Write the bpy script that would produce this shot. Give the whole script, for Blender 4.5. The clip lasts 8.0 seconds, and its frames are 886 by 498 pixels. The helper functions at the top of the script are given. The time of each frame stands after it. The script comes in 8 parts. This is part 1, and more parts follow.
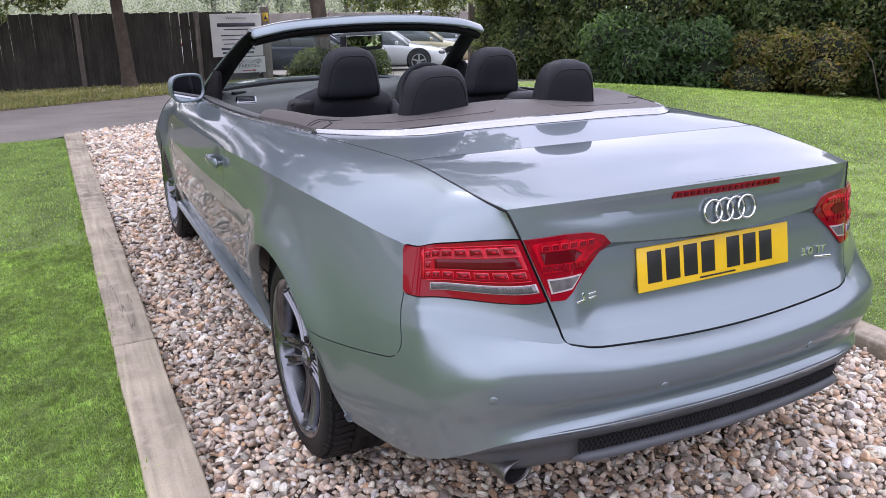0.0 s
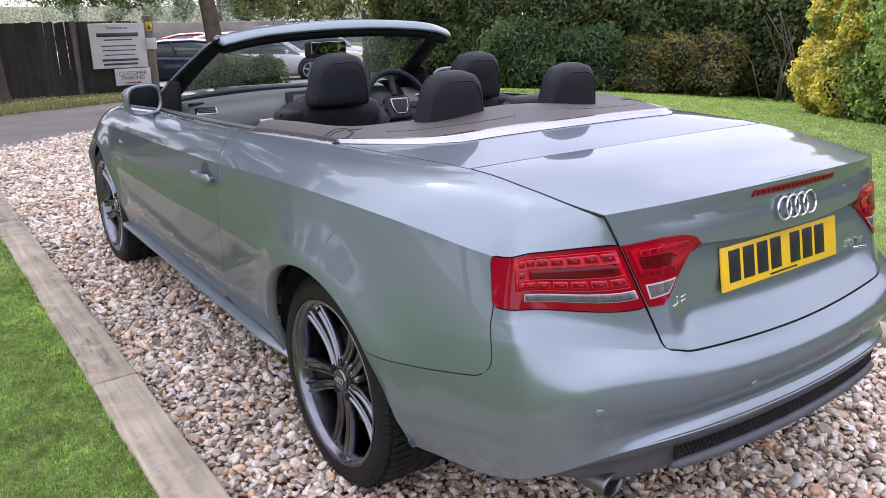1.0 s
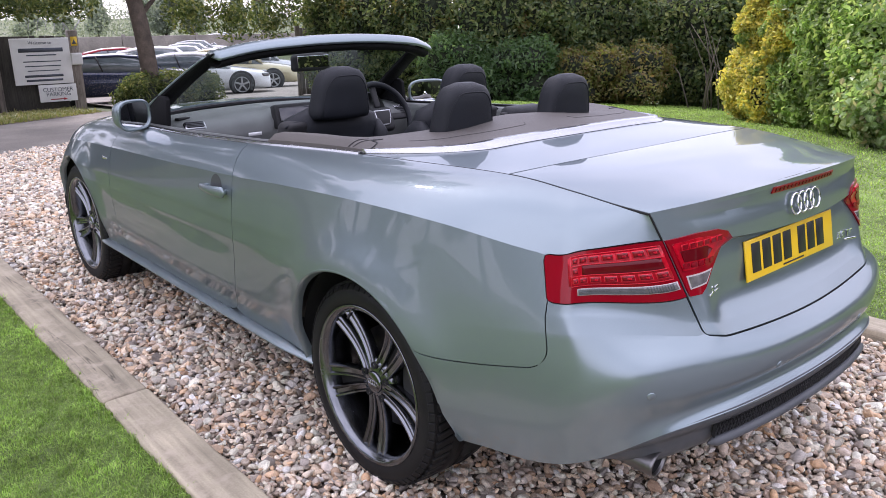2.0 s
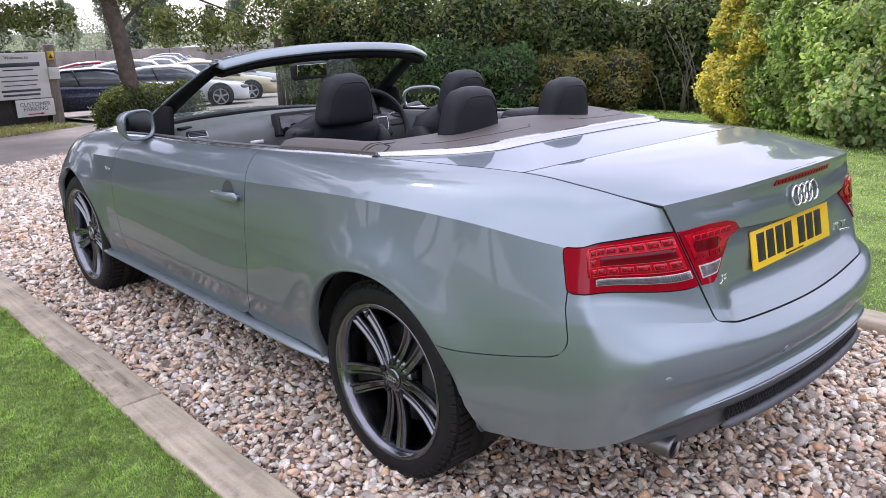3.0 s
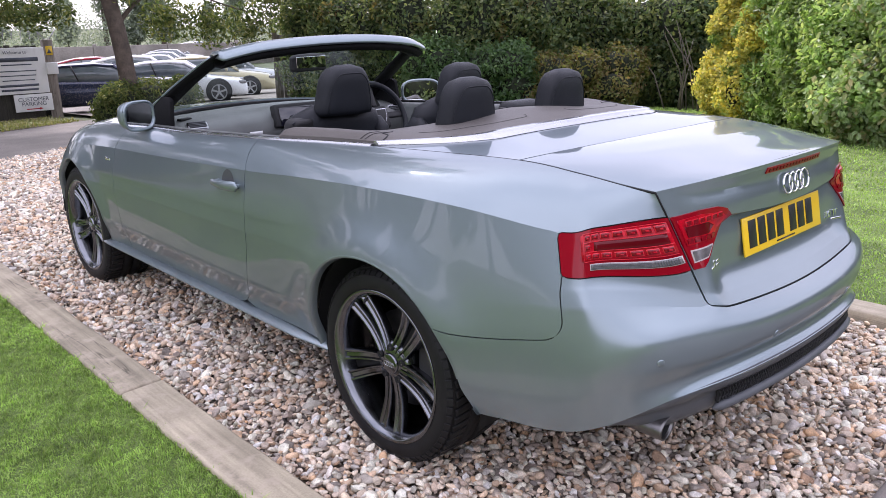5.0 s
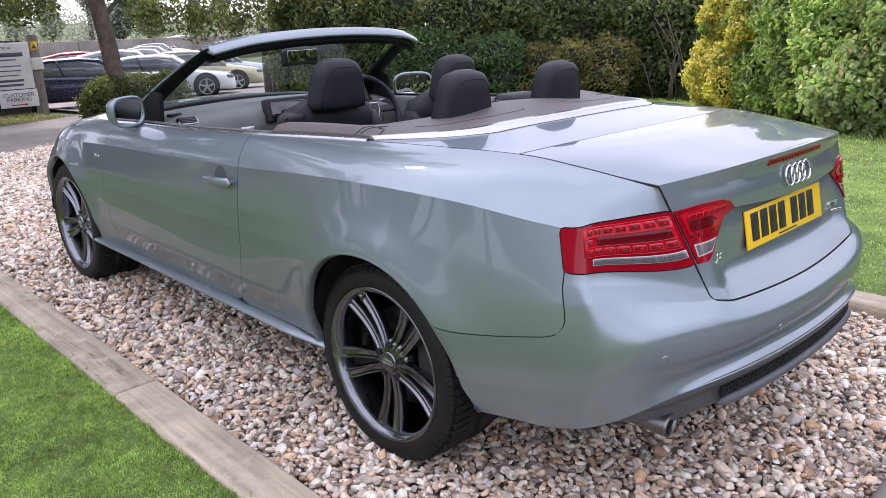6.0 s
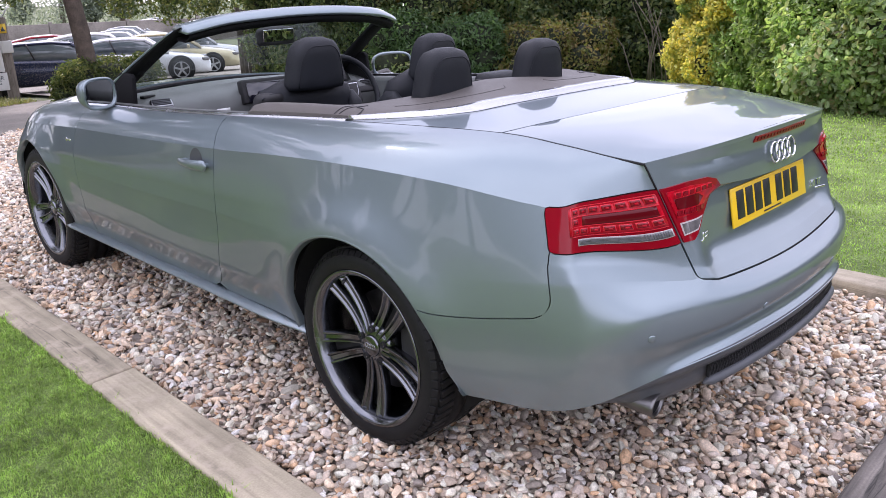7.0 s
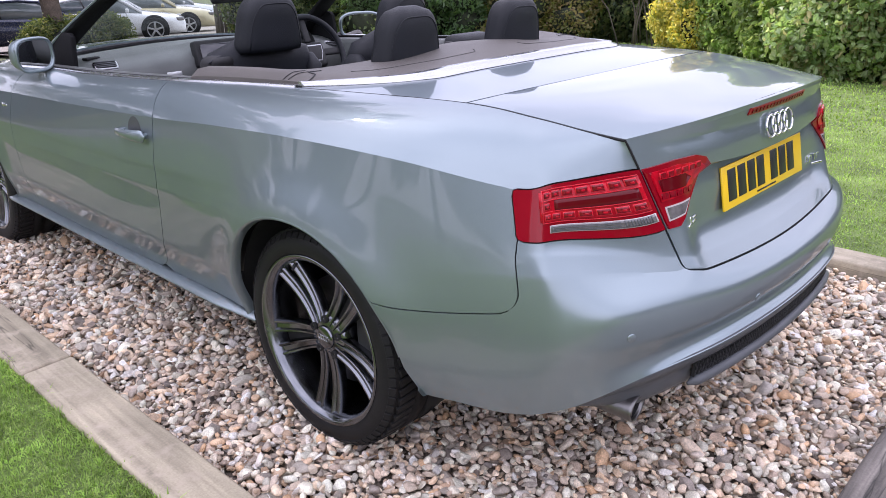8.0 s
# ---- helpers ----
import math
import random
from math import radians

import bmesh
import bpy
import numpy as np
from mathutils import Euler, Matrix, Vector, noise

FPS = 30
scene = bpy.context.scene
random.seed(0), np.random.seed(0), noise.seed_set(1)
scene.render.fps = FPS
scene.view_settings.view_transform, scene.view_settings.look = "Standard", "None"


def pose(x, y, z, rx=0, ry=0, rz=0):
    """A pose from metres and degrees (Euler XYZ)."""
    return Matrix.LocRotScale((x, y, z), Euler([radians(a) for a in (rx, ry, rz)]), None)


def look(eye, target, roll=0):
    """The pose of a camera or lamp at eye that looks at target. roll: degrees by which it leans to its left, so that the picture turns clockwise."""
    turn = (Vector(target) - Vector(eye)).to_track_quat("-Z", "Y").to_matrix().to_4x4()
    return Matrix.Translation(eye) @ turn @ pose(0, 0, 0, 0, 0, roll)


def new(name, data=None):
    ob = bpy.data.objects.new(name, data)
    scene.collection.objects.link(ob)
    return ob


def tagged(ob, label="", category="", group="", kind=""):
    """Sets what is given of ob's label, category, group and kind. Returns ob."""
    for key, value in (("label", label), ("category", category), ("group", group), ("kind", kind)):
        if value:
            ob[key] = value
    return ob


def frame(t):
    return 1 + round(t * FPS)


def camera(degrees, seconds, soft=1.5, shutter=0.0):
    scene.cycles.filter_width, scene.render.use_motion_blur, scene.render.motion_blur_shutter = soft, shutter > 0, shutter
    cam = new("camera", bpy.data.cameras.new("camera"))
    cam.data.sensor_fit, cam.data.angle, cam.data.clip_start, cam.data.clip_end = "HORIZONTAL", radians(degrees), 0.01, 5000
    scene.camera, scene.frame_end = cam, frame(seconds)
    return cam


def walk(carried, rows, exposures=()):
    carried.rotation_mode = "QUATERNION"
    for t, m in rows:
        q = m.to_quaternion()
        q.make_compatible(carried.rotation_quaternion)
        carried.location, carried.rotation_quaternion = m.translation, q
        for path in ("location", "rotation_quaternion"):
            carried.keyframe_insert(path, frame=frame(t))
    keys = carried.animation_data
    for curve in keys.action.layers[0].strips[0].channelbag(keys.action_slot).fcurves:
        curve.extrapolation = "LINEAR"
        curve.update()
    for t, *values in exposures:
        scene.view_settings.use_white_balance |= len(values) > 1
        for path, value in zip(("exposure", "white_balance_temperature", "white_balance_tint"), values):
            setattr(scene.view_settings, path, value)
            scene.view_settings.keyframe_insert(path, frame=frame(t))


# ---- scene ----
cam = camera(59.5, 8.0, soft=0.55)
PATH = [
    (0, (-1.463, -2.223, 1.436), (-0.609, -0.526, 0.811), -0.2),
    (0.5, (-1.639, -2.05, 1.426), (-0.65, -0.425, 0.808), -0.3),
    (1, (-1.814, -1.905, 1.42), (-0.707, -0.354, 0.812), -0.4),
    (1.5, (-2.028, -1.817, 1.422), (-0.833, -0.33, 0.822), -0.6),
    (1.7, (-2.067, -1.808, 1.429), (-0.843, -0.341, 0.838), -0.5),
    (3, (-2.255, -1.786, 1.421), (-0.952, -0.375, 0.862), -1.3),
    (3.5, (-2.28, -1.813, 1.419), (-0.972, -0.403, 0.868), -1.3),
    (4, (-2.307, -1.826, 1.414), (-1.0, -0.416, 0.862), -1.2),
    (4.5, (-2.294, -1.834, 1.4), (-0.991, -0.424, 0.84), -1.1),
    (6, (-2.278, -1.776, 1.4), (-0.958, -0.391, 0.816), -1.5),
    (6.5, (-2.27, -1.772, 1.397), (-0.936, -0.407, 0.797), -1.7),
    (7, (-2.256, -1.744, 1.384), (-0.911, -0.404, 0.757), -1.7),
    (7.5, (-2.183, -1.698, 1.358), (-0.832, -0.382, 0.692), -1.5),
    (8, (-2.043, -1.627, 1.357), (-0.692, -0.336, 0.643), -1.2),
]
walk(cam, [(t, look(eye, target, roll)) for t, eye, target, roll in PATH],
     exposures=[(0.0, 1.02, 6130, 28), (4.0, 1.04, 6130, 28), (6.5, 1.06, 6130, 28), (8.0, 1.16, 6130, 28)])

# ---- world, sun, exposure ----
SUN_ELEV, SUN_AZ = 47.0, 12.0      # azimuth measured from +y towards +x
world = bpy.data.worlds.new("world")
scene.world = world
world.use_nodes = True
wn, wl = world.node_tree.nodes, world.node_tree.links
wn.clear()
sky = wn.new("ShaderNodeTexSky")
sky.sky_type, sky.sun_disc = 'NISHITA', False
sky.sun_elevation, sky.sun_rotation = radians(SUN_ELEV), radians(SUN_AZ)
sky.air_density, sky.dust_density, sky.ozone_density = 1.0, 0.9, 1.0
wtc = wn.new("ShaderNodeTexCoord")
wmap = wn.new("ShaderNodeMapping")
wmap.inputs["Scale"].default_value = (1.0, 1.0, 2.6)
wnoise = wn.new("ShaderNodeTexNoise")
wnoise.inputs["Scale"].default_value = 2.1
wnoise.inputs["Detail"].default_value = 7
wnoise.inputs["Roughness"].default_value = 0.56
wramp = wn.new("ShaderNodeValToRGB")
wramp.color_ramp.elements[0].position, wramp.color_ramp.elements[1].position = 0.36, 0.62
wramp.color_ramp.elements[0].color = (0.50, 0.50, 0.50, 1)
wramp.color_ramp.elements[1].color = (0.92, 0.92, 0.92, 1)
wcloud = wn.new("ShaderNodeMix")
wcloud.data_type = 'RGBA'
wcloud.inputs["B"].default_value = (13.6, 14.0, 14.7, 1)
wbg = wn.new("ShaderNodeBackground")
wbg.inputs["Strength"].default_value = 0.104
wout = wn.new("ShaderNodeOutputWorld")
wl.new(wtc.outputs["Generated"], wmap.inputs["Vector"])
wl.new(wmap.outputs["Vector"], wnoise.inputs["Vector"])
wl.new(wnoise.outputs["Fac"], wramp.inputs["Fac"])
wl.new(wramp.outputs["Color"], wcloud.inputs["Factor"])
wl.new(sky.outputs["Color"], wcloud.inputs["A"])
wxyz = wn.new("ShaderNodeSeparateXYZ")
wgrad = wn.new("ShaderNodeMapRange")                                   # a hazy sky grows brighter towards the zenith
wgrad.inputs["To Min"].default_value, wgrad.inputs["To Max"].default_value = 0.68, 0.97
wmul = wn.new("ShaderNodeMix")
wmul.data_type, wmul.blend_type = 'RGBA', 'MULTIPLY'
wmul.inputs["Factor"].default_value = 1.0
wl.new(wtc.outputs["Generated"], wxyz.inputs["Vector"])
wl.new(wxyz.outputs["Z"], wgrad.inputs["Value"])
wl.new(wcloud.outputs["Result"], wmul.inputs["A"])
wl.new(wgrad.outputs["Result"], wmul.inputs["B"])
wl.new(wmul.outputs["Result"], wbg.inputs["Color"])
wl.new(wbg.outputs["Background"], wout.inputs["Surface"])

sun_data = bpy.data.lights.new("sun", 'SUN')
sun_data.energy, sun_data.angle, sun_data.color = 1.75, radians(4.0), (1.0, 0.95, 0.88)
sun = new("sun", sun_data)
sun.matrix_world = look((20 * math.sin(radians(SUN_AZ)), 20 * math.cos(radians(SUN_AZ)), 20 * math.tan(radians(SUN_ELEV))), (0, 0, 0))

# ---- helpers of this scene ----
def smooth(me, on=True):
    me.polygons.foreach_set("use_smooth", [on] * len(me.polygons))


def mesh_from(name, verts, faces, smoothed=True):
    me = bpy.data.meshes.new(name)
    me.from_pydata([tuple(map(float, v)) for v in verts], [], [tuple(map(int, f)) for f in faces])
    me.validate()
    smooth(me, smoothed)
    me.update()
    return me


def mesh_fast(name, verts, faces, smoothed=False):
    """A mesh from an (n, 3) array of corners and an (m, k) array of faces of k corners each."""
    verts, faces = np.asarray(verts, np.float32), np.asarray(faces, np.int32)
    me = bpy.data.meshes.new(name)
    m, k = faces.shape
    me.vertices.add(len(verts))
    me.vertices.foreach_set("co", verts.ravel())
    me.loops.add(m * k)
    me.loops.foreach_set("vertex_index", faces.ravel())
    me.polygons.add(m)
    me.polygons.foreach_set("loop_start", np.arange(0, m * k, k, dtype=np.int32))
    me.update(calc_edges=True)
    smooth(me, smoothed)
    return me


def hang(ob, parent):
    ob.parent = parent
    return ob


def thing(name, label, category, at=(0, 0, 0), rz=0.0, group="", kind=""):
    ob = new(name)
    ob.empty_display_size = 0.1
    ob.matrix_basis = pose(*at, 0, 0, rz)
    return tagged(ob, label, category, group, kind)


def part_me(name, me, material, parent, label=""):
    ob = new(name, me)
    if len(me.materials) == 0:
        me.materials.append(material)
    if parent is not None:
        ob.parent = parent
    return tagged(ob, label)


def part(name, bm, material, parent, label="", smoothed=True):
    me = bpy.data.meshes.new(name)
    bm.normal_update()
    bm.to_mesh(me)
    bm.free()
    smooth(me, smoothed)
    return part_me(name, me, material, parent, label)


def bm_box(sx, sy, sz, at=(0, 0, 0), bevel=0.0, seg=2, rot=None):
    bm = bmesh.new()
    m = Matrix.LocRotScale(at, rot, (sx, sy, sz))
    bmesh.ops.create_cube(bm, size=1.0, matrix=m)
    if bevel > 0:
        bmesh.ops.bevel(bm, geom=bm.edges[:], offset=bevel, segments=seg, profile=0.5, affect='EDGES')
    return bm


def bm_lathe(profile, seg=48, axis='x', closed=False):
    """Profile: pairs (along the axis, radius)."""
    bm = bmesh.new()
    rings = []
    for a, r in profile:
        ring = []
        for i in range(seg):
            th = 2 * math.pi * i / seg
            c, s = r * math.cos(th), r * math.sin(th)
            co = (a, c, s) if axis == 'x' else ((c, a, s) if axis == 'y' else (c, s, a))
            ring.append(bm.verts.new(co))
        rings.append(ring)
    pairs = list(zip(rings, rings[1:]))
    if closed:
        pairs.append((rings[-1], rings[0]))
    for p, q in pairs:
        for i in range(seg):
            j = (i + 1) % seg
            bm.faces.new((p[i], p[j], q[j], q[i]))
    bmesh.ops.recalc_face_normals(bm, faces=bm.faces[:])
    return bm


def bm_tube(points, radius, seg=8, closed=False, flat=1.0, caps=True):
    """A tube along points; radius is a number or one for each point."""
    bm = bmesh.new()
    pts = [Vector(p) for p in points]
    n = len(pts)
    rad = [radius] * n if isinstance(radius, (int, float)) else list(radius)
    rings, up = [], Vector((0, 0, 1))
    for i in range(n):
        a, b = (pts[(i - 1) % n], pts[(i + 1) % n]) if closed else (pts[max(i - 1, 0)], pts[min(i + 1, n - 1)])
        d = (b - a).normalized()
        side = d.cross(up)
        if side.length < 1e-3:
            side = d.cross(Vector((0, 1, 0)))
        side.normalize()
        over = side.cross(d).normalized()
        rings.append([bm.verts.new(pts[i] + side * (rad[i] * math.cos(2 * math.pi * k / seg)) + over * (rad[i] * flat * math.sin(2 * math.pi * k / seg))) for k in range(seg)])
    pairs = list(zip(rings, rings[1:]))
    if closed:
        pairs.append((rings[-1], rings[0]))
    for p, q in pairs:
        for i in range(seg):
            j = (i + 1) % seg
            bm.faces.new((p[i], p[j], q[j], q[i]))
    if caps and not closed:
        bm.faces.new(rings[0])
        bm.faces.new(rings[-1])
    bmesh.ops.recalc_face_normals(bm, faces=bm.faces[:])
    return bm


def bm_loft(rings, caps=True, closed_ring=True):
    """A skin over rings of equal length."""
    bm = bmesh.new()
    vs = [[bm.verts.new(p) for p in r] for r in rings]
    k = len(vs[0])
    for p, q in zip(vs, vs[1:]):
        for i in range(k if closed_ring else k - 1):
            j = (i + 1) % k
            bm.faces.new((p[i], p[j], q[j], q[i]))
    if caps:
        bm.faces.new(vs[0])
        bm.faces.new(vs[-1])
    bmesh.ops.recalc_face_normals(bm, faces=bm.faces[:])
    return bm


def bm_plate(outline, depth, axis='y', bevel=0.0):
    """A flat plate: outline in two coordinates, given depth along the third."""
    bm = bmesh.new()
    def co(a, b, c):
        return {'y': (a, c, b), 'x': (c, a, b), 'z': (a, b, c)}[axis]
    lo = [bm.verts.new(co(a, b, 0)) for a, b in outline]
    hi = [bm.verts.new(co(a, b, depth)) for a, b in outline]
    n = len(outline)
    bm.faces.new(lo)
    bm.faces.new(hi)
    for i in range(n):
        j = (i + 1) % n
        bm.faces.new((lo[i], lo[j], hi[j], hi[i]))
    bmesh.ops.recalc_face_normals(bm, faces=bm.faces[:])
    if bevel > 0:
        bmesh.ops.bevel(bm, geom=bm.edges[:], offset=bevel, segments=2, profile=0.5, affect='EDGES')
    return bm


def spline(points, per, closed=False):
    """A smooth line through points, with per steps between two of them."""
    p = np.array(points, float)
    n = len(p)
    out = []
    for i in range(n if closed else n - 1):
        a, b, c, d = (p[(i + k) % n] if closed else p[min(max(i + k, 0), n - 1)] for k in (-1, 0, 1, 2))
        for t in np.linspace(0, 1, per, endpoint=False):
            out.append(0.5 * (2 * b + (c - a) * t + (2 * a - 5 * b + 4 * c - d) * t * t + (3 * b - a - 3 * c + d) * t ** 3))
    if not closed:
        out.append(p[-1])
    return np.array(out)


def letters(text, size, mat, at, parent, name="lettering"):
    """Raised lettering as a mesh, in the plane that faces -y."""
    cu = bpy.data.curves.new("tmp", 'FONT')
    cu.body, cu.size, cu.extrude, cu.align_x, cu.align_y = text, size, 0.002, 'CENTER', 'CENTER'
    ob = bpy.data.objects.new("tmp", cu)
    scene.collection.objects.link(ob)
    bpy.context.view_layer.update()
    me = bpy.data.meshes.new_from_object(ob.evaluated_get(bpy.context.evaluated_depsgraph_get()))
    bpy.data.objects.remove(ob)
    o = part_me(name, me, mat, parent)
    o.matrix_basis = pose(*at, 90, 0, 0)
    return o


# ---- materials ----
def material(name, base, rough=0.5, metal=0.0, vary=0.15, scale=8.0, fine=0.0, fine_scale=120.0, bump=0.0, bump_scale=150.0,
             coat=0.0, spec=0.5, rough_vary=0.0, island=0.0, obj=0.0, colors=None, trans=0.0, emit=None, sheen=0.0):
    """A surface with a base colour varied at two scales, fine relief and, where asked, from piece to piece."""
    m = bpy.data.materials.new(name)
    m.use_nodes = True
    n, l = m.node_tree.nodes, m.node_tree.links
    b = n["Principled BSDF"]
    b.inputs["Roughness"].default_value, b.inputs["Metallic"].default_value = rough, metal
    b.inputs["Coat Weight"].default_value, b.inputs["Coat Roughness"].default_value = coat, 0.03
    b.inputs["Specular IOR Level"].default_value = spec
    if sheen:
        b.inputs["Sheen Weight"].default_value = sheen
    tc = n.new("ShaderNodeTexCoord")
    geo = n.new("ShaderNodeNewGeometry")
    big = n.new("ShaderNodeTexNoise")
    big.inputs["Scale"].default_value, big.inputs["Detail"].default_value = scale, 5
    l.new(geo.outputs["Position"], big.inputs["Vector"])
    col = n.new("ShaderNodeMix")
    col.data_type = 'RGBA'
    lo = tuple(max(0.0, c * (1 - vary)) for c in base)
    hi = tuple(min(1.0, c * (1 + vary)) for c in base)
    col.inputs["A"].default_value, col.inputs["B"].default_value = (*lo, 1), (*hi, 1)
    stretch = n.new("ShaderNodeMapRange")
    stretch.inputs["From Min"].default_value, stretch.inputs["From Max"].default_value = 0.3, 0.7
    l.new(big.outputs["Fac"], stretch.inputs["Value"])
    l.new(stretch.outputs["Result"], col.inputs["Factor"])
    out = col.outputs["Result"]
    if colors:
        ramp = n.new("ShaderNodeValToRGB")
        ramp.color_ramp.interpolation = 'LINEAR'
        while len(ramp.color_ramp.elements) < len(colors):
            ramp.color_ramp.elements.new(0.5)
        for i, c in enumerate(colors):
            ramp.color_ramp.elements[i].position = i / (len(colors) - 1)
            ramp.color_ramp.elements[i].color = (*c, 1)
        if obj:
            oi = n.new("ShaderNodeObjectInfo")
            l.new(oi.outputs["Random"], ramp.inputs["Fac"])
        else:
            l.new(geo.outputs["Random Per Island"], ramp.inputs["Fac"])
        mul = n.new("ShaderNodeMix")
        mul.data_type, mul.blend_type = 'RGBA', 'MULTIPLY'
        mul.inputs["Factor"].default_value = 1.0
        l.new(ramp.outputs["Color"], mul.inputs["A"])
        one = n.new("ShaderNodeMix")
        one.data_type = 'RGBA'
        one.inputs["A"].default_value, one.inputs["B"].default_value = (1 - vary, 1 - vary, 1 - vary, 1), (1 + vary, 1 + vary, 1 + vary, 1)
        l.new(stretch.outputs["Result"], one.inputs["Factor"])
        l.new(one.outputs["Result"], mul.inputs["B"])
        out = mul.outputs["Result"]
    if fine:
        fn = n.new("ShaderNodeTexNoise")
        fn.inputs["Scale"].default_value, fn.inputs["Detail"].default_value = fine_scale, 4
        l.new(geo.outputs["Position"], fn.inputs["Vector"])
        fm = n.new("ShaderNodeMix")
        fm.data_type, fm.blend_type = 'RGBA', 'MULTIPLY'
        fm.inputs["Factor"].default_value = 1.0
        fr = n.new("ShaderNodeMapRange")
        fr.inputs["From Min"].default_value, fr.inputs["From Max"].default_value = 0.3, 0.7
        fr.inputs["To Min"].default_value, fr.inputs["To Max"].default_value = 1 - fine, 1 + fine
        l.new(fn.outputs["Fac"], fr.inputs["Value"])
        l.new(out, fm.inputs["A"])
        l.new(fr.outputs["Result"], fm.inputs["B"])
        out = fm.outputs["Result"]
    l.new(out, b.inputs["Base Color"])
    if rough_vary:
        rr = n.new("ShaderNodeMapRange")
        rr.inputs["To Min"].default_value, rr.inputs["To Max"].default_value = max(0.02, rough - rough_vary), min(1, rough + rough_vary)
        l.new(stretch.outputs["Result"], rr.inputs["Value"])
        l.new(rr.outputs["Result"], b.inputs["Roughness"])
    if bump:
        bn = n.new("ShaderNodeTexNoise")
        bn.inputs["Scale"].default_value, bn.inputs["Detail"].default_value = bump_scale, 4
        l.new(geo.outputs["Position"], bn.inputs["Vector"])
        bp = n.new("ShaderNodeBump")
        bp.inputs["Strength"].default_value, bp.inputs["Distance"].default_value = bump, 0.01
        l.new(bn.outputs["Fac"], bp.inputs["Height"])
        l.new(bp.outputs["Normal"], b.inputs["Normal"])
    if trans:
        b.inputs["Transmission Weight"].default_value = trans
    if emit:
        b.inputs["Emission Color"].default_value, b.inputs["Emission Strength"].default_value = (*emit[:3], 1), emit[3]
    return m


def leaf_material(name, colors, rough=0.42, through_light=0.45, vary=0.25, scale=1.6, fine=0.0, fine_scale=60):
    """Leaves: each its own green, shiny, and letting some light through."""
    m = material(name, (1, 1, 1), rough=rough, vary=vary, scale=scale, fine=fine, fine_scale=fine_scale, colors=colors, spec=0.4)
    n, l = m.node_tree.nodes, m.node_tree.links
    b, out = n["Principled BSDF"], n["Material Output"]
    tr = n.new("ShaderNodeBsdfTranslucent")
    mix = n.new("ShaderNodeMixShader")
    mix.inputs["Fac"].default_value = through_light
    src = b.inputs["Base Color"].links[0].from_socket
    gain = n.new("ShaderNodeMix")
    gain.data_type, gain.blend_type, gain.clamp_result = 'RGBA', 'MULTIPLY', False
    gain.inputs["Factor"].default_value = 1.0
    gain.inputs["B"].default_value = (2.0, 2.0, 1.3, 1)
    l.new(src, gain.inputs["A"])
    l.new(gain.outputs["Result"], tr.inputs["Color"])
    l.new(b.outputs["BSDF"], mix.inputs[1])
    l.new(tr.outputs["BSDF"], mix.inputs[2])
    l.new(mix.outputs["Shader"], out.inputs["Surface"])
    return m


def glass_material(name, tint, rough=0.0, clear=0.85):
    """Thin glass: clear with a mirror sheen."""
    m = bpy.data.materials.new(name)
    m.use_nodes = True
    n, l = m.node_tree.nodes, m.node_tree.links
    n.clear()
    tr, gl, mix, fr, out = (n.new(k) for k in ("ShaderNodeBsdfTransparent", "ShaderNodeBsdfGlossy", "ShaderNodeMixShader", "ShaderNodeFresnel", "ShaderNodeOutputMaterial"))
    tr.inputs["Color"].default_value = (*tint, 1)
    gl.inputs["Roughness"].default_value = rough
    fr.inputs["IOR"].default_value = 1.45
    l.new(fr.outputs["Fac"], mix.inputs["Fac"])
    l.new(tr.outputs["BSDF"], mix.inputs[1])
    l.new(gl.outputs["BSDF"], mix.inputs[2])
    l.new(mix.outputs["Shader"], out.inputs["Surface"])
    return m


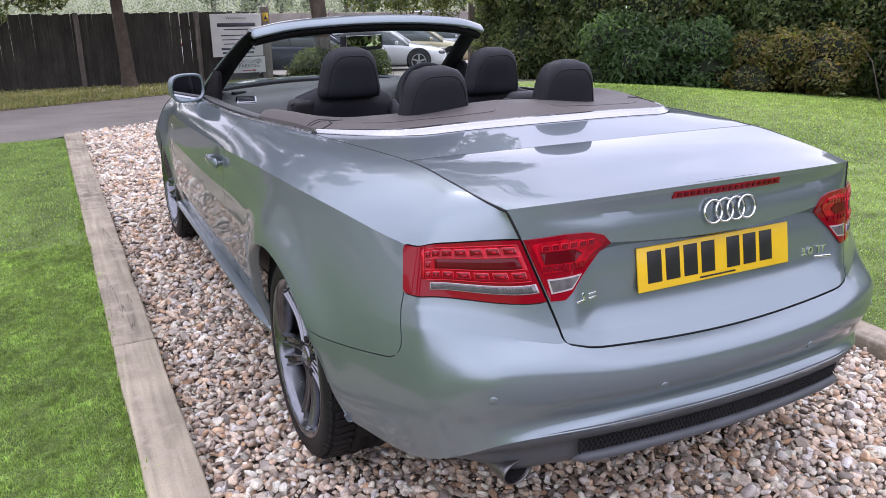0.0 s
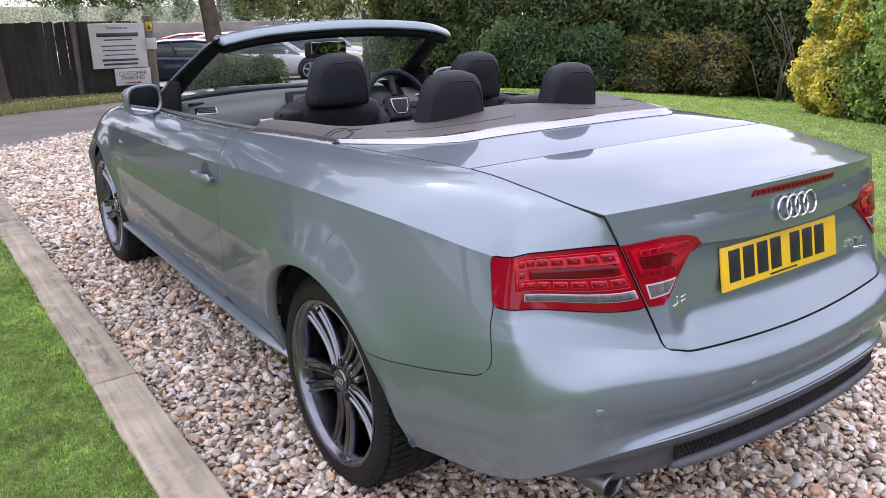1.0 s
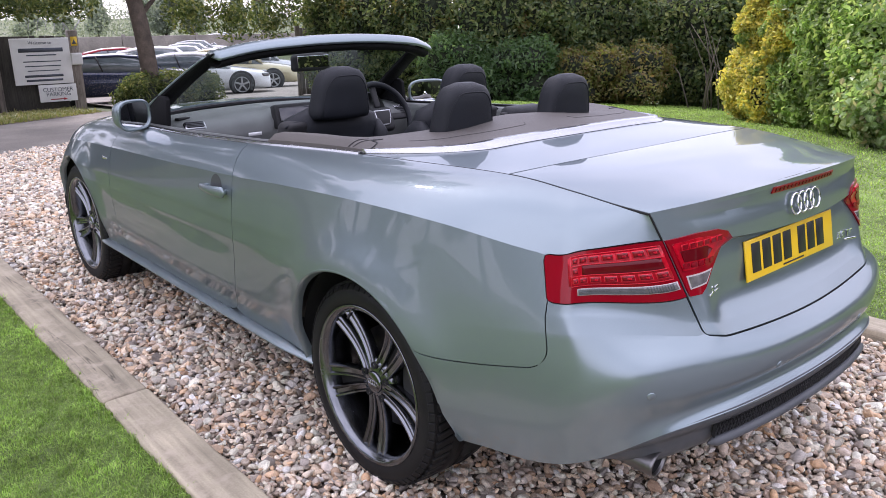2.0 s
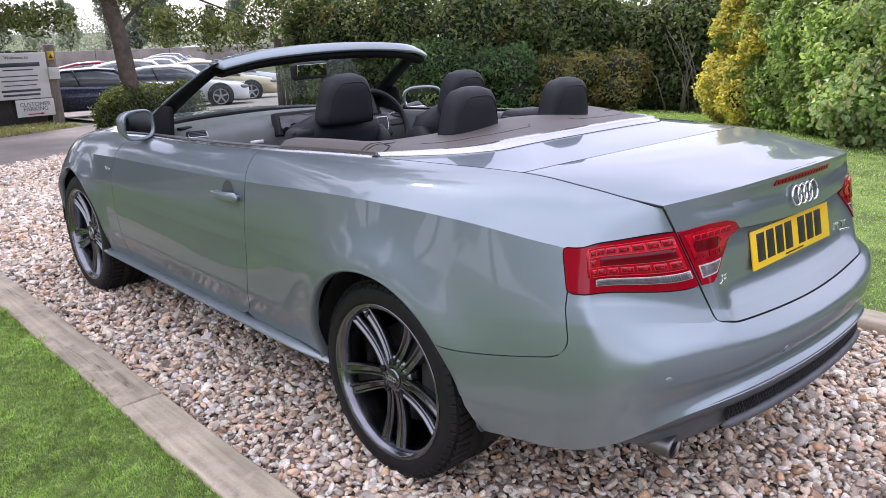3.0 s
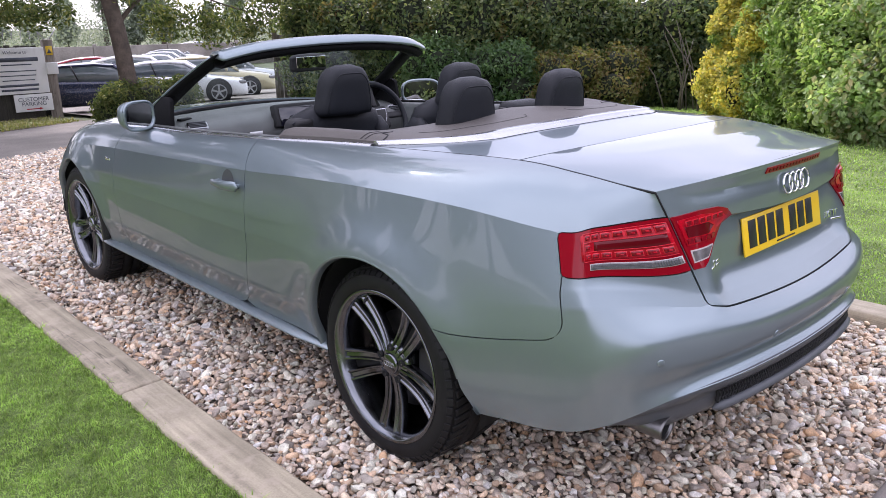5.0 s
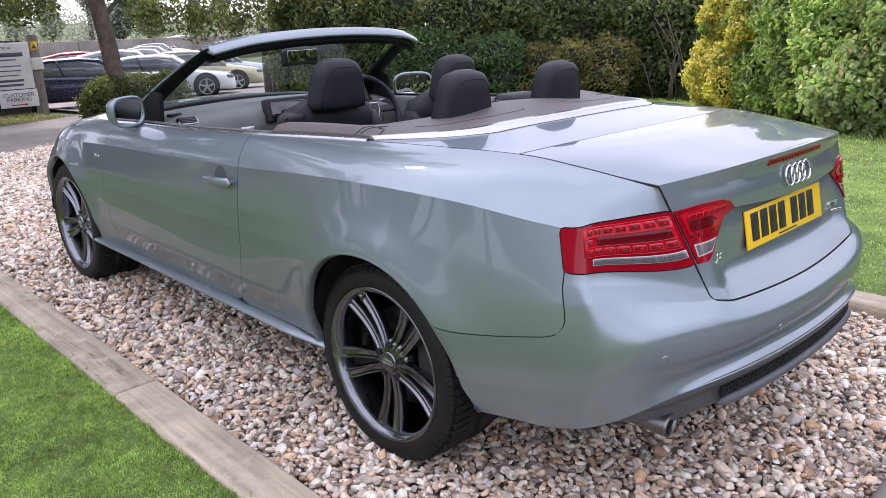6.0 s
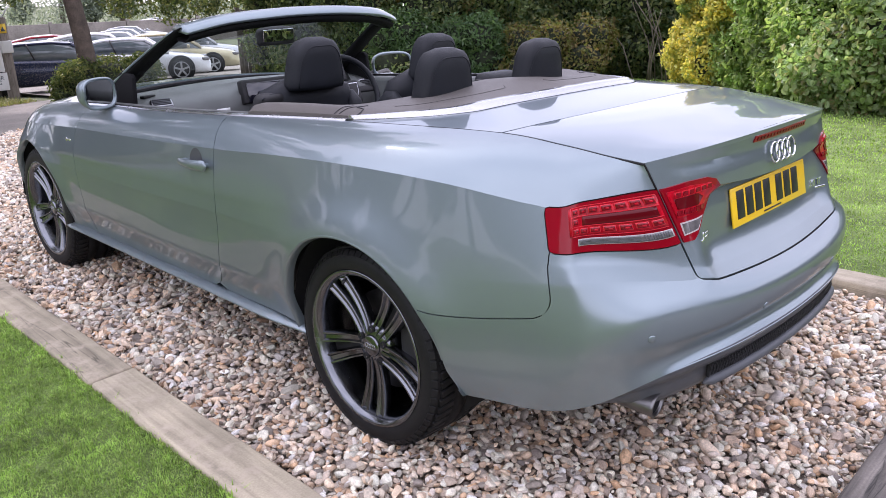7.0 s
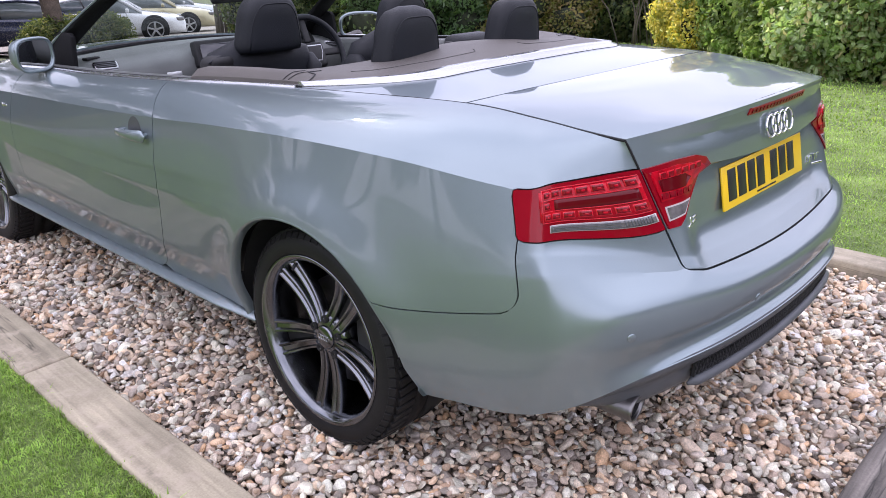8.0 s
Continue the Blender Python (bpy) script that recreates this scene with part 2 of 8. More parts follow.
def paint_material(name, base, metal=0.55, rough=0.34, flake=0.10):
    """Metallic car paint: pigment, fine flakes, clear coat and a film of dust."""
    m = material(name, base, rough=rough, metal=metal, vary=0.04, scale=2.0, coat=0.9, spec=0.25, fine=flake, fine_scale=1800.0)
    n, l = m.node_tree.nodes, m.node_tree.links
    b = n["Principled BSDF"]
    b.inputs["Coat IOR"].default_value = 1.4
    b.inputs["Specular Tint"].default_value = (0.42, 0.42, 0.43, 1)     # flakes lie under the coat and never meet the eye at a grazing angle
    geo = n.new("ShaderNodeNewGeometry")
    dirt = n.new("ShaderNodeTexNoise")
    dirt.inputs["Scale"].default_value, dirt.inputs["Detail"].default_value = 14.0, 8
    l.new(geo.outputs["Position"], dirt.inputs["Vector"])
    mr = n.new("ShaderNodeMapRange")
    mr.inputs["From Min"].default_value, mr.inputs["From Max"].default_value = 0.45, 0.8
    mr.inputs["To Min"].default_value, mr.inputs["To Max"].default_value = 0.012, 0.05
    l.new(dirt.outputs["Fac"], mr.inputs["Value"])
    l.new(mr.outputs["Result"], b.inputs["Coat Roughness"])
    # dried road spray on the lower panels, in ragged specks
    spray = n.new("ShaderNodeTexNoise")
    spray.inputs["Scale"].default_value, spray.inputs["Detail"].default_value, spray.inputs["Roughness"].default_value = 38.0, 10, 0.72
    l.new(geo.outputs["Position"], spray.inputs["Vector"])
    xyz = n.new("ShaderNodeSeparateXYZ")
    l.new(geo.outputs["Position"], xyz.inputs["Vector"])
    low = n.new("ShaderNodeMapRange")
    low.inputs["From Min"].default_value, low.inputs["From Max"].default_value = 0.30, 0.52
    low.inputs["To Min"].default_value, low.inputs["To Max"].default_value = 0.50, 0.74
    l.new(xyz.outputs["Z"], low.inputs["Value"])
    over = n.new("ShaderNodeMath")
    over.operation = 'SUBTRACT'
    l.new(spray.outputs["Fac"], over.inputs[0])
    l.new(low.outputs["Result"], over.inputs[1])
    amount = n.new("ShaderNodeMapRange")
    amount.inputs["From Max"].default_value = 0.16
    amount.inputs["To Max"].default_value = 0.5
    l.new(over.outputs["Value"], amount.inputs["Value"])
    film = n.new("ShaderNodeMix")
    film.data_type = 'RGBA'
    film.inputs["B"].default_value = (0.27, 0.255, 0.235, 1)
    l.new(amount.outputs["Result"], film.inputs["Factor"])
    l.new(b.inputs["Base Color"].links[0].from_socket, film.inputs["A"])
    l.new(film.outputs["Result"], b.inputs["Base Color"])
    return m


M_PAINT = paint_material("silver_blue_paint", (0.226, 0.275, 0.296), 0.70, 0.35)
M_BLACKTRIM = material("black_plastic", (0.011, 0.011, 0.012), rough=0.6, bump=0.15, bump_scale=900)
M_LINING = material("matt_black_lining", (0.008, 0.008, 0.009), rough=0.85, spec=0.2, bump=0.2, bump_scale=700)
M_GREYTRIM = material("dark_grey_plastic", (0.075, 0.08, 0.088), rough=0.5, bump=0.1, bump_scale=700)
M_GAP = material("gap_black", (0.004, 0.004, 0.0045), rough=0.8)
M_CHROME = material("chrome", (0.82, 0.83, 0.85), rough=0.09, metal=1.0, vary=0.03)
M_ALU = material("brushed_aluminium", (0.45, 0.46, 0.475), rough=0.25, metal=1.0, vary=0.05, rough_vary=0.06)
M_PIPE = material("dull_steel", (0.16, 0.157, 0.155), rough=0.36, metal=1.0, vary=0.1, scale=30, rough_vary=0.08)
M_LEATHER = material("black_leather", (0.0058, 0.0074, 0.0108), rough=0.55, spec=0.36, vary=0.2, bump=0.22, bump_scale=420, rough_vary=0.06)
M_SEAM = material("seam_thread", (0.012, 0.012, 0.014), rough=0.7)
M_TONNEAU = material("grey_brown_vinyl", (0.100, 0.091, 0.083), rough=0.58, spec=0.35, vary=0.12, scale=5, bump=0.2, bump_scale=520, fine=0.06, fine_scale=300)
M_DASH = material("dashboard_vinyl", (0.108, 0.114, 0.110), rough=0.40, bump=0.15, bump_scale=600)
M_CARPET = material("black_carpet", (0.014, 0.014, 0.015), rough=0.95, bump=0.4, bump_scale=500)
M_RUBBER = material("tyre_rubber", (0.0065, 0.0065, 0.007), rough=0.6, spec=0.3, vary=0.25, scale=20, fine=0.2, fine_scale=90, bump=0.1, bump_scale=400)
M_RIM = material("titanium_grey_alloy", (0.17, 0.178, 0.192), rough=0.2, metal=1.0, vary=0.12, scale=14, rough_vary=0.08, coat=0.2)
M_DISC = material("brake_disc_steel", (0.06, 0.058, 0.056), rough=0.45, metal=0.9, vary=0.25, scale=30)
M_REDLENS = material("red_lens", (0.24, 0.0002, 0.008), rough=0.3, spec=0.1, vary=0.1, coat=0.55)
M_REDDARK = material("dark_red_reflector", (0.10, 0.0003, 0.004), rough=0.3, spec=0.1, vary=0.1, coat=0.4)
M_REDLED = material("bright_red_lens", (0.42, 0.002, 0.012), rough=0.3, spec=0.1, vary=0.45, scale=45, coat=0.4)
M_REDEDGE = material("lit_red_edge", (0.62, 0.016, 0.03), rough=0.3, spec=0.2, vary=0.2, scale=80, coat=0.4)
M_REDCELL = material("red_cell", (0.19, 0.001, 0.008), rough=0.25, spec=0.2, vary=0.4, scale=140, coat=0.4)
M_STRIPEDGE = material("pale_lens_edge", (0.46, 0.40, 0.40), rough=0.25, vary=0.1, coat=0.6)
M_CLEARLENS = material("clear_lens", (0.13, 0.12, 0.122), rough=0.12, vary=0.3, scale=60, coat=1.0)
M_BRAKE = material("brake_light_lens", (0.24, 0.004, 0.008), rough=0.3, spec=0.15, vary=0.2, scale=60, coat=0.4)
M_YELLOW = material("yellow_plate", (0.83, 0.52, 0.006), rough=0.38, vary=0.04, scale=12, coat=0.3)
M_BAR = material("plate_black", (0.012, 0.012, 0.012), rough=0.4)
M_GLASS = glass_material("screen_glass", (0.80, 0.88, 0.85))
M_MIRROR = material("mirror_glass", (0.86, 0.88, 0.9), rough=0.01, metal=1.0, vary=0.0)
M_SCREEN = material("dark_screen", (0.006, 0.006, 0.012), rough=0.08, vary=0.1, coat=1.0)
STONE_TONES = [(0.751, 0.604, 0.462), (0.237, 0.2, 0.162), (0.83, 0.815, 0.68), (0.325, 0.206, 0.127), (0.869, 0.691, 0.497), (0.417, 0.358, 0.305), (0.83, 0.815, 0.765), (0.593, 0.451, 0.339), (0.139, 0.122, 0.109), (0.83, 0.712, 0.559), (0.616, 0.388, 0.218), (0.55, 0.463, 0.377), (0.83, 0.783, 0.631), (0.285, 0.24, 0.206)]
M_STONE = material("gravel_stone", (1, 1, 1), rough=0.72, vary=0.22, scale=45, fine=0.22, fine_scale=260, bump=0.25, bump_scale=300,
                   colors=STONE_TONES)
M_BED = material("gravel_bed", (0.15, 0.122, 0.096), rough=0.9, vary=0.5, scale=60, fine=0.5, fine_scale=140, bump=1.0, bump_scale=70)
M_SOIL = material("field_soil", (0.09, 0.11, 0.045), rough=0.95, vary=0.4, scale=0.4, fine=0.3, fine_scale=20)
M_TURF = material("turf", (0.110, 0.160, 0.040), rough=0.95, vary=0.45, scale=3.0, fine=0.5, fine_scale=120, bump=0.8, bump_scale=90)
M_BLADE = leaf_material("grass_blade", [(0.154, 0.262, 0.044), (0.221, 0.349, 0.061), (0.256, 0.39, 0.084), (0.179, 0.296, 0.054), (0.285, 0.405, 0.105), (0.14, 0.25, 0.038), (0.33, 0.395, 0.135), (0.184, 0.314, 0.049)], rough=0.5, through_light=0.3, vary=0.36, scale=7.0, fine=0.5, fine_scale=38)
M_ASPHALT = material("asphalt", (0.20, 0.18, 0.155), rough=0.85, vary=0.2, scale=1.3, fine=0.35, fine_scale=220, bump=0.5, bump_scale=260)

M_DRYBLADE = leaf_material("verge_grass_blade", [(0.15, 0.17, 0.045), (0.20, 0.21, 0.06), (0.12, 0.16, 0.035), (0.26, 0.23, 0.10), (0.17, 0.20, 0.05), (0.24, 0.20, 0.11)], rough=0.55, through_light=0.25)
M_VERGE = material("verge_earth", (0.13, 0.105, 0.065), rough=0.95, vary=0.45, scale=1.2, fine=0.4, fine_scale=60, bump=0.8, bump_scale=60)
M_BOUNCE = material("pale_bounce_ground", (0.20, 0.188, 0.17), rough=0.9, vary=0.2, scale=1.5, fine=0.25, fine_scale=90, bump=0.5, bump_scale=120)


def wood_material(name, base, along='Y', grain=28.0, dark=0.45, rough=0.8, vary=0.2, cracks=(13.0, 0.014), blotch=0.0):
    """Weathered timber with grain along one axis and a different tone on each piece."""
    m = material(name, base, rough=rough, vary=vary, scale=2.5, fine=0.12, fine_scale=160)
    n, l = m.node_tree.nodes, m.node_tree.links
    b = n["Principled BSDF"]
    geo = n.new("ShaderNodeNewGeometry")
    mp = n.new("ShaderNodeMapping")
    k = 0.05
    mp.inputs["Scale"].default_value = (1, k, 1) if along == 'Y' else ((k, 1, 1) if along == 'X' else (1, 1, k))
    gn = n.new("ShaderNodeTexNoise")
    gn.inputs["Scale"].default_value, gn.inputs["Detail"].default_value, gn.inputs["Distortion"].default_value = grain, 6, 0.6
    l.new(geo.outputs["Position"], mp.inputs["Vector"])
    l.new(mp.outputs["Vector"], gn.inputs["Vector"])
    mr = n.new("ShaderNodeMapRange")
    mr.inputs["From Min"].default_value, mr.inputs["From Max"].default_value = 0.3, 0.68
    mr.inputs["To Min"].default_value, mr.inputs["To Max"].default_value = 1 - dark, 1.12
    l.new(gn.outputs["Fac"], mr.inputs["Value"])
    oi = n.new("ShaderNodeObjectInfo")
    om = n.new("ShaderNodeMapRange")
    om.inputs["To Min"].default_value, om.inputs["To Max"].default_value = 0.82, 1.15
    l.new(oi.outputs["Random"], om.inputs["Value"])
    mul = n.new("ShaderNodeMath")
    mul.operation = 'MULTIPLY'
    # drying cracks along the grain
    mp2 = n.new("ShaderNodeMapping")
    k2 = 0.03 if blotch else 0.10
    mp2.inputs["Scale"].default_value = (1, k2, 1) if along == 'Y' else ((k2, 1, 1) if along == 'X' else (1, 1, k2))
    cn = n.new("ShaderNodeTexNoise")
    cn.inputs["Scale"].default_value, cn.inputs["Detail"].default_value, cn.inputs["Distortion"].default_value = cracks[0], 4, 0.4
    l.new(geo.outputs["Position"], mp2.inputs["Vector"])
    l.new(mp2.outputs["Vector"], cn.inputs["Vector"])
    ca = n.new("ShaderNodeMath")
    ca.operation = 'SUBTRACT'
    ca.inputs[1].default_value = 0.53
    l.new(cn.outputs["Fac"], ca.inputs[0])
    cb = n.new("ShaderNodeMath")
    cb.operation = 'ABSOLUTE'
    l.new(ca.outputs["Value"], cb.inputs[0])
    cr = n.new("ShaderNodeMapRange")
    cr.inputs["From Max"].default_value = cracks[1]
    cr.inputs["To Min"].default_value, cr.inputs["To Max"].default_value = 0.38, 1.0
    l.new(cb.outputs["Value"], cr.inputs["Value"])
    cm = n.new("ShaderNodeMath")
    cm.operation = 'MULTIPLY'
    l.new(cr.outputs["Result"], cm.inputs[0])
    l.new(mr.outputs["Result"], cm.inputs[1])
    l.new(cm.outputs["Value"], mul.inputs[0])
    l.new(om.outputs["Result"], mul.inputs[1])
    mix = n.new("ShaderNodeMix")
    mix.data_type, mix.blend_type = 'RGBA', 'MULTIPLY'
    mix.inputs["Factor"].default_value = 1.0
    src = b.inputs["Base Color"].links[0].from_socket
    l.new(src, mix.inputs["A"])
    l.new(mul.outputs["Value"], mix.inputs["B"])
    l.new(mix.outputs["Result"], b.inputs["Base Color"])
    if blotch:                                                          # pale lichen and dried mud in ragged patches
        sn = n.new("ShaderNodeTexNoise")
        sn.inputs["Scale"].default_value, sn.inputs["Detail"].default_value, sn.inputs["Roughness"].default_value = 11.0, 9, 0.68
        l.new(geo.outputs["Position"], sn.inputs["Vector"])
        sr = n.new("ShaderNodeMapRange")
        sr.inputs["From Min"].default_value, sr.inputs["From Max"].default_value = 0.50, 0.66
        sr.inputs["To Max"].default_value = blotch
        l.new(sn.outputs["Fac"], sr.inputs["Value"])
        pale = n.new("ShaderNodeMix")
        pale.data_type = 'RGBA'
        pale.inputs["B"].default_value = (0.44, 0.37, 0.28, 1)
        l.new(sr.outputs["Result"], pale.inputs["Factor"])
        l.new(mix.outputs["Result"], pale.inputs["A"])
        l.new(pale.outputs["Result"], b.inputs["Base Color"])
    bp = n.new("ShaderNodeBump")
    bp.inputs["Strength"].default_value, bp.inputs["Distance"].default_value = 0.5 if blotch else 0.8, 0.005
    l.new(gn.outputs["Fac"], bp.inputs["Height"])
    l.new(bp.outputs["Normal"], b.inputs["Normal"])
    return m


M_SLEEPER = wood_material("weathered_timber", (0.372, 0.322, 0.230), along='Y', grain=40, dark=0.30, vary=0.40, cracks=(7.5, 0.0052), blotch=0.9)
M_BOARDX = wood_material("weathered_board", (0.215, 0.19, 0.165), along='X', grain=36, dark=0.72, vary=0.4)
M_FENCE = wood_material("dark_fence_timber", (0.050, 0.046, 0.036), along='Z', grain=40)
M_POST = wood_material("fence_post_timber", (0.22, 0.19, 0.16), along='Z', grain=40)


# ---- ground ----
def land(x, y):
    """Height of the land: level round the drive, falling away towards the road and the hedge."""
    d = y - 7.5
    fall = 0.5 * (d + math.sqrt(d * d + 2.0)) - 0.09
    fall = min(max(fall, 0.0), 27.0)
    e = x - 7.0
    side = 0.5 * (e + math.sqrt(e * e + 0.6)) - 0.02
    return -0.06 * fall - 0.085 * min(max(side, 0.0), 5.0) * max(0.0, min(1.0, (16 - y) / 6))


def road_near(x):
    return 8.15 + 0.66 * x if x < 3.0 else 10.13 + 0.15 * (x - 3)


def road_far(x):
    return 13.0 + 0.66 * x


def sheet(name, xs, ys, lift, mat, label, category="ground", warp=None, keep=None):
    """A sheet of ground on a grid that follows the land."""
    verts, faces = [], []
    for y in ys:
        for x in xs:
            px, py = warp(x, y) if warp else (x, y)
            verts.append((px, py, land(px, py) + lift))
    nx = len(xs)
    for j in range(len(ys) - 1):
        for i in range(nx - 1):
            a = j * nx + i
            cx, cy = (xs[i] + xs[i + 1]) / 2, (ys[j] + ys[j + 1]) / 2
            if keep is None or keep(cx, cy):
                faces.append((a, a + 1, a + nx + 1, a + nx))
    ob = new(name, mesh_from(name, verts, faces))
    ob.data.materials.append(mat)
    return tagged(ob, label, category, kind="structure")


def steps(a, b, n):
    return [a + (b - a) * i / n for i in range(n + 1)]


far_xs = [-900, -300, -120, -60, -30] + steps(-20, 30, 50) + [40, 70, 140, 300, 900]
far_ys = [-400, -120, -50, -25] + steps(-15, 50, 65) + [58, 70, 90, 130, 200, 350, 700, 1500]
sheet("ground", far_xs, far_ys, -0.05, M_SOIL, "open grassy land falling gently towards distant trees")

# gravel drive between the sleepers
L_IN, L_OUT, R_IN, R_OUT, LAWN = -1.205, -1.375, 1.46, 1.63, 0.05
sheet("drive", steps(L_IN - 0.08, R_IN + 0.08, 10), steps(0, 1, 40), -0.020, M_BED, "bed of fine grit beneath the loose gravel drive", "drive",
      warp=lambda x, v: (x, -1.26 + v * (road_near(x) + 1.26 + 0.1)))
# lawns either side
sheet("lawn_west", steps(-16, L_OUT + 0.02, 40), steps(0, 1, 40), LAWN, M_TURF, "closely mown green lawn beside the timber edging", "lawn",
      warp=lambda x, v: (x, -14 + v * (min(road_near(x), 6.72 + 0.1 * (x + 1.3)) + 14)))
sheet("lawn_east", steps(R_OUT - 0.02, 15, 40), steps(0, 1, 50), LAWN, M_TURF, "sunlit mown lawn running up to the hedge", "lawn",
      warp=lambda x, v: (x, -14 + v * (road_near(x) + 14)))
# unseen pale ground, added so that it lightens the boot lid and bumper
sheet("path", steps(L_OUT, R_OUT, 8), steps(-14, -1.45, 20), LAWN, M_BOUNCE, "pale unseen ground added behind the drive to brighten the tail", "path")
# road and verge
sheet("road", steps(-40, 40, 80), steps(0, 1, 16), -0.01, M_ASPHALT, "worn grey asphalt lane with sun flecks", "road",
      warp=lambda x, v: (x, road_near(x) + v * (road_far(min(x, 4)) + (30 if x > 4.2 else 0) - road_near(x))))
sheet("verge", steps(-40, 3.4, 60), steps(0, 1, 20), -0.004, M_VERGE, "strip of rough grass in front of the fence", "verge",
      warp=lambda x, v: (x, road_far(x) + v * 12))


# ---- timber edging ----
def sleeper(name_at, length, width, height, label, mat, rz=0.0, rough_amount=0.003):
    """One old sleeper with worn, slightly uneven edges; lies along its own y."""
    bm = bm_box(width, length, height, bevel=0.011, seg=2)
    bmesh.ops.subdivide_edges(bm, edges=[e for e in bm.edges if abs(e.verts[0].co.y - e.verts[1].co.y) > length * 0.8], cuts=24)
    ox = name_at[0] * 7 + name_at[1]
    for v in bm.verts:
        v.co.x += noise.noise((v.co.y * 2 + ox, 0, 1)) * rough_amount * 2
        v.co += Vector(noise.noise_vector((v.co.x * 9, v.co.y * 9 + ox, v.co.z * 9))) * rough_amount
    ob = part("edging_sleeper", bm, mat, None)
    ob.matrix_basis = pose(*name_at, 0, 0, rz)
    return tagged(ob, label, "timber edging", "timber edging of the drive")


SW = 0.168
for y0, y1 in ((-1.47, 0.975), (0.985, 3.355), (3.365, 5.75), (5.76, 6.75)):
    sleeper((L_IN - SW / 2, (y0 + y1) / 2, -0.005), y1 - y0, SW, 0.15, "weathered pale timber sleeper between lawn and gravel", M_SLEEPER)
for y0, y1 in ((-1.3, 1.1), (1.11, 3.5), (3.51, 5.9), (5.91, 8.3)):
    sleeper((R_IN + SW / 2, (y0 + y1) / 2, -0.02), y1 - y0, SW, 0.15, "weathered pale timber sleeper along the far lawn", M_SLEEPER)
sleeper((0.13, -1.345, -0.005), 2.6, 0.22, 0.15, "grey weathered sleeper across the end of the drive", M_BOARDX, rz=90, rough_amount=0.0015)


# ---- the convertible ----
car = thing("convertible_car", "silver-blue metallic open-top convertible parked on gravel, roof down", "car")


def cubic(xs, pts, per, flat_ends=False):
    """Smooth curve through pts at parameters xs, with per steps a stretch. flat_ends: it crosses the middle plane squarely."""
    p, n = np.array(pts, float), len(pts)
    h = np.diff(xs)
    s = np.diff(p, axis=0) / h[:, None]
    m = np.zeros_like(p)
    for i in range(1, n - 1):
        m[i] = (s[i] * h[i - 1] + s[i - 1] * h[i]) / (h[i] + h[i - 1])
    m[0] = s[0] if n == 2 else 1.5 * s[0] - 0.5 * m[1]
    m[-1] = s[-1] if n == 2 else 1.5 * s[-1] - 0.5 * m[-2]
    if flat_ends:
        m[0], m[-1] = m[0] * (1, 0, 0), m[-1] * (1, 0, 0)
    out = []
    for i in range(n - 1):
        for t in np.linspace(0, 1, per, endpoint=False):
            a, b, c, d = 2 * t ** 3 - 3 * t * t + 1, t ** 3 - 2 * t * t + t, -2 * t ** 3 + 3 * t * t, t ** 3 - t * t
            out.append(a * p[i] + b * h[i] * m[i] + c * p[i + 1] + d * h[i] * m[i + 1])
    out.append(p[-1])
    return np.array(out)


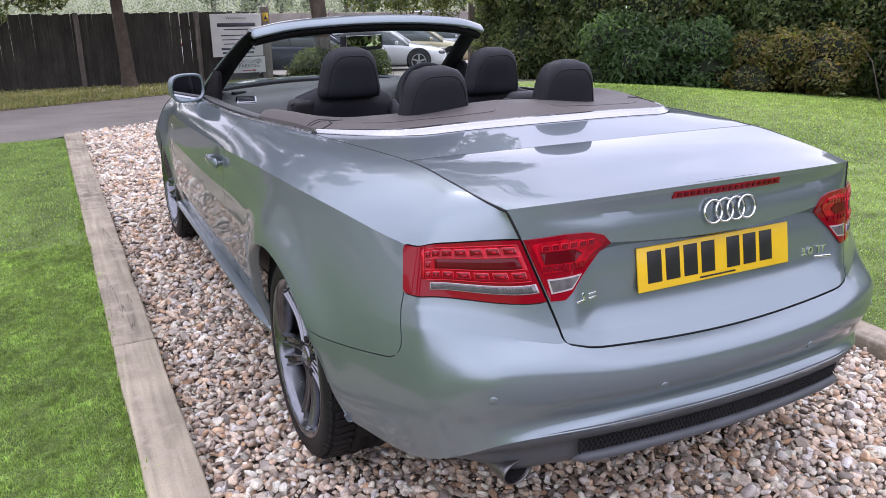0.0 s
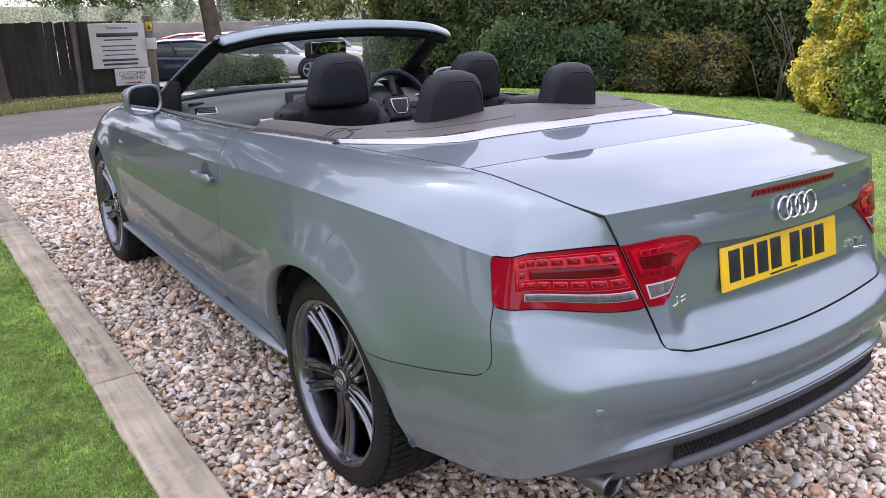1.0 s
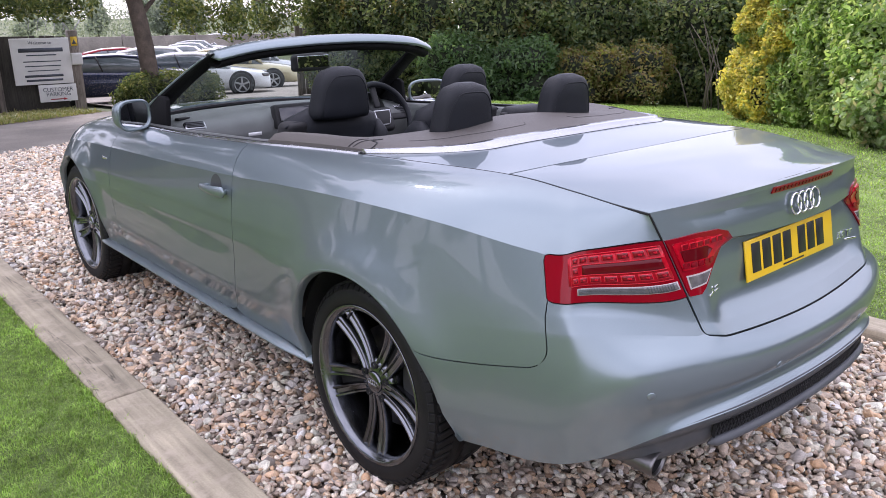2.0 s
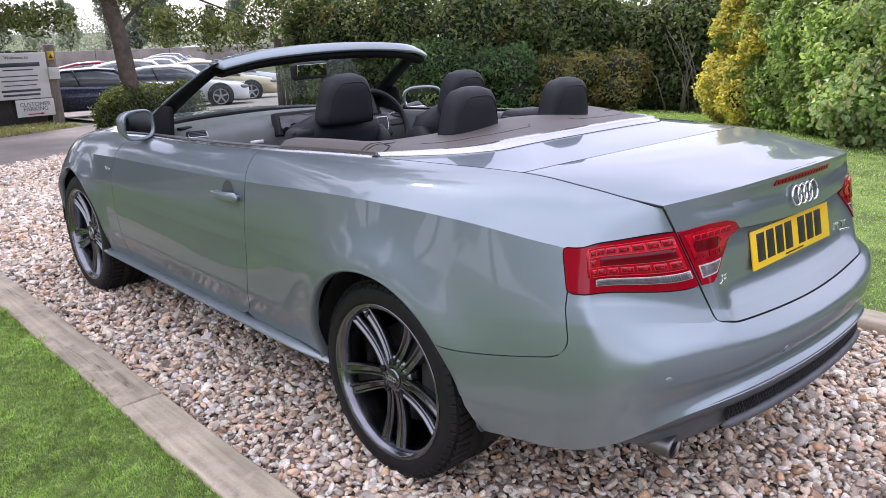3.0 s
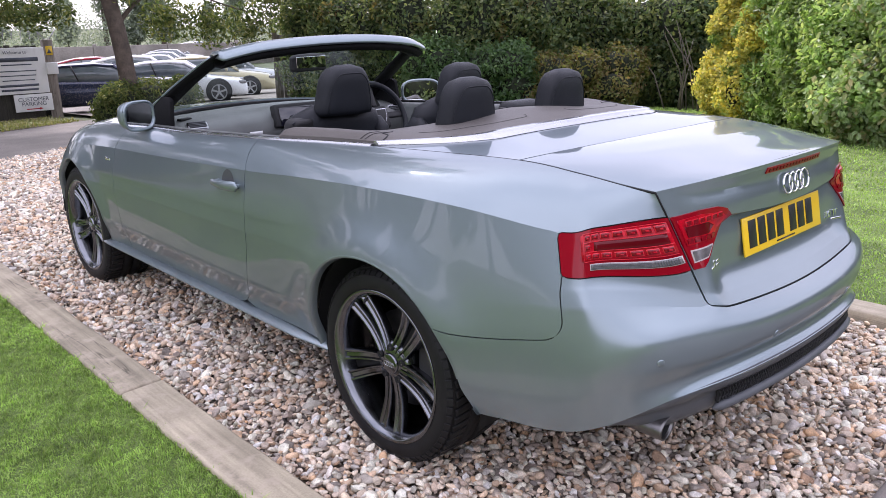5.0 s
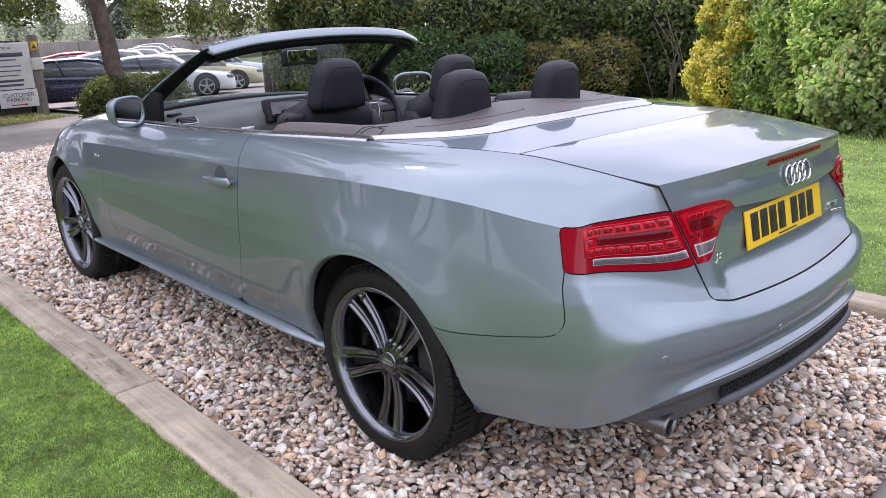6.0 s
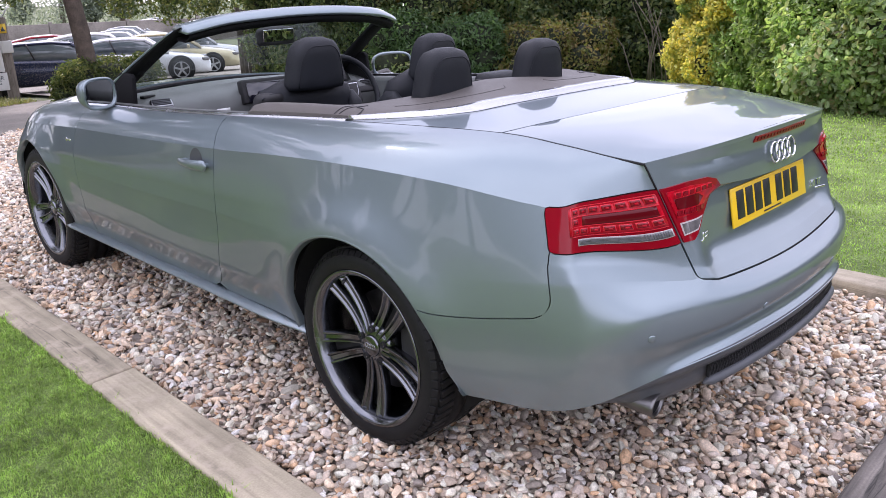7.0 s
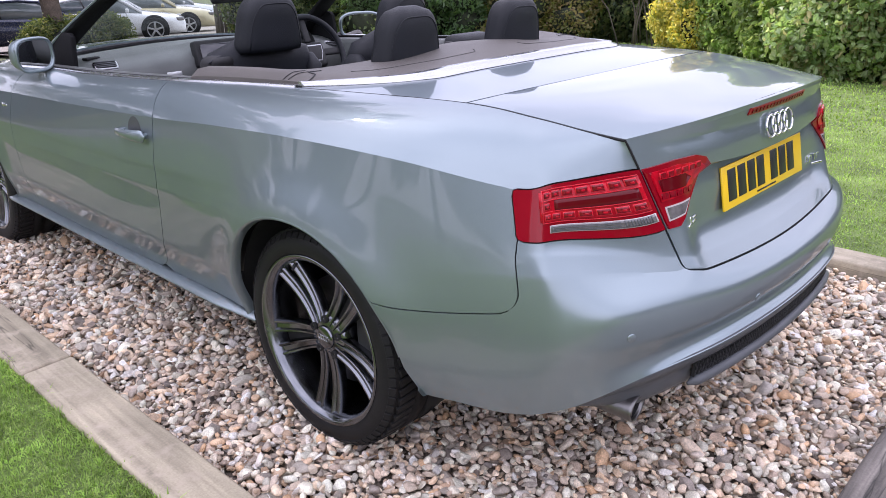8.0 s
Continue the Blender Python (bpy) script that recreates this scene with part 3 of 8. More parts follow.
# Level lines of the body's left half, from the middle of the tail round the corner and forward to the nose.
# Stations: tail middle, tail, boot edge, corner, bumper joint, behind arch, axle, before arch, door rear, door, door front,
# behind front arch, front axle, before it, front corner, nose, nose middle.
LEVELS = [
    # lower edge
    [(0, -1, .476), (.36, -.974, .472), (.6, -.882, .434), (.715, -.752, .35), (.768, -.62, .306), (.825, -.4, .296), (.865, 0, .23), (.86, .38, .225),
     (.855, .905, .225), (.855, 1.4, .225), (.855, 2.06, .225), (.855, 2.33, .22), (.852, 2.66, .22), (.804, 2.985, .22), (.67, 3.255, .21), (.4, 3.375, .21), (0, 3.405, .21)],
    # skirt top, door bottom
    [(0, -.975, .502), (.36, -.948, .497), (.61, -.868, .476), (.735, -.76, .44), (.785, -.635, .405), (.845, -.38, .355), (.882, 0, .34), (.858, .38, .318),
     (.852, .875, .312), (.853, 1.4, .312), (.852, 2.055, .312), (.855, 2.33, .31), (.872, 2.66, .32), (.829, 2.995, .33), (.7, 3.275, .33), (.41, 3.415, .33), (0, 3.455, .33)],
    # lower side
    [(0, -.997, .552), (.36, -.971, .552), (.62, -.889, .546), (.745, -.775, .53), (.794, -.643, .515), (.87, -.365, .475), (.91, 0, .47), (.888, .38, .43),
     (.883, .825, .43), (.887, 1.4, .43), (.885, 2.065, .43), (.88, 2.33, .43), (.894, 2.66, .45), (.849, 3.005, .45), (.715, 3.295, .45), (.42, 3.435, .45), (0, 3.475, .45)],
    # bumper crest
    [(0, -.995, .61), (.37, -.968, .614), (.62, -.886, .622), (.742, -.771, .612), (.79, -.66, .594), (.886, -.352, .555), (.93, 0, .6), (.91, .38, .58),
     (.897, .78, .58), (.902, 1.4, .575), (.9, 2.06, .57), (.895, 2.33, .57), (.91, 2.66, .58), (.859, 3.005, .57), (.72, 3.295, .56), (.42, 3.425, .56), (0, 3.465, .56)],
    # top of bumper, foot of boot lid
    [(0, -.944, .64), (.36, -.924, .65), (.483, -.897, .668), (.725, -.745, .69), (.786, -.65, .682), (.882, -.345, .66), (.93, 0, .68), (.917, .38, .66),
     (.907, .76, .65), (.911, 1.4, .64), (.906, 2.05, .635), (.9, 2.33, .63), (.908, 2.66, .64), (.854, 2.995, .62), (.715, 3.285, .6), (.42, 3.405, .6), (0, 3.445, .6)],
    # ledge above the foot of the boot lid
    [(0, -.913, .676), (.36, -.897, .686), (.488, -.88, .7), (.714, -.728, .727), (.78, -.641, .722), (.875, -.345, .718), (.924, 0, .735), (.916, .38, .715),
     (.909, .75, .7), (.912, 1.4, .688), (.906, 2.045, .678), (.897, 2.33, .67), (.9, 2.66, .675), (.841, 2.99, .655), (.698, 3.28, .63), (.41, 3.395, .63), (0, 3.435, .63)],
    # foot of tail lamps
    [(0, -.85, .853), (.36, -.848, .864), (.506, -.853, .764), (.705, -.715, .762), (.772, -.637, .759), (.866, -.345, .775), (.916, 0, .79), (.914, .38, .77),
     (.911, .742, .75), (.912, 1.4, .735), (.905, 2.04, .72), (.893, 2.33, .71), (.892, 2.66, .71), (.829, 2.985, .69), (.68, 3.275, .66), (.4, 3.385, .66), (0, 3.425, .66)],
    # shoulder line, head of tail lamps
    [(0, -.886, .872), (.35, -.868, .888), (.55, -.8, .905), (.698, -.694, .888), (.756, -.608, .872), (.844, -.335, .910), (.891, 0, .922), (.900, .38, .908),
     (.899, .732, .886), (.897, 1.4, .858), (.884, 2.02, .834), (.868, 2.33, .815), (.858, 2.66, .80), (.794, 2.965, .766), (.65, 3.245, .72), (.38, 3.355, .71), (0, 3.395, .71)],
    # edge of the deck and of the doors
    [(0, -.886, 1.004), (.36, -.858, .995), (.576, -.776, .971), (.596, -.69, .982), (.61, -.56, .998), (.63, -.366, 1.014), (.688, 0, 1.012), (.742, .38, 1.003),
     (.795, .780, .987), (.8, 1.4, .957), (.772, 2, .932), (.755, 2.33, .917), (.727, 2.66, .893), (.67, 2.945, .85), (.54, 3.195, .785), (.32, 3.295, .775), (0, 3.325, .77)],
]
PER_U, PER_V = 12, 8
COLS = [cubic(range(17), row, PER_U, True) for row in LEVELS]          # per level: points along the car
back = LEVELS[8][:3]                                                    # the boot lid's corner is a true corner, not a bend
back = cubic(range(5), [(-x, y, z) for x, y, z in back[:0:-1]] + back, PER_U)[2 * PER_U:]
COLS[8] = np.vstack([back[:-1], cubic(range(15), LEVELS[8][2:], PER_U)])
COLS[8][-1, 0] = 0.0
NU = len(COLS[0])


def column(i):
    """The body's section at fine station i, from the lower edge to the deck, with breaks at the bumper's top and the shoulder line."""
    p = [COLS[k][i] for k in range(9)]
    low = cubic(range(5), p[:5], PER_V)
    fold = np.vstack([cubic(range(3), p[:3], PER_V)[:-1], cubic(range(3), p[2:5], PER_V)])
    w = min(1.0, max(0.0, (i / PER_U - 5.2) / 1.2))                     # the sill's fold along the doors
    low = w * fold + (1 - w) * low
    mid = cubic(range(4), p[4:8], PER_V)
    u = i / PER_U
    inner = min(1.0, max(0.0, (1.75 - u) / 0.7))                        # between the lamps: plate recess under a crease, lip above
    hollow = cubic(range(2), p[5:7], PER_V)
    ts = np.linspace(0, 1, PER_V + 1)
    hollow[:, 1] += 0.19 * inner * ts * (1 - ts) ** 3
    crisp = np.vstack([cubic(range(2), p[4:6], PER_V)[:-1], hollow[:-1], cubic(range(2), p[6:8], PER_V)])
    rounded = np.vstack([cubic(range(2), p[4:6], PER_V)[:-1], cubic(range(3), p[5:8], PER_V)])
    crisp = inner * crisp + (1 - inner) * rounded
    w = min(1.0, max(0.0, (2.6 - u) / 0.5))                             # the boot lid's ledge is a sharp fold
    mid = w * crisp + (1 - w) * mid
    top = cubic(range(2), p[7:9], PER_V).copy()
    top[:, 1] += 0.011 * inner * np.exp(-((ts - 0.72) / 0.25) ** 2) * np.minimum(1.0, (1 - ts) / 0.42)
    for k in range(PER_V + 1):                                          # crown of the shoulder
        t = k / PER_V
        bulge = float(np.interp(u, [2.2, 3.7, 6.0, 7.5, 10.0, 11.5], [0.0, 0.019, 0.019, 0.0155, 0.0155, 0.0155])) * 4 * t * (1 - t)
        top[k] += np.array((bulge * 0.6, 0, bulge))
    return np.vstack([low[:-1], mid[:-1], top])


SKIN = np.array([column(i) for i in range(NU)])                         # fine station, level, xyz
SKIN[:, :, 0] *= -1                                                     # left side of the car
NV = SKIN.shape[1]
for wy in (0.0, 2.66):                                                 # the arches swell a little
    for i in range(NU):
        for j in range(NV):
            p = SKIN[i, j]
            r = math.hypot(p[1] - wy, p[2] - 0.350)
            if abs(p[0]) > 0.6 and r < 0.62 and p[2] > 0.25:
                SKIN[i, j, 0] -= (0.019 if wy < 1 else 0.011) * math.exp(-((max(r, 0.362) - 0.362) / 0.085) ** 2) * min(1.0, (p[2] - 0.25) / 0.15)
V = {"low": 0, "skirt": PER_V, "side": 2 * PER_V, "crest": 3 * PER_V, "lid": 4 * PER_V, "lamp": 6 * PER_V, "shoulder": 7 * PER_V, "edge": 8 * PER_V}
ARCH_R, ARCH_Z, WHEELS_Y = 0.362, 0.350, (0.0, 2.66)


def round_corner(iu, jv, du, dv, r):
    """Rounds the corner of a panel at station iu and level jv; du, dv point into the panel."""
    c0 = SKIN[iu, jv].copy()
    eu, ev = SKIN[iu + 3 * du, jv] - c0, SKIN[iu, jv + 4 * dv] - c0
    eu, ev = eu / np.linalg.norm(eu), ev / np.linalg.norm(ev)
    mid = c0 + r * eu + r * ev
    old = SKIN.copy()
    for axis, e, o in ((0, eu, ev), (1, ev, eu)):
        for k in range(0, 12):
            i, j = (iu + du * k, jv) if axis == 0 else (iu, jv + dv * k)
            dist = np.linalg.norm(old[i, j] - c0)
            if dist >= r:
                break
            th = radians(45) * (1 - dist / r)
            new_p = mid - r * (math.cos(th) * o + math.sin(th) * e)
            SKIN[i, j] = old[i, j] + (new_p - (mid - r * o - (r - dist) * e))


round_corner(4 * PER_U, V["crest"], 1, 1, 0.055)
round_corner(8 * PER_U, V["skirt"], 1, 1, 0.075)
round_corner(2 * PER_U, V["lid"], -1, 1, 0.022)
round_corner(4 * PER_U, V["lamp"], -1, 1, 0.012)
round_corner(4 * PER_U, V["shoulder"], -1, -1, 0.014)


def skin_normal(i, j):
    a = SKIN[min(i + 1, NU - 1), j] - SKIN[max(i - 1, 0), j]
    b = SKIN[i, min(j + 1, NV - 1)] - SKIN[i, max(j - 1, 0)]
    n = np.cross(b, a)
    n /= max(np.linalg.norm(n), 1e-9)
    return n


NORMALS = np.array([[skin_normal(i, j) for j in range(NV)] for i in range(NU)])
if NORMALS[8 * PER_U, V["side"], 0] > 0:
    NORMALS *= -1


def shell(name, cells, mat, mirror=False, lift=0.0, depth=0.012, gap=0.0016, label="", parent=None, cut_arch=False, both=False, flush=None):
    """A body panel from cells (i, j) of the skin, with turned-in edges and a small gap round it."""
    cells = set(cells)
    verts, idx, faces, inside, tucked = [], {}, [], {}, set()
    def key(i, j):
        if (i, j) not in idx:
            p = SKIN[i, j] + NORMALS[i, j] * lift
            if cut_arch:
                for wy in WHEELS_Y:
                    dy, dz = p[1] - wy, p[2] - ARCH_Z
                    r = math.hypot(dy, dz)
                    if r < ARCH_R and p[2] < ARCH_Z + ARCH_R and abs(p[0]) > 0.6:
                        inside[(i, j)] = True
                        f = ARCH_R / max(r, 1e-6)
                        if r > ARCH_R * 0.62:
                            p = np.array((p[0], wy + dy * f, ARCH_Z + dz * f))
                if p[1] < 0 and p[2] < 0.42 and abs(p[0]) > 0.6:        # the bumper's foot runs straight on behind the tyre
                    z = max(p[2], 0.299)
                    p = np.array((p[0], min(p[1], -0.340 - 0.50 * (0.42 - z)), z if p[1] > -0.42 else p[2]))
                    tucked.add((i, j))
            idx[(i, j)] = len(verts)
            verts.append(p)
        return idx[(i, j)]
    kept = []
    for i, j in sorted(cells):
        c = [(i, j), (i + 1, j), (i + 1, j + 1), (i, j + 1)]
        ids = [key(*q) for q in c]
        if cut_arch and all(q in inside for q in c):
            continue
        kept.append((i, j))
        faces.append(ids)
    used = sorted({k for f in faces for k in f})
    remap = {k: n for n, k in enumerate(used)}
    verts = [verts[k] for k in used]
    faces = [[remap[k] for k in f] for f in faces]
    # inward edge
    edges = {}
    for f in faces:
        for a, b in zip(f, f[1:] + f[:1]):
            edges[(a, b)] = edges.get((a, b), 0) + 1
    back = {v: k for k, v in idx.items()}
    inv = {remap[k]: back[k] for k in used}
    rim = [(a, b) for (a, b) in edges if (b, a) not in edges and not (both and inv[a][0] == 0 and inv[b][0] == 0)]
    shift = {}
    for (a, b) in rim:
        for v in (a, b):
            i, j = inv[v]
            shift[v] = np.array(verts[v]) - (np.array((-1.0, 0, 0)) if (i, j) in tucked else NORMALS[i, j]) * depth
    vv = list(map(np.array, verts))
    if gap:
        nb = {}
        for f in faces:
            c = sum(vv[k] for k in f) / 4
            for k in f:
                nb.setdefault(k, []).append(c)
        for v in shift:
            if inv[v][1] == flush:
                continue
            d = sum(nb[v]) / len(nb[v]) - vv[v]
            if both and inv[v][0] == 0:
                d = d * (0, 1, 1)
            ln = np.linalg.norm(d)
            if ln > 1e-6:
                vv[v] = vv[v] + d / ln * gap
                shift[v] = shift[v] + d / ln * gap
    if both:                                                            # keep the middle seam closed
        for v in shift:
            if inv[v][0] == 0:
                vv[v][0] = shift[v][0] = 0.0
    ext = {}
    for v, p in shift.items():
        ext[v] = len(vv)
        vv.append(p)
    for a, b in rim:
        faces.append([b, a, ext[a], ext[b]])
    vv = np.array(vv)
    if both:
        n = len(vv)
        faces = faces + [[k + n for k in f[::-1]] for f in faces]
        vv = np.vstack([vv, vv * (-1, 1, 1)])
    if mirror:
        vv = vv * (-1, 1, 1)
        faces = [f[::-1] for f in faces]
    me = mesh_from(name, vv, faces)
    bm = bmesh.new()
    bm.from_mesh(me)
    if both:
        bmesh.ops.remove_doubles(bm, verts=[v for v in bm.verts if abs(v.co.x) < 0.004], dist=0.004)
    bmesh.ops.recalc_face_normals(bm, faces=bm.faces[:])
    crease = set() if both else {v for v, (i, j) in inv.items() if j == V["shoulder"] and i >= 4 * PER_U}
    for e in bm.edges:
        turn = e.calc_face_angle(0) if len(e.link_faces) == 2 else 0.0
        if turn > radians(21) or (turn > radians(3) and e.verts[0].index in crease and e.verts[1].index in crease):
            e.smooth = False
    bm.to_mesh(me)
    bm.free()
    return part_me(name, me, mat, parent or car, label)


def block(u0, u1, v0, v1):
    return [(i, j) for i in range(round(u0 * PER_U), round(u1 * PER_U)) for j in range(v0, v1)]


for mir in (False, True):
    side = "passenger" if not mir else "driver"
    shell("front_wing", block(10, 14, V["skirt"], V["edge"]) + block(12, 14, V["low"], V["skirt"]), M_PAINT, mir, cut_arch=True, depth=0.03)
    shell("door", block(8, 10, V["skirt"], V["edge"]), M_PAINT, mir, depth=0.03)
    quarter = block(4, 8, V["crest"], V["edge"]) + block(5.5, 8, V["skirt"], V["crest"]) + block(2, 4, V["shoulder"], V["edge"])
    shell("rear_quarter", quarter, M_PAINT, mir, cut_arch=True, depth=0.03)
    sg = 1 if mir else -1
    rings = []
    for y in np.linspace(0.315, 2.415, 44):
        end = min(1.0, (y - 0.30) / 0.22, (2.44 - y) / 0.10)
        prof = [(0.815, 0.305), (0.856, 0.301), (0.876, 0.294), (0.886, 0.287), (0.889, 0.282), (0.885, 0.278), (0.864, 0.275), (0.84, 0.274), (0.80, 0.274)]
        rings.append([(sg * (0.84 + (x - 0.84) * (0.55 + 0.45 * end)), y, 0.281 + (z - 0.27) * (0.8 + 0.2 * end)) for x, z in prof])
    part("side_skirt", bm_loft(rings, closed_ring=True), M_PAINT, car)
bumper_cells = block(0, 5.5, V["low"], V["crest"]) + block(0, 4, V["crest"], V["lid"]) + block(2, 4, V["lid"], V["lamp"])
lid_cells = block(0, 2, V["lid"], V["edge"])
lamp_cells = block(2, 4, V["lamp"], V["shoulder"])
bumper = shell("rear_bumper", bumper_cells, M_PAINT, both=True, depth=0.02, cut_arch=True)
boot_lid = shell("boot_lid", lid_cells, M_PAINT, both=True, depth=0.007, gap=0.004, flush=NV - 1)
# black inner shell that closes the joints
shell("inner_shell", block(0, 16, V["skirt"], V["edge"]), M_GAP, lift=-0.010, gap=0, depth=0.002, both=True, cut_arch=True)
shell("front_bumper", block(14, 16, V["low"], V["edge"]), M_PAINT, depth=0.02)
shell("front_bumper", block(14, 16, V["low"], V["edge"]), M_PAINT, True, depth=0.02)

# deck behind the seats
EDGE = COLS[8]
EDGE_SIDE = EDGE[2 * PER_U:]


def edge_x(y):
    return float(np.interp(y, EDGE_SIDE[:, 1], EDGE_SIDE[:, 0]))


def edge_z(y):
    return float(np.interp(y, EDGE_SIDE[:, 1], EDGE_SIDE[:, 2]))


def crown(y):
    return float(np.interp(y, [-0.8, -0.37, -0.1, 0.3, 0.8], [0.010, 0.003, 0.024, 0.018, 0.006]))


def deck(s, y, lift=0.0):
    """Point of the deck: s from -1 to 1 across the car."""
    x = edge_x(y)
    return (s * x, y, edge_z(y) + crown(y) * (1 - abs(s) ** 4.0) + lift)


LID_Y = -0.366


def lid_front(s):
    return LID_Y - 0.006 * (1 - s * s)


def chrome_y(s):
    return -0.114 + 0.33 * max(0.0, (abs(s) - 0.62) / 0.38) ** 2.4


def strip_wide(s):
    return 0.070 * (0.22 + 0.78 * (1 - abs(s) ** 7))


def patch(name, rows, mat, label="", depth=0.012, parent=None):
    """A sheet over rows of points, with its border turned down."""
    rows = [[Vector(p) for p in r] for r in rows]
    bm = bmesh.new()
    vs = [[bm.verts.new(p) for p in r] for r in rows]
    for p, q in zip(vs, vs[1:]):
        for i in range(len(p) - 1):
            bm.faces.new((p[i], p[i + 1], q[i + 1], q[i]))
    bmesh.ops.recalc_face_normals(bm, faces=bm.faces[:])
    if sum(f.normal.z for f in bm.faces) < 0:
        bmesh.ops.reverse_faces(bm, faces=bm.faces[:])
    border = [e for e in bm.edges if e.is_boundary]
    got = bmesh.ops.extrude_edge_only(bm, edges=border)
    for g in got["geom"]:
        if isinstance(g, bmesh.types.BMVert):
            g.co.z -= depth
    for e in border:
        e.smooth = False
    return part(name, bm, mat, parent or car, label)


# top of the boot lid: between its lip, its sides and the joint with the deck
SN, TN = 40, 18
def lid_point(s, t):
    u = abs(s) * 2 * PER_U
    k = min(int(u), 2 * PER_U - 1)
    r = EDGE[k] + (EDGE[k + 1] - EDGE[k]) * (u - k)
    rear = np.array((math.copysign(r[0], s) if s else 0.0, r[1], r[2]))
    e = (2 + 3 * t) * PER_U
    k = min(int(e), len(EDGE) - 2)
    q = EDGE[k] + (EDGE[k + 1] - EDGE[k]) * (e - k)
    f = np.array(deck(s, LID_Y))
    f[1] = lid_front(s)
    c0 = EDGE[2 * PER_U] * (1 if s > 0 else -1, 1, 1)
    c1 = EDGE[5 * PER_U] * (1 if s > 0 else -1, 1, 1)
    a = abs(s)
    side_pt = q * (1 if s > 0 else -1, 1, 1)
    middle = (1 - t) * EDGE[0] * (0, 1, 1) + t * np.array(deck(0, LID_Y)) * (0, 1, 1) + np.array((0, lid_front(0) - LID_Y, 0)) * t
    ruled = (1 - t) * rear + t * f
    across = (1 - a) * middle + a * side_pt
    corners = (1 - t) * ((1 - a) * EDGE[0] * (0, 1, 1) + a * c0) + t * ((1 - a) * (np.array(deck(0, LID_Y)) * (0, 1, 1) + np.array((0, lid_front(0) - LID_Y, 0))) + a * c1)
    p = ruled + across - corners
    p[2] -= 0.006 * math.exp(-((t - 0.34) / 0.2) ** 2) * (1 - a ** 3)
    p[2] += 0.012 * math.sin(math.pi * t) * (1 - a ** 4) + 0.0008
    return p


patch("boot_lid_top", [[lid_point(-0.995 + 1.99 * i / SN, 0.001 + 0.993 * j / TN) for i in range(SN + 1)] for j in range(TN + 1)], M_PAINT, parent=boot_lid)
patch("rear_deck", [[deck(s, (lid_front(s) + 0.004) * (1 - t) + (chrome_y(s) - 0.012) * t) for s in (-0.998 + 1.996 * i / SN for i in range(SN + 1))] for t in (j / 10 for j in range(11))], M_PAINT)
# bright strip: broad round the back, narrow along the doors
arc = []
for i in range(81):
    s = -0.985 + 1.97 * i / 80
    arc.append((s, chrome_y(s)))
patch("bright_strip", [[deck(s, y + w * strip_wide(s), 0.005 + h) for s, y in arc] for w, h in ((-0.10, -0.004), (-0.04, 0.001), (0.30, 0.003), (0.34, 0.0085), (0.90, 0.010), (1.0, 0.002))], M_ALU, "brushed aluminium strip")
for sg in (-1, 1):
    side = EDGE * (sg, 1, 1)
    part("boot_lid_gap", bm_tube([(p[0], p[1], p[2] - 0.0025) for p in side[2 * PER_U:5 * PER_U + 1]], 0.0031, 6), M_GAP, car, "dark gap round the boot lid")
    part("boot_lid_gap", bm_tube([(p[0] * -sg, p[1] - 0.0005, p[2]) for p in SKIN[2 * PER_U, V["shoulder"]:V["edge"] + 1]], 0.0026, 6), M_GAP, car)
    part("deck_gap", bm_tube([(p[0], p[1], p[2] - 0.001) for p in side[5 * PER_U:] if p[1] < 0.21], 0.0018, 6), M_GAP, car, "dark joint beside the rear deck")
for sg in (-1, 1):
    rows = []
    for off, h in ((0.003, -0.003), (0.002, 0.004), (-0.006, 0.007), (-0.013, 0.003)):
        rows.append([(sg * (edge_x(y) + off * (1.15 + 0.5 * min(1.0, max(0.0, (0.9 - y) / 0.6)))), y, edge_z(y) + h) for y in np.linspace(0.205, 1.86, 50)])
    patch("belt_strip", rows, M_ALU, "brushed aluminium strip", depth=0.006)
    part("belt_seal", bm_tube([(sg * (edge_x(y) - 0.021), y, edge_z(y) + 0.002) for y in np.linspace(0.66, 1.86, 50)], 0.006, 6), M_GAP, car, "black rubber seal")
    part("belt_shadow_gap", bm_tube([(sg * (edge_x(y) + 0.0045), y, edge_z(y) - 0.003) for y in np.linspace(0.16, 1.86, 50)], 0.0018, 6), M_GAP, car)
# tonneau cover with its side wings
def tonneau_front(s):
    return float(np.interp(abs(s), [0, 0.3, 0.46, 0.62, 0.74, 0.80, 0.86, 0.93, 1.0], [0.285, 0.300, 0.345, 0.400, 0.440, 0.500, 0.620, 0.690, 0.720]))


def cover(s, t, lift=0.0):
    y = (chrome_y(s) + 0.985 * strip_wide(s)) * (1 - t) + tonneau_front(s) * t
    q = deck(s, y)
    lip = float(np.interp(abs(s), [0.0, 0.15, 0.3, 0.4, 0.5, 0.58, 0.66, 0.74, 0.8, 0.84, 0.88, 0.92, 0.945, 0.96, 0.978], [0.026, 0.021, 0.012, 0.003, -0.003, -0.005, -0.007, -0.005, 0.0, 0.004, 0.014, 0.026, 0.027, 0.022, 0.002]))
    rise = lip * math.sin(0.5 * math.pi * min(1.0, max(0.0, t - 0.03) * 1.18)) ** 0.9 + 0.012 * math.sin(math.pi * min(1, t)) * (1 - abs(s) ** 6)
    roll = -0.020 * max(0.0, (t - 0.93) / 0.07) ** 2
    return (q[0], q[1], q[2] + 0.0115 + rise + roll + lift)


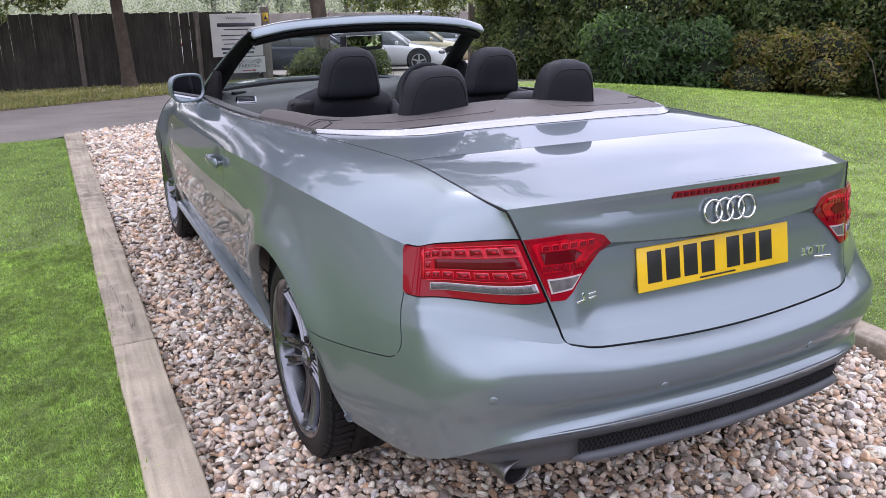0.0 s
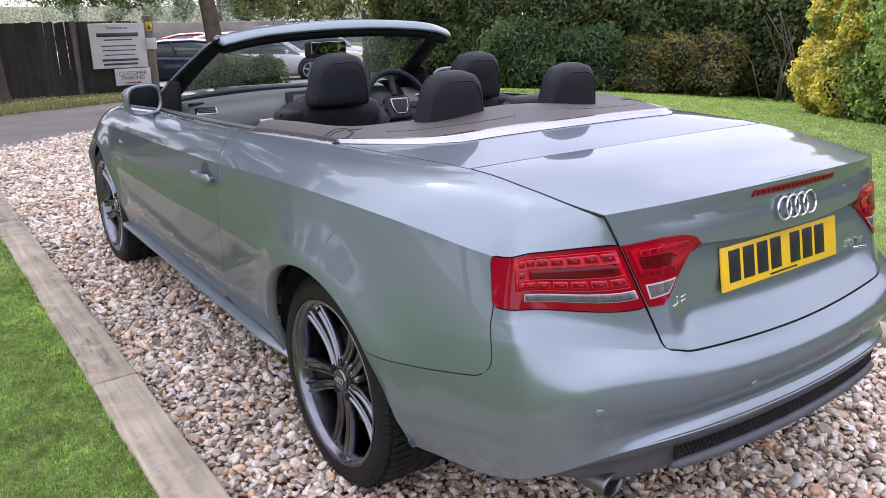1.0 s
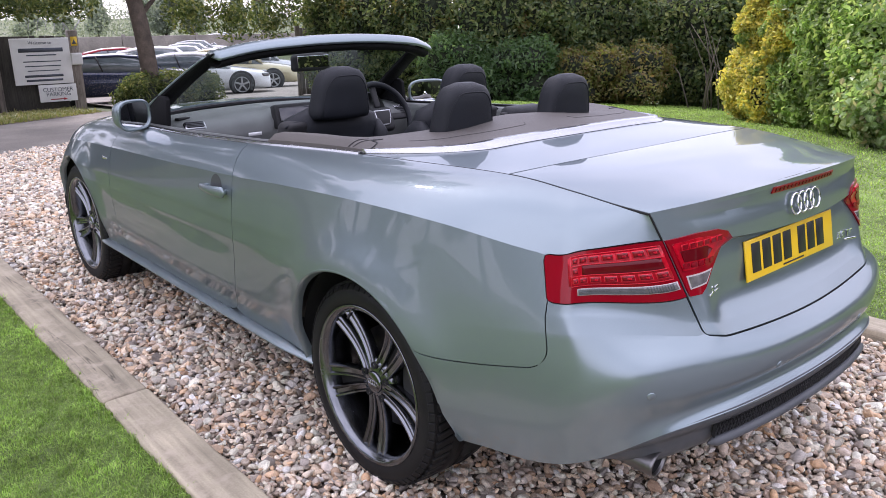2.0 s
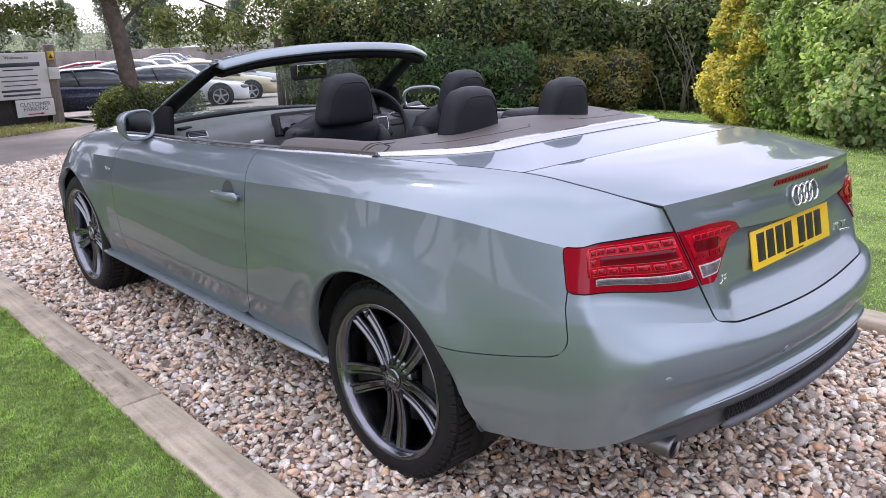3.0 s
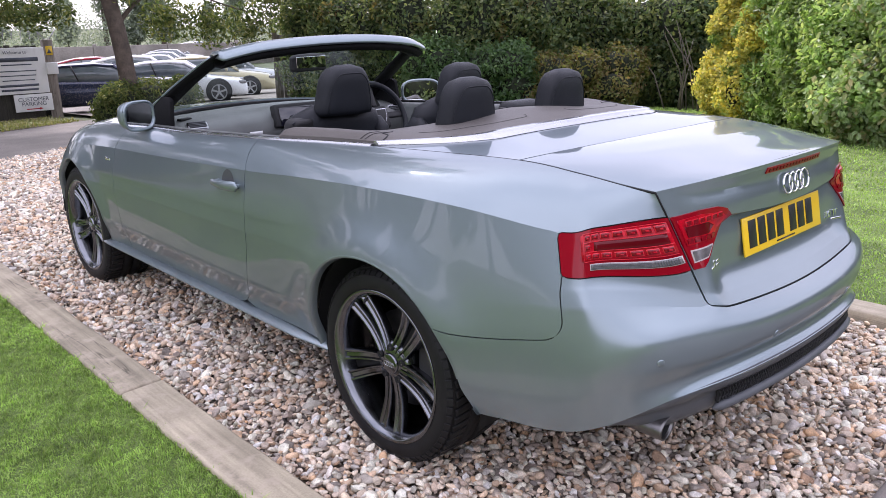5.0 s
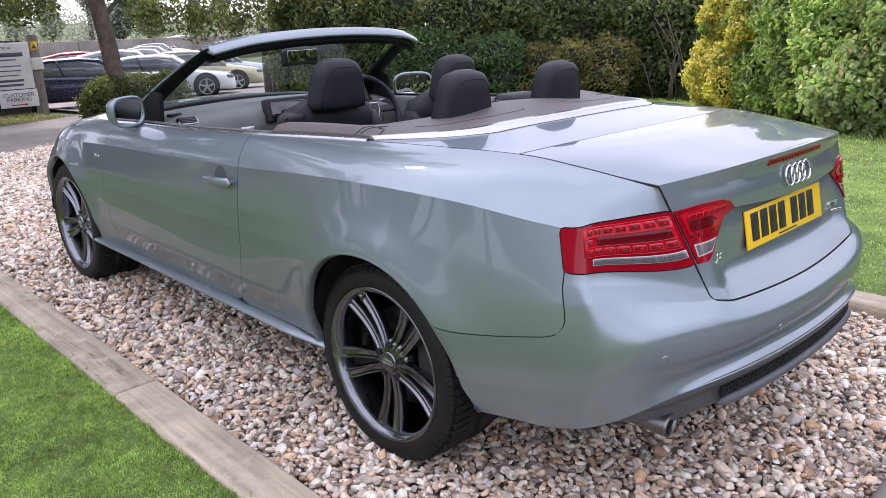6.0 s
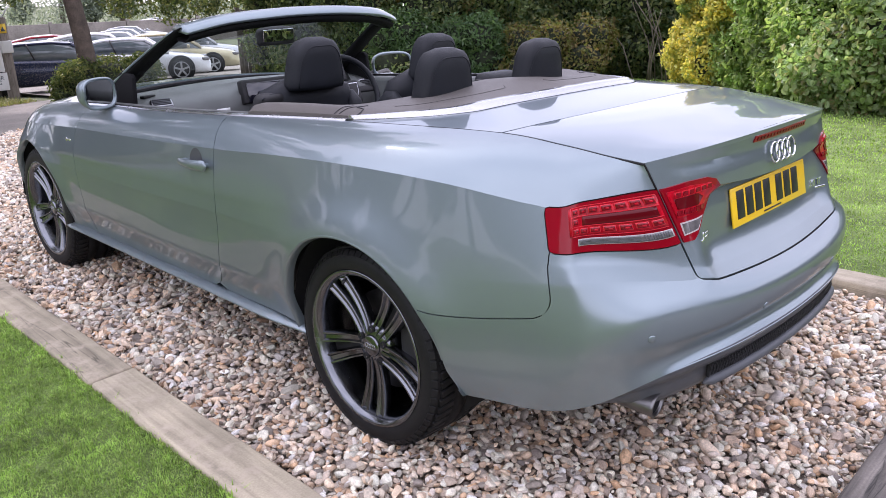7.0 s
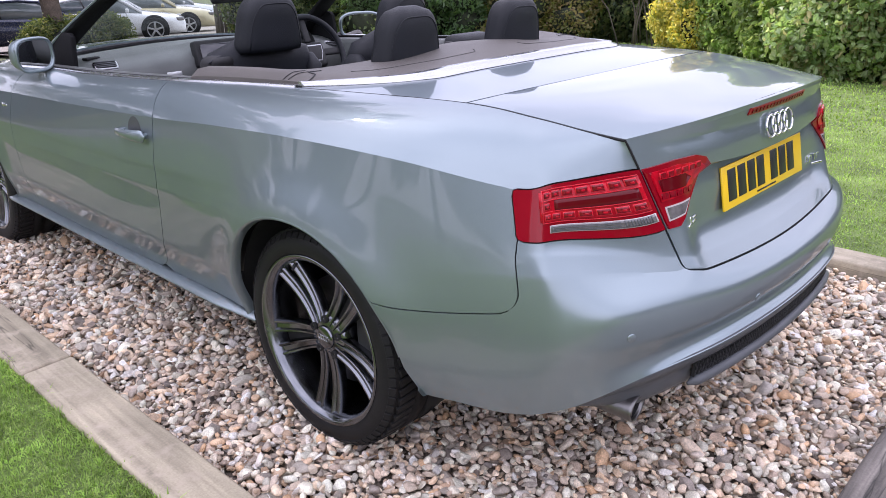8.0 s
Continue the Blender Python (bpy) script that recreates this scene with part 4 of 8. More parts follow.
patch("tonneau_cover", [[cover(s, t) for s in (-0.978 + 1.956 * i / 80 for i in range(81))] for t in (j / 24 for j in range(25))], M_TONNEAU, "grey-brown leathercloth cover", depth=0.05)
for sg in (-1, 1):
    for run in ([(0.972, 0.0), (0.935, 0.10), (0.914, 0.16), (0.902, 0.20), (0.893, 0.27), (0.865, 0.32), (0.83, 0.40)],
                [(0.975, 0.165), (0.92, 0.285), (0.87, 0.37)], [(0.972, 0.135), (0.925, 0.235), (0.858, 0.345)]):
        wide = 0.0026 if len(run) > 3 else 0.0016
        part("cover_seam", bm_tube([cover(sg * q[0], q[1], 0.001) for q in spline([(*q, 0) for q in run], 6)], wide, 6, flat=0.6), M_SEAM, car)
    run = [(0.80, 0.28), (0.60, 0.262), (0.40, 0.24), (0.215, 0.24), (0.18, 0.27), (0.165, 0.32)]
    part("cover_seam", bm_tube([cover(sg * q[0], q[1], 0.0006) for q in spline([(*q, 0) for q in run], 8)], 0.0011, 6, flat=0.6), M_SEAM, car)

# ---- bonnet and scuttle ----
def screen_foot(x):
    return 2.285 - 0.135 * (abs(x) / 0.735) ** 2


def bonnet_point(s, t):
    y = screen_foot(s * 0.735) + 0.05
    y += (3.29 - y) * t
    return (s * edge_x(y) * 0.998, y, edge_z(y) + 0.055 * (1 - abs(s) ** 2.5) * min(1, (3.43 - y) / 0.6))


patch("bonnet", [[bonnet_point(s, t) for s in np.linspace(-1, 1, 25)] for t in np.linspace(0, 1, 24)], M_PAINT)
patch("scuttle", [[(s * 0.77, screen_foot(s * 0.735) + dy, 0.918 + 0.05 * (1 - abs(s) ** 2.5) - dz) for s in np.linspace(-1, 1, 21)] for dy, dz in ((0.008, 0.004), (0.03, 0.012), (0.05, 0.004))], M_BLACKTRIM)

# ---- tail: lamps, plate, badges ----
from mathutils.bvhtree import BVHTree
_vs, _fs = [], []
for mir in (1, -1):
    base = len(_vs)
    _vs += [Vector((p[0] * mir, p[1], p[2])) for c in SKIN for p in c]
    _fs += [(base + i * NV + j, base + (i + 1) * NV + j, base + (i + 1) * NV + j + 1, base + i * NV + j + 1) for i in range(NU - 1) for j in range(NV - 1)]
BODY = BVHTree.FromPolygons(_vs, _fs)


def tail_y(x, z):
    hit = BODY.ray_cast(Vector((x, -3, z)), Vector((0, 1, 0)))
    return hit[0].y if hit[0] else -0.85


def tail_frame(x, z):
    """A frame on the tail: x across, y inwards, z up the surface."""
    hit, nrm, _, _ = BODY.ray_cast(Vector((x, -3, z)), Vector((0, 1, 0)))
    n = -nrm if nrm.y > 0 else nrm
    yy = -n.normalized()
    xx = yy.cross(Vector((0, 0, 1))).normalized()
    zz = xx.cross(yy)
    m = Matrix((xx, yy, zz)).transposed().to_4x4()
    m.translation = hit
    return m


def tail_piece(name, outline, lift, mat, parent, label="", thick=0.006, fine=10):
    """A piece laid on the tail: its outline in (x, z), filled and pressed onto the surface."""
    out = []
    n = len(outline)
    for k in range(n):
        a, b = Vector(outline[k]), Vector(outline[(k + 1) % n])
        m = max(1, int((b - a).length / 0.012))
        out += [a + (b - a) * (q / m) for q in range(m)]
    bm = bmesh.new()
    f = bm.faces.new([bm.verts.new((p.x, 0, p.y)) for p in out])
    bmesh.ops.triangulate(bm, faces=[f])
    for longest in (0.03, 0.016):
        bmesh.ops.subdivide_edges(bm, edges=[e for e in bm.edges if not e.is_boundary and e.calc_length() > longest], cuts=2)
    for v in bm.verts:
        v.co.y = tail_y(v.co.x, v.co.z) - lift
    bmesh.ops.recalc_face_normals(bm, faces=bm.faces[:])
    if sum(f.normal.y for f in bm.faces) > 0:
        bmesh.ops.reverse_faces(bm, faces=bm.faces[:])
    border = [e for e in bm.edges if e.is_boundary]
    got = bmesh.ops.extrude_edge_only(bm, edges=border)
    for g in got["geom"]:
        if isinstance(g, bmesh.types.BMVert):
            g.co.y += thick + lift
    for e in border:
        e.smooth = False
    return part(name, bm, mat, parent, label)


def mirrored(o, sg):
    return [(x * sg, z) for x, z in o]


for sg in (-1, 1):
    lamp = shell("tail_lamp", lamp_cells, M_REDLENS, sg > 0, lift=0.004, depth=0.02, gap=0.002, label="glossy red tail lamp with rows of small lights")
    # rows of small bright squares, and the clear reversing strip, laid along the lamp
    def lamp_patch(name, u0, u1, w0, w1, lift, mat, label=""):
        a, b = V["lamp"], V["shoulder"]
        rows = []
        for w in np.linspace(w0, w1, 4):
            row = []
            for u in np.linspace(u0, u1, max(4, int((u1 - u0) * 16))):
                fi, fj = u * PER_U, a + w * (b - a)
                i, j = min(int(fi), NU - 2), min(int(fj), NV - 2)
                q, r = fi - i, fj - j
                mixed = lambda A: (A[i, j] * (1 - q) * (1 - r) + A[i + 1, j] * q * (1 - r) + A[i, j + 1] * (1 - q) * r + A[i + 1, j + 1] * q * r)
                p = mixed(SKIN) + mixed(NORMALS) * lift
                row.append((p[0] * (-sg), p[1], p[2]) if sg > 0 else tuple(p))
            rows.append(row)
        bm = bmesh.new()
        vs = [[bm.verts.new(p) for p in r] for r in rows]
        for p, q in zip(vs, vs[1:]):
            for i in range(len(p) - 1):
                bm.faces.new((p[i], p[i + 1], q[i + 1], q[i]))
        bmesh.ops.recalc_face_normals(bm, faces=bm.faces[:])
        bmesh.ops.solidify(bm, geom=bm.faces[:], thickness=0.0015)
        return part(name, bm, mat, lamp, label)
    lamp_patch("bright_band", 2.06, 3.50, 0.42, 0.92, 0.0055, M_REDLED, "bright red lens")
    lamp_patch("dark_window", 2.12, 3.12, 0.58, 0.76, 0.0070, M_REDDARK, "dark red reflector")
    for k in range(7):
        u = 2.1 + k * 0.185
        for w in (0.80, 0.45) if k < 6 else (0.80, 0.625, 0.45):
            lamp_patch("lamp_cell", u, u + 0.150, w, w + 0.105, 0.0074, M_REDEDGE, "bright red cell edge")
            lamp_patch("lamp_chip", u + 0.010, u + 0.138, w + 0.014, w + 0.093, 0.0086, M_REDCELL)
            lamp_patch("lamp_chip", u + 0.040, u + 0.085, w + 0.030, w + 0.060, 0.0096, M_REDLED, "bright red chip")
    for w in (0.40, 0.585, 0.765, 0.925):
        lamp_patch("lamp_line", 2.07, 3.42, w, w + 0.012, 0.0074, M_REDEDGE, "thin bright line")
    lamp_patch("lamp_line", 3.40, 3.425, 0.40, 0.937, 0.0074, M_REDEDGE, "thin bright line")
    lamp_patch("strip_border", 2.04, 3.24, 0.195, 0.350, 0.0055, M_STRIPEDGE, "pale edge of the reversing light")
    lamp_patch("reversing_strip", 2.06, 3.22, 0.21, 0.34, 0.0062, M_CLEARLENS, "clear reversing light")
    for k in range(4):
        lamp_patch("strip_rib", 2.42, 3.20, 0.225 + 0.028 * k, 0.235 + 0.028 * k, 0.0074, M_GREYTRIM, "thin dark rib")
    for k in range(10):
        lamp_patch("strip_rib", 2.10 + 0.03 * k, 2.112 + 0.03 * k, 0.22, 0.33, 0.0074, M_GREYTRIM, "thin dark rib")
    # the half of the lamp that sits on the boot lid
    o = [(0.545, 0.903), (0.46, 0.915), (0.40, 0.917), (0.366, 0.908), (0.348, 0.888), (0.355, 0.872), (0.42, 0.815), (0.452, 0.780), (0.468, 0.767), (0.500, 0.765)]
    lid_lamp = tail_piece("tail_lamp", mirrored(o, sg), 0.005, M_REDLENS, boot_lid, "red tail lamp on the boot lid")
    tail_piece("bright_band", mirrored([(0.531, 0.894), (0.46, 0.904), (0.395, 0.902), (0.368, 0.886), (0.42, 0.838), (0.512, 0.828)], sg), 0.0078, M_REDLED, lid_lamp, "bright red lens")
    tail_piece("dark_window", mirrored([(0.515, 0.876), (0.44, 0.882), (0.420, 0.872), (0.44, 0.853), (0.508, 0.850)], sg), 0.0098, M_REDDARK, lid_lamp, "dark red reflector")
    for k in range(6):
        a, b = 0.511 - 0.0205 * k, 0.886 + 0.0020 * k
        tail_piece("lamp_cell", mirrored([(a, b - 0.008), (a, b + 0.006), (a - 0.016, b + 0.0075), (a - 0.016, b - 0.0065)], sg), 0.0100, M_REDEDGE, lid_lamp)
        tail_piece("lamp_chip", mirrored([(a - 0.0015, b - 0.0065), (a - 0.0015, b + 0.0045), (a - 0.0145, b + 0.006), (a - 0.0145, b - 0.005)], sg), 0.0114, M_REDCELL, lid_lamp)
        if k < 5:
            b = 0.840 + 0.001 * k
            tail_piece("lamp_cell", mirrored([(a, b - 0.006), (a, b + 0.006), (a - 0.016, b + 0.0065), (a - 0.016, b - 0.0055)], sg), 0.0100, M_REDCELL, lid_lamp)
    tail_piece("strip_border", mirrored([(0.504, 0.815), (0.420, 0.822), (0.450, 0.790), (0.498, 0.782)], sg), 0.0062, M_STRIPEDGE, lid_lamp, "pale edge of the reversing light")
    tail_piece("reversing_strip", mirrored([(0.500, 0.812), (0.427, 0.818), (0.451, 0.794), (0.495, 0.786)], sg), 0.0068, M_CLEARLENS, lid_lamp, "clear reversing light")

# number plate
plate = part("number_plate", bm_box(0.512, 0.006, 0.110, bevel=0.002), M_YELLOW, car, "yellow rear number plate")
plate.matrix_basis = Matrix.Translation((-0.003, -0.868, 0.8015)) @ Matrix.Rotation(radians(-11), 4, 'X')
for k in range(7):
    x = -0.205 + k * 0.058 + (0.028 if k > 3 else 0)
    b = part("plate_bar", bm_box(0.044, 0.003, 0.079, bevel=0.001), M_BAR, plate, "plain black bar")
    b.matrix_basis = pose(x, -0.0035, 0.004)
b = part("plate_bar", bm_box(0.12, 0.002, 0.004), M_BAR, plate)
b.matrix_basis = pose(0.0, -0.0035, -0.046)
# four chrome rings as plain hoops
for k in range(4):
    m = tail_frame(0, 0.927)
    ring = part("badge_ring", bm_lathe([(-0.004 + 0.004 * math.cos(a), 0.0285 + 0.0036 * math.sin(a)) for a in np.linspace(0, 2 * math.pi, 9)[:-1]], 40, 'y', True), M_CHROME, boot_lid, "chrome hoop")
    ring.matrix_basis = m @ pose(-0.052 + 0.0375 * k, -0.002, 0.001)
# badges: plain chrome bars
for x, z, w, h in ((-0.424, 0.756, 0.030, 0.006), (-0.416, 0.764, 0.006, 0.022), (-0.386, 0.756, 0.026, 0.006), (-0.386, 0.767, 0.026, 0.005), (0.402, 0.739, 0.052, 0.007)):
    b = part("badge_bar", bm_box(w, 0.004, h, bevel=0.0012), M_CHROME, boot_lid, "plain chrome bar")
    b.matrix_basis = tail_frame(x, z)
b = letters("3.0 TDI", 0.031, M_CHROME, (0, 0, 0), boot_lid, "badge_lettering")
b.matrix_basis = tail_frame(0.378, 0.758) @ pose(0, -0.003, 0, 90, 0, 0) @ Matrix.Diagonal((1.22, 1, 1, 1))
# high brake light under the lip
brake = tail_piece("high_brake_light", [(-0.178, 0.974), (0.178, 0.974), (0.174, 0.991), (-0.174, 0.991)], 0.004, M_BRAKE, boot_lid, "long red high brake light")
for k in range(17):
    x = -0.160 + 0.02 * k
    tail_piece("brake_light_cell", [(x - 0.0055, 0.978), (x + 0.0055, 0.978), (x + 0.0055, 0.987), (x - 0.0055, 0.987)], 0.0062, M_REDDARK, brake)
# parking sensors
for x in (-0.654, -0.25, 0.25, 0.654):
    m = tail_frame(x, 0.553 if abs(x) > 0.5 else 0.548)
    b = part("parking_sensor", bm_lathe([(-0.002, 0.0), (-0.002, 0.0095), (-0.0005, 0.0108), (0.004, 0.0108)], 24, 'y'), M_PAINT, bumper, "round parking sensor")
    b.matrix_basis = m

# diffuser with mesh insert and tail pipes
LOW = COLS[0][:5 * PER_U]


def low_edge(x):
    """The bumper's lower edge at x: its y and z."""
    k = int(np.argmax(LOW[:, 0] >= abs(x)))
    k = max(1, k)
    a, b = LOW[k - 1], LOW[k]
    t = (abs(x) - a[0]) / max(b[0] - a[0], 1e-6)
    return a[1] + (b[1] - a[1]) * t, a[2] + (b[2] - a[2]) * t


def strip(name, x0, x1, n, profile, mat, parent, label="", thick=0.003):
    """A strip that follows the bumper's lower edge; profile: pairs (inwards, down)."""
    rows = []
    for inw, down in profile:
        row = []
        for x in np.linspace(x0, x1, n):
            y, z = low_edge(x)
            f = min(1.0, max(0.10, (0.745 - abs(x)) / 0.16))
            row.append((x * (1 - 0.10 * inw), y + inw, z - down * f))
        rows.append(row)
    bm = bmesh.new()
    vs = [[bm.verts.new(p) for p in r] for r in rows]
    for p, q in zip(vs, vs[1:]):
        for i in range(len(p) - 1):
            bm.faces.new((p[i], p[i + 1], q[i + 1], q[i]))
    bmesh.ops.recalc_face_normals(bm, faces=bm.faces[:])
    bmesh.ops.solidify(bm, geom=bm.faces[:], thickness=thick)
    return part(name, bm, mat, parent, label)


diffuser = strip("diffuser", -0.742, 0.742, 61, ((0.003, -0.004), (0.006, 0.010), (0.014, 0.030), (0.030, 0.036), (0.036, 0.064), (0.042, 0.092), (0.065, 0.120), (0.14, 0.138), (0.40, 0.14)), M_GREYTRIM, car, "dark grey plastic diffuser")
strip("bumper_underside", -0.80, 0.80, 41, ((0.006, 0.004), (0.10, 0.03), (0.36, 0.05)), M_GAP, car)
strip("mesh_insert", -0.45, 0.45, 37, ((0.017, 0.036), (0.023, 0.040), (0.026, 0.072), (0.018, 0.076)), M_GAP, diffuser, "black honeycomb mesh insert")
part("diffuser_lip", bm_tube([(x, low_edge(x)[0] + 0.021, low_edge(x)[1] - 0.087) for x in np.linspace(-0.465, 0.465, 41)], [0.004] + [0.0150] * 39 + [0.004], 10, flat=0.9), M_GREYTRIM, diffuser)
bars = bmesh.new()
for k in range(76):
    x = -0.44 + 0.88 * k / 75
    y, z = low_edge(x)
    for d in (-1, 1):
        m = Matrix.Translation((x, y + 0.0205, z - 0.056)) @ Matrix.Rotation(radians(32 * d), 4, 'Y')
        bmesh.ops.create_cube(bars, size=1.0, matrix=m @ Matrix.Diagonal((0.0024, 0.003, 0.036, 1)))
part("grille_mesh", bars, M_BLACKTRIM, diffuser, "black honeycomb mesh", smoothed=False)
for sg in (-1,):
    pipe = part("tail_pipe", bm_lathe([(0.16, 0.036), (0.0, 0.043), (-0.008, 0.043), (-0.010, 0.040), (-0.006, 0.037), (0.16, 0.033)], 32, 'y'), M_PIPE, car, "brushed steel tail pipe")
    pipe.matrix_basis = pose(sg * 0.574, -0.848, 0.331, 4, 0, sg * -8) @ Matrix.Diagonal((1.06, 1, 0.80, 1))
    inner = part("pipe_bore", bm_lathe([(0.05, 0.0), (0.05, 0.034), (0.0, 0.0365)], 24, 'y'), M_GAP, pipe)
# underside
part("underbody", bm_box(1.30, 3.5, 0.06, at=(0, 1.35, 0.27), bevel=0.02), M_GAP, car, "dark underbody")

# ---- wheels ----
def wheel(at, front, sg):
    """A wheel on the left side (sg 1) or, turned round, on the right."""
    w = new("wheel")
    w.parent = car
    w.matrix_basis = Matrix.Translation(at) @ Matrix.Rotation(0 if sg > 0 else math.pi, 4, 'Z')
    prof = [(-0.038, 0.246), (-0.045, 0.256), (-0.050, 0.264), (-0.051, 0.277), (-0.0505, 0.290), (-0.047, 0.302), (-0.040, 0.312), (-0.028, 0.3185), (-0.012, 0.322), (0.0, 0.3235),
            (0.004, 0.3235), (0.038, 0.3235), (0.039, 0.332), (0.084, 0.3325), (0.085, 0.3235), (0.097, 0.3235), (0.098, 0.3325), (0.143, 0.332), (0.144, 0.3235), (0.185, 0.3235), (0.205, 0.318), (0.215, 0.29), (0.21, 0.25), (0.2, 0.235)]
    part("tyre", bm_lathe([(a, r) for a, r in prof], 96), M_RUBBER, w, "black low-profile tyre")
    # tread blocks of both shoulders, and raised bars on the sidewall
    for ax, r, ln, tip in ((0.003, 0.3263, 0.060, 4), (-0.0405, 0.3120, 0.020, 52), (0.172, 0.3268, 0.046, 8)):
        side = 1 if ax < 0.1 else -1
        block_me = None
        for k in range(66):
            if block_me is None:
                bm = bm_box(ln, 0.0245, 0.010 if ln > 0.03 else 0.005, bevel=0.0022 if ln > 0.03 else 0.0012, seg=1)
                first = part("tread_block", bm, M_RUBBER, w, "", smoothed=False)
                block_me, piece = first.data, first
            else:
                piece = new("tread_block", block_me)
                piece.parent = w
            piece.matrix_basis = Matrix.Rotation(2 * math.pi * k / 66, 4, 'X') @ Matrix.Translation((ax, 0, r)) @ Matrix.Rotation(radians(13 * side if ln > 0.03 else 0), 4, 'Z') @ Matrix.Rotation(radians(-tip * side), 4, 'Y')
    for a0, a1, rr in ((50, 84, 0.290), (200, 236, 0.290)):
        part("sidewall_bar", bm_tube([(-0.0445, rr * math.cos(radians(a)), rr * math.sin(radians(a))) for a in np.linspace(a0, a1, 14)], 0.0035, 6, flat=2.0), M_RUBBER, w, "raised sidewall bar")
    part("sidewall_rib", bm_lathe([(-0.0485 - 0.0015 * math.cos(a), 0.271 + 0.0018 * math.sin(a)) for a in np.linspace(0, 2 * math.pi, 7)[:-1]], 72, 'x', True), M_RUBBER, w)
    rim = [(0.0, 0.243), (-0.030, 0.247), (-0.042, 0.252), (-0.047, 0.2585), (-0.050, 0.2585), (-0.050, 0.251), (-0.044, 0.243), (-0.036, 0.237), (-0.020, 0.232), (0.06, 0.223), (0.16, 0.22)]
    part("rim", bm_lathe(rim, 96), M_RIM, w, "titanium-grey alloy rim")
    # five spokes, each of two grooved arms
    for k in range(5):
        th = 2 * math.pi * k / 5 + radians(36)
        spoke = bmesh.new()
        for side in (-1, 1):
            rings = []
            for t in np.linspace(0, 1, 12):
                r = 0.046 + (0.240 - 0.046) * t
                off = side * (0.0190 + 0.0205 * t ** 1.1)
                wid = 0.0160 + 0.0055 * t
                top = -0.012 - 0.020 * t ** 1.5 + 0.010 * math.sin(math.pi * t)
                dep = 0.030 - 0.006 * t
                prof2 = [(-wid, dep), (-wid, 0.006), (-wid * 0.80, 0.0), (-wid * 0.55, 0.0005), (-wid * 0.32, 0.0075), (wid * 0.32, 0.0075), (wid * 0.55, 0.0005), (wid * 0.80, 0.0), (wid, 0.006), (wid, dep)]
                rings.append([(top + d, off + a, r) for a, d in prof2])
            b2 = bm_loft(rings)
            me = bpy.data.meshes.new("tmp")
            b2.to_mesh(me)
            b2.free()
            spoke.from_mesh(me)
            bpy.data.meshes.remove(me)
        bmesh.ops.transform(spoke, matrix=Matrix.Rotation(th, 4, 'X'), verts=spoke.verts[:])
        for e in spoke.edges:
            if len(e.link_faces) == 2 and e.calc_face_angle(0) > radians(45):
                e.smooth = False
        sp = part("spoke", spoke, M_RIM, w)
        # black plate stands for the shaded hollow between the arms
        backing = bm_plate([(-0.020, 0.04), (0.020, 0.04), (0.032, 0.226), (-0.032, 0.226)], 0.006, 'x')
        bmesh.ops.transform(backing, matrix=Matrix.Rotation(th, 4, 'X') @ Matrix.Translation((0.008, 0, 0)), verts=backing.verts[:])
        part("spoke_hollow_shade", backing, M_GAP, sp)
        bolt = part("wheel_bolt", bm_lathe([(-0.006, 0.0), (-0.006, 0.006), (-0.010, 0.0085), (-0.010, 0.0115), (0.012, 0.0125)], 12), M_GAP, w)
        bolt.matrix_basis = Matrix.Rotation(th + math.pi / 5, 4, 'X') @ Matrix.Translation((-0.004, 0, 0.056))
    part("hub", bm_lathe([(0.05, 0.085), (0.006, 0.078), (-0.004, 0.070), (-0.008, 0.05), (-0.010, 0.036)], 48), M_RIM, w)
    cap = part("centre_cap", bm_lathe([(-0.010, 0.0365), (-0.016, 0.035), (-0.018, 0.031), (-0.017, 0.0)], 40), M_RIM, w, "plain grey centre cap")
    for j in range(4):
        ring = part("cap_ring", bm_lathe([(0.0015 * math.cos(a), 0.0075 + 0.001 * math.sin(a)) for a in np.linspace(0, 2 * math.pi, 7)[:-1]], 20, 'x', True), M_ALU, cap)
        ring.matrix_basis = pose(-0.018, -0.0165 + 0.011 * j, 0)
    disc = part("brake_disc", bm_lathe([(0.055, 0.07), (0.055, 0.165), (0.085, 0.165), (0.085, 0.07)], 48, 'x', True), M_DISC, w, "worn steel brake disc")
    cal = part("brake_caliper", bm_box(0.075, 0.09, 0.15, at=(0.055, -0.145 if sg > 0 else 0.145, 0.02), bevel=0.015), M_BLACKTRIM, w)
    valve = part("valve", bm_tube([(-0.02, 0.089, 0.212), (-0.045, 0.084, 0.197)], 0.004, 8), M_BLACKTRIM, w)
    return w


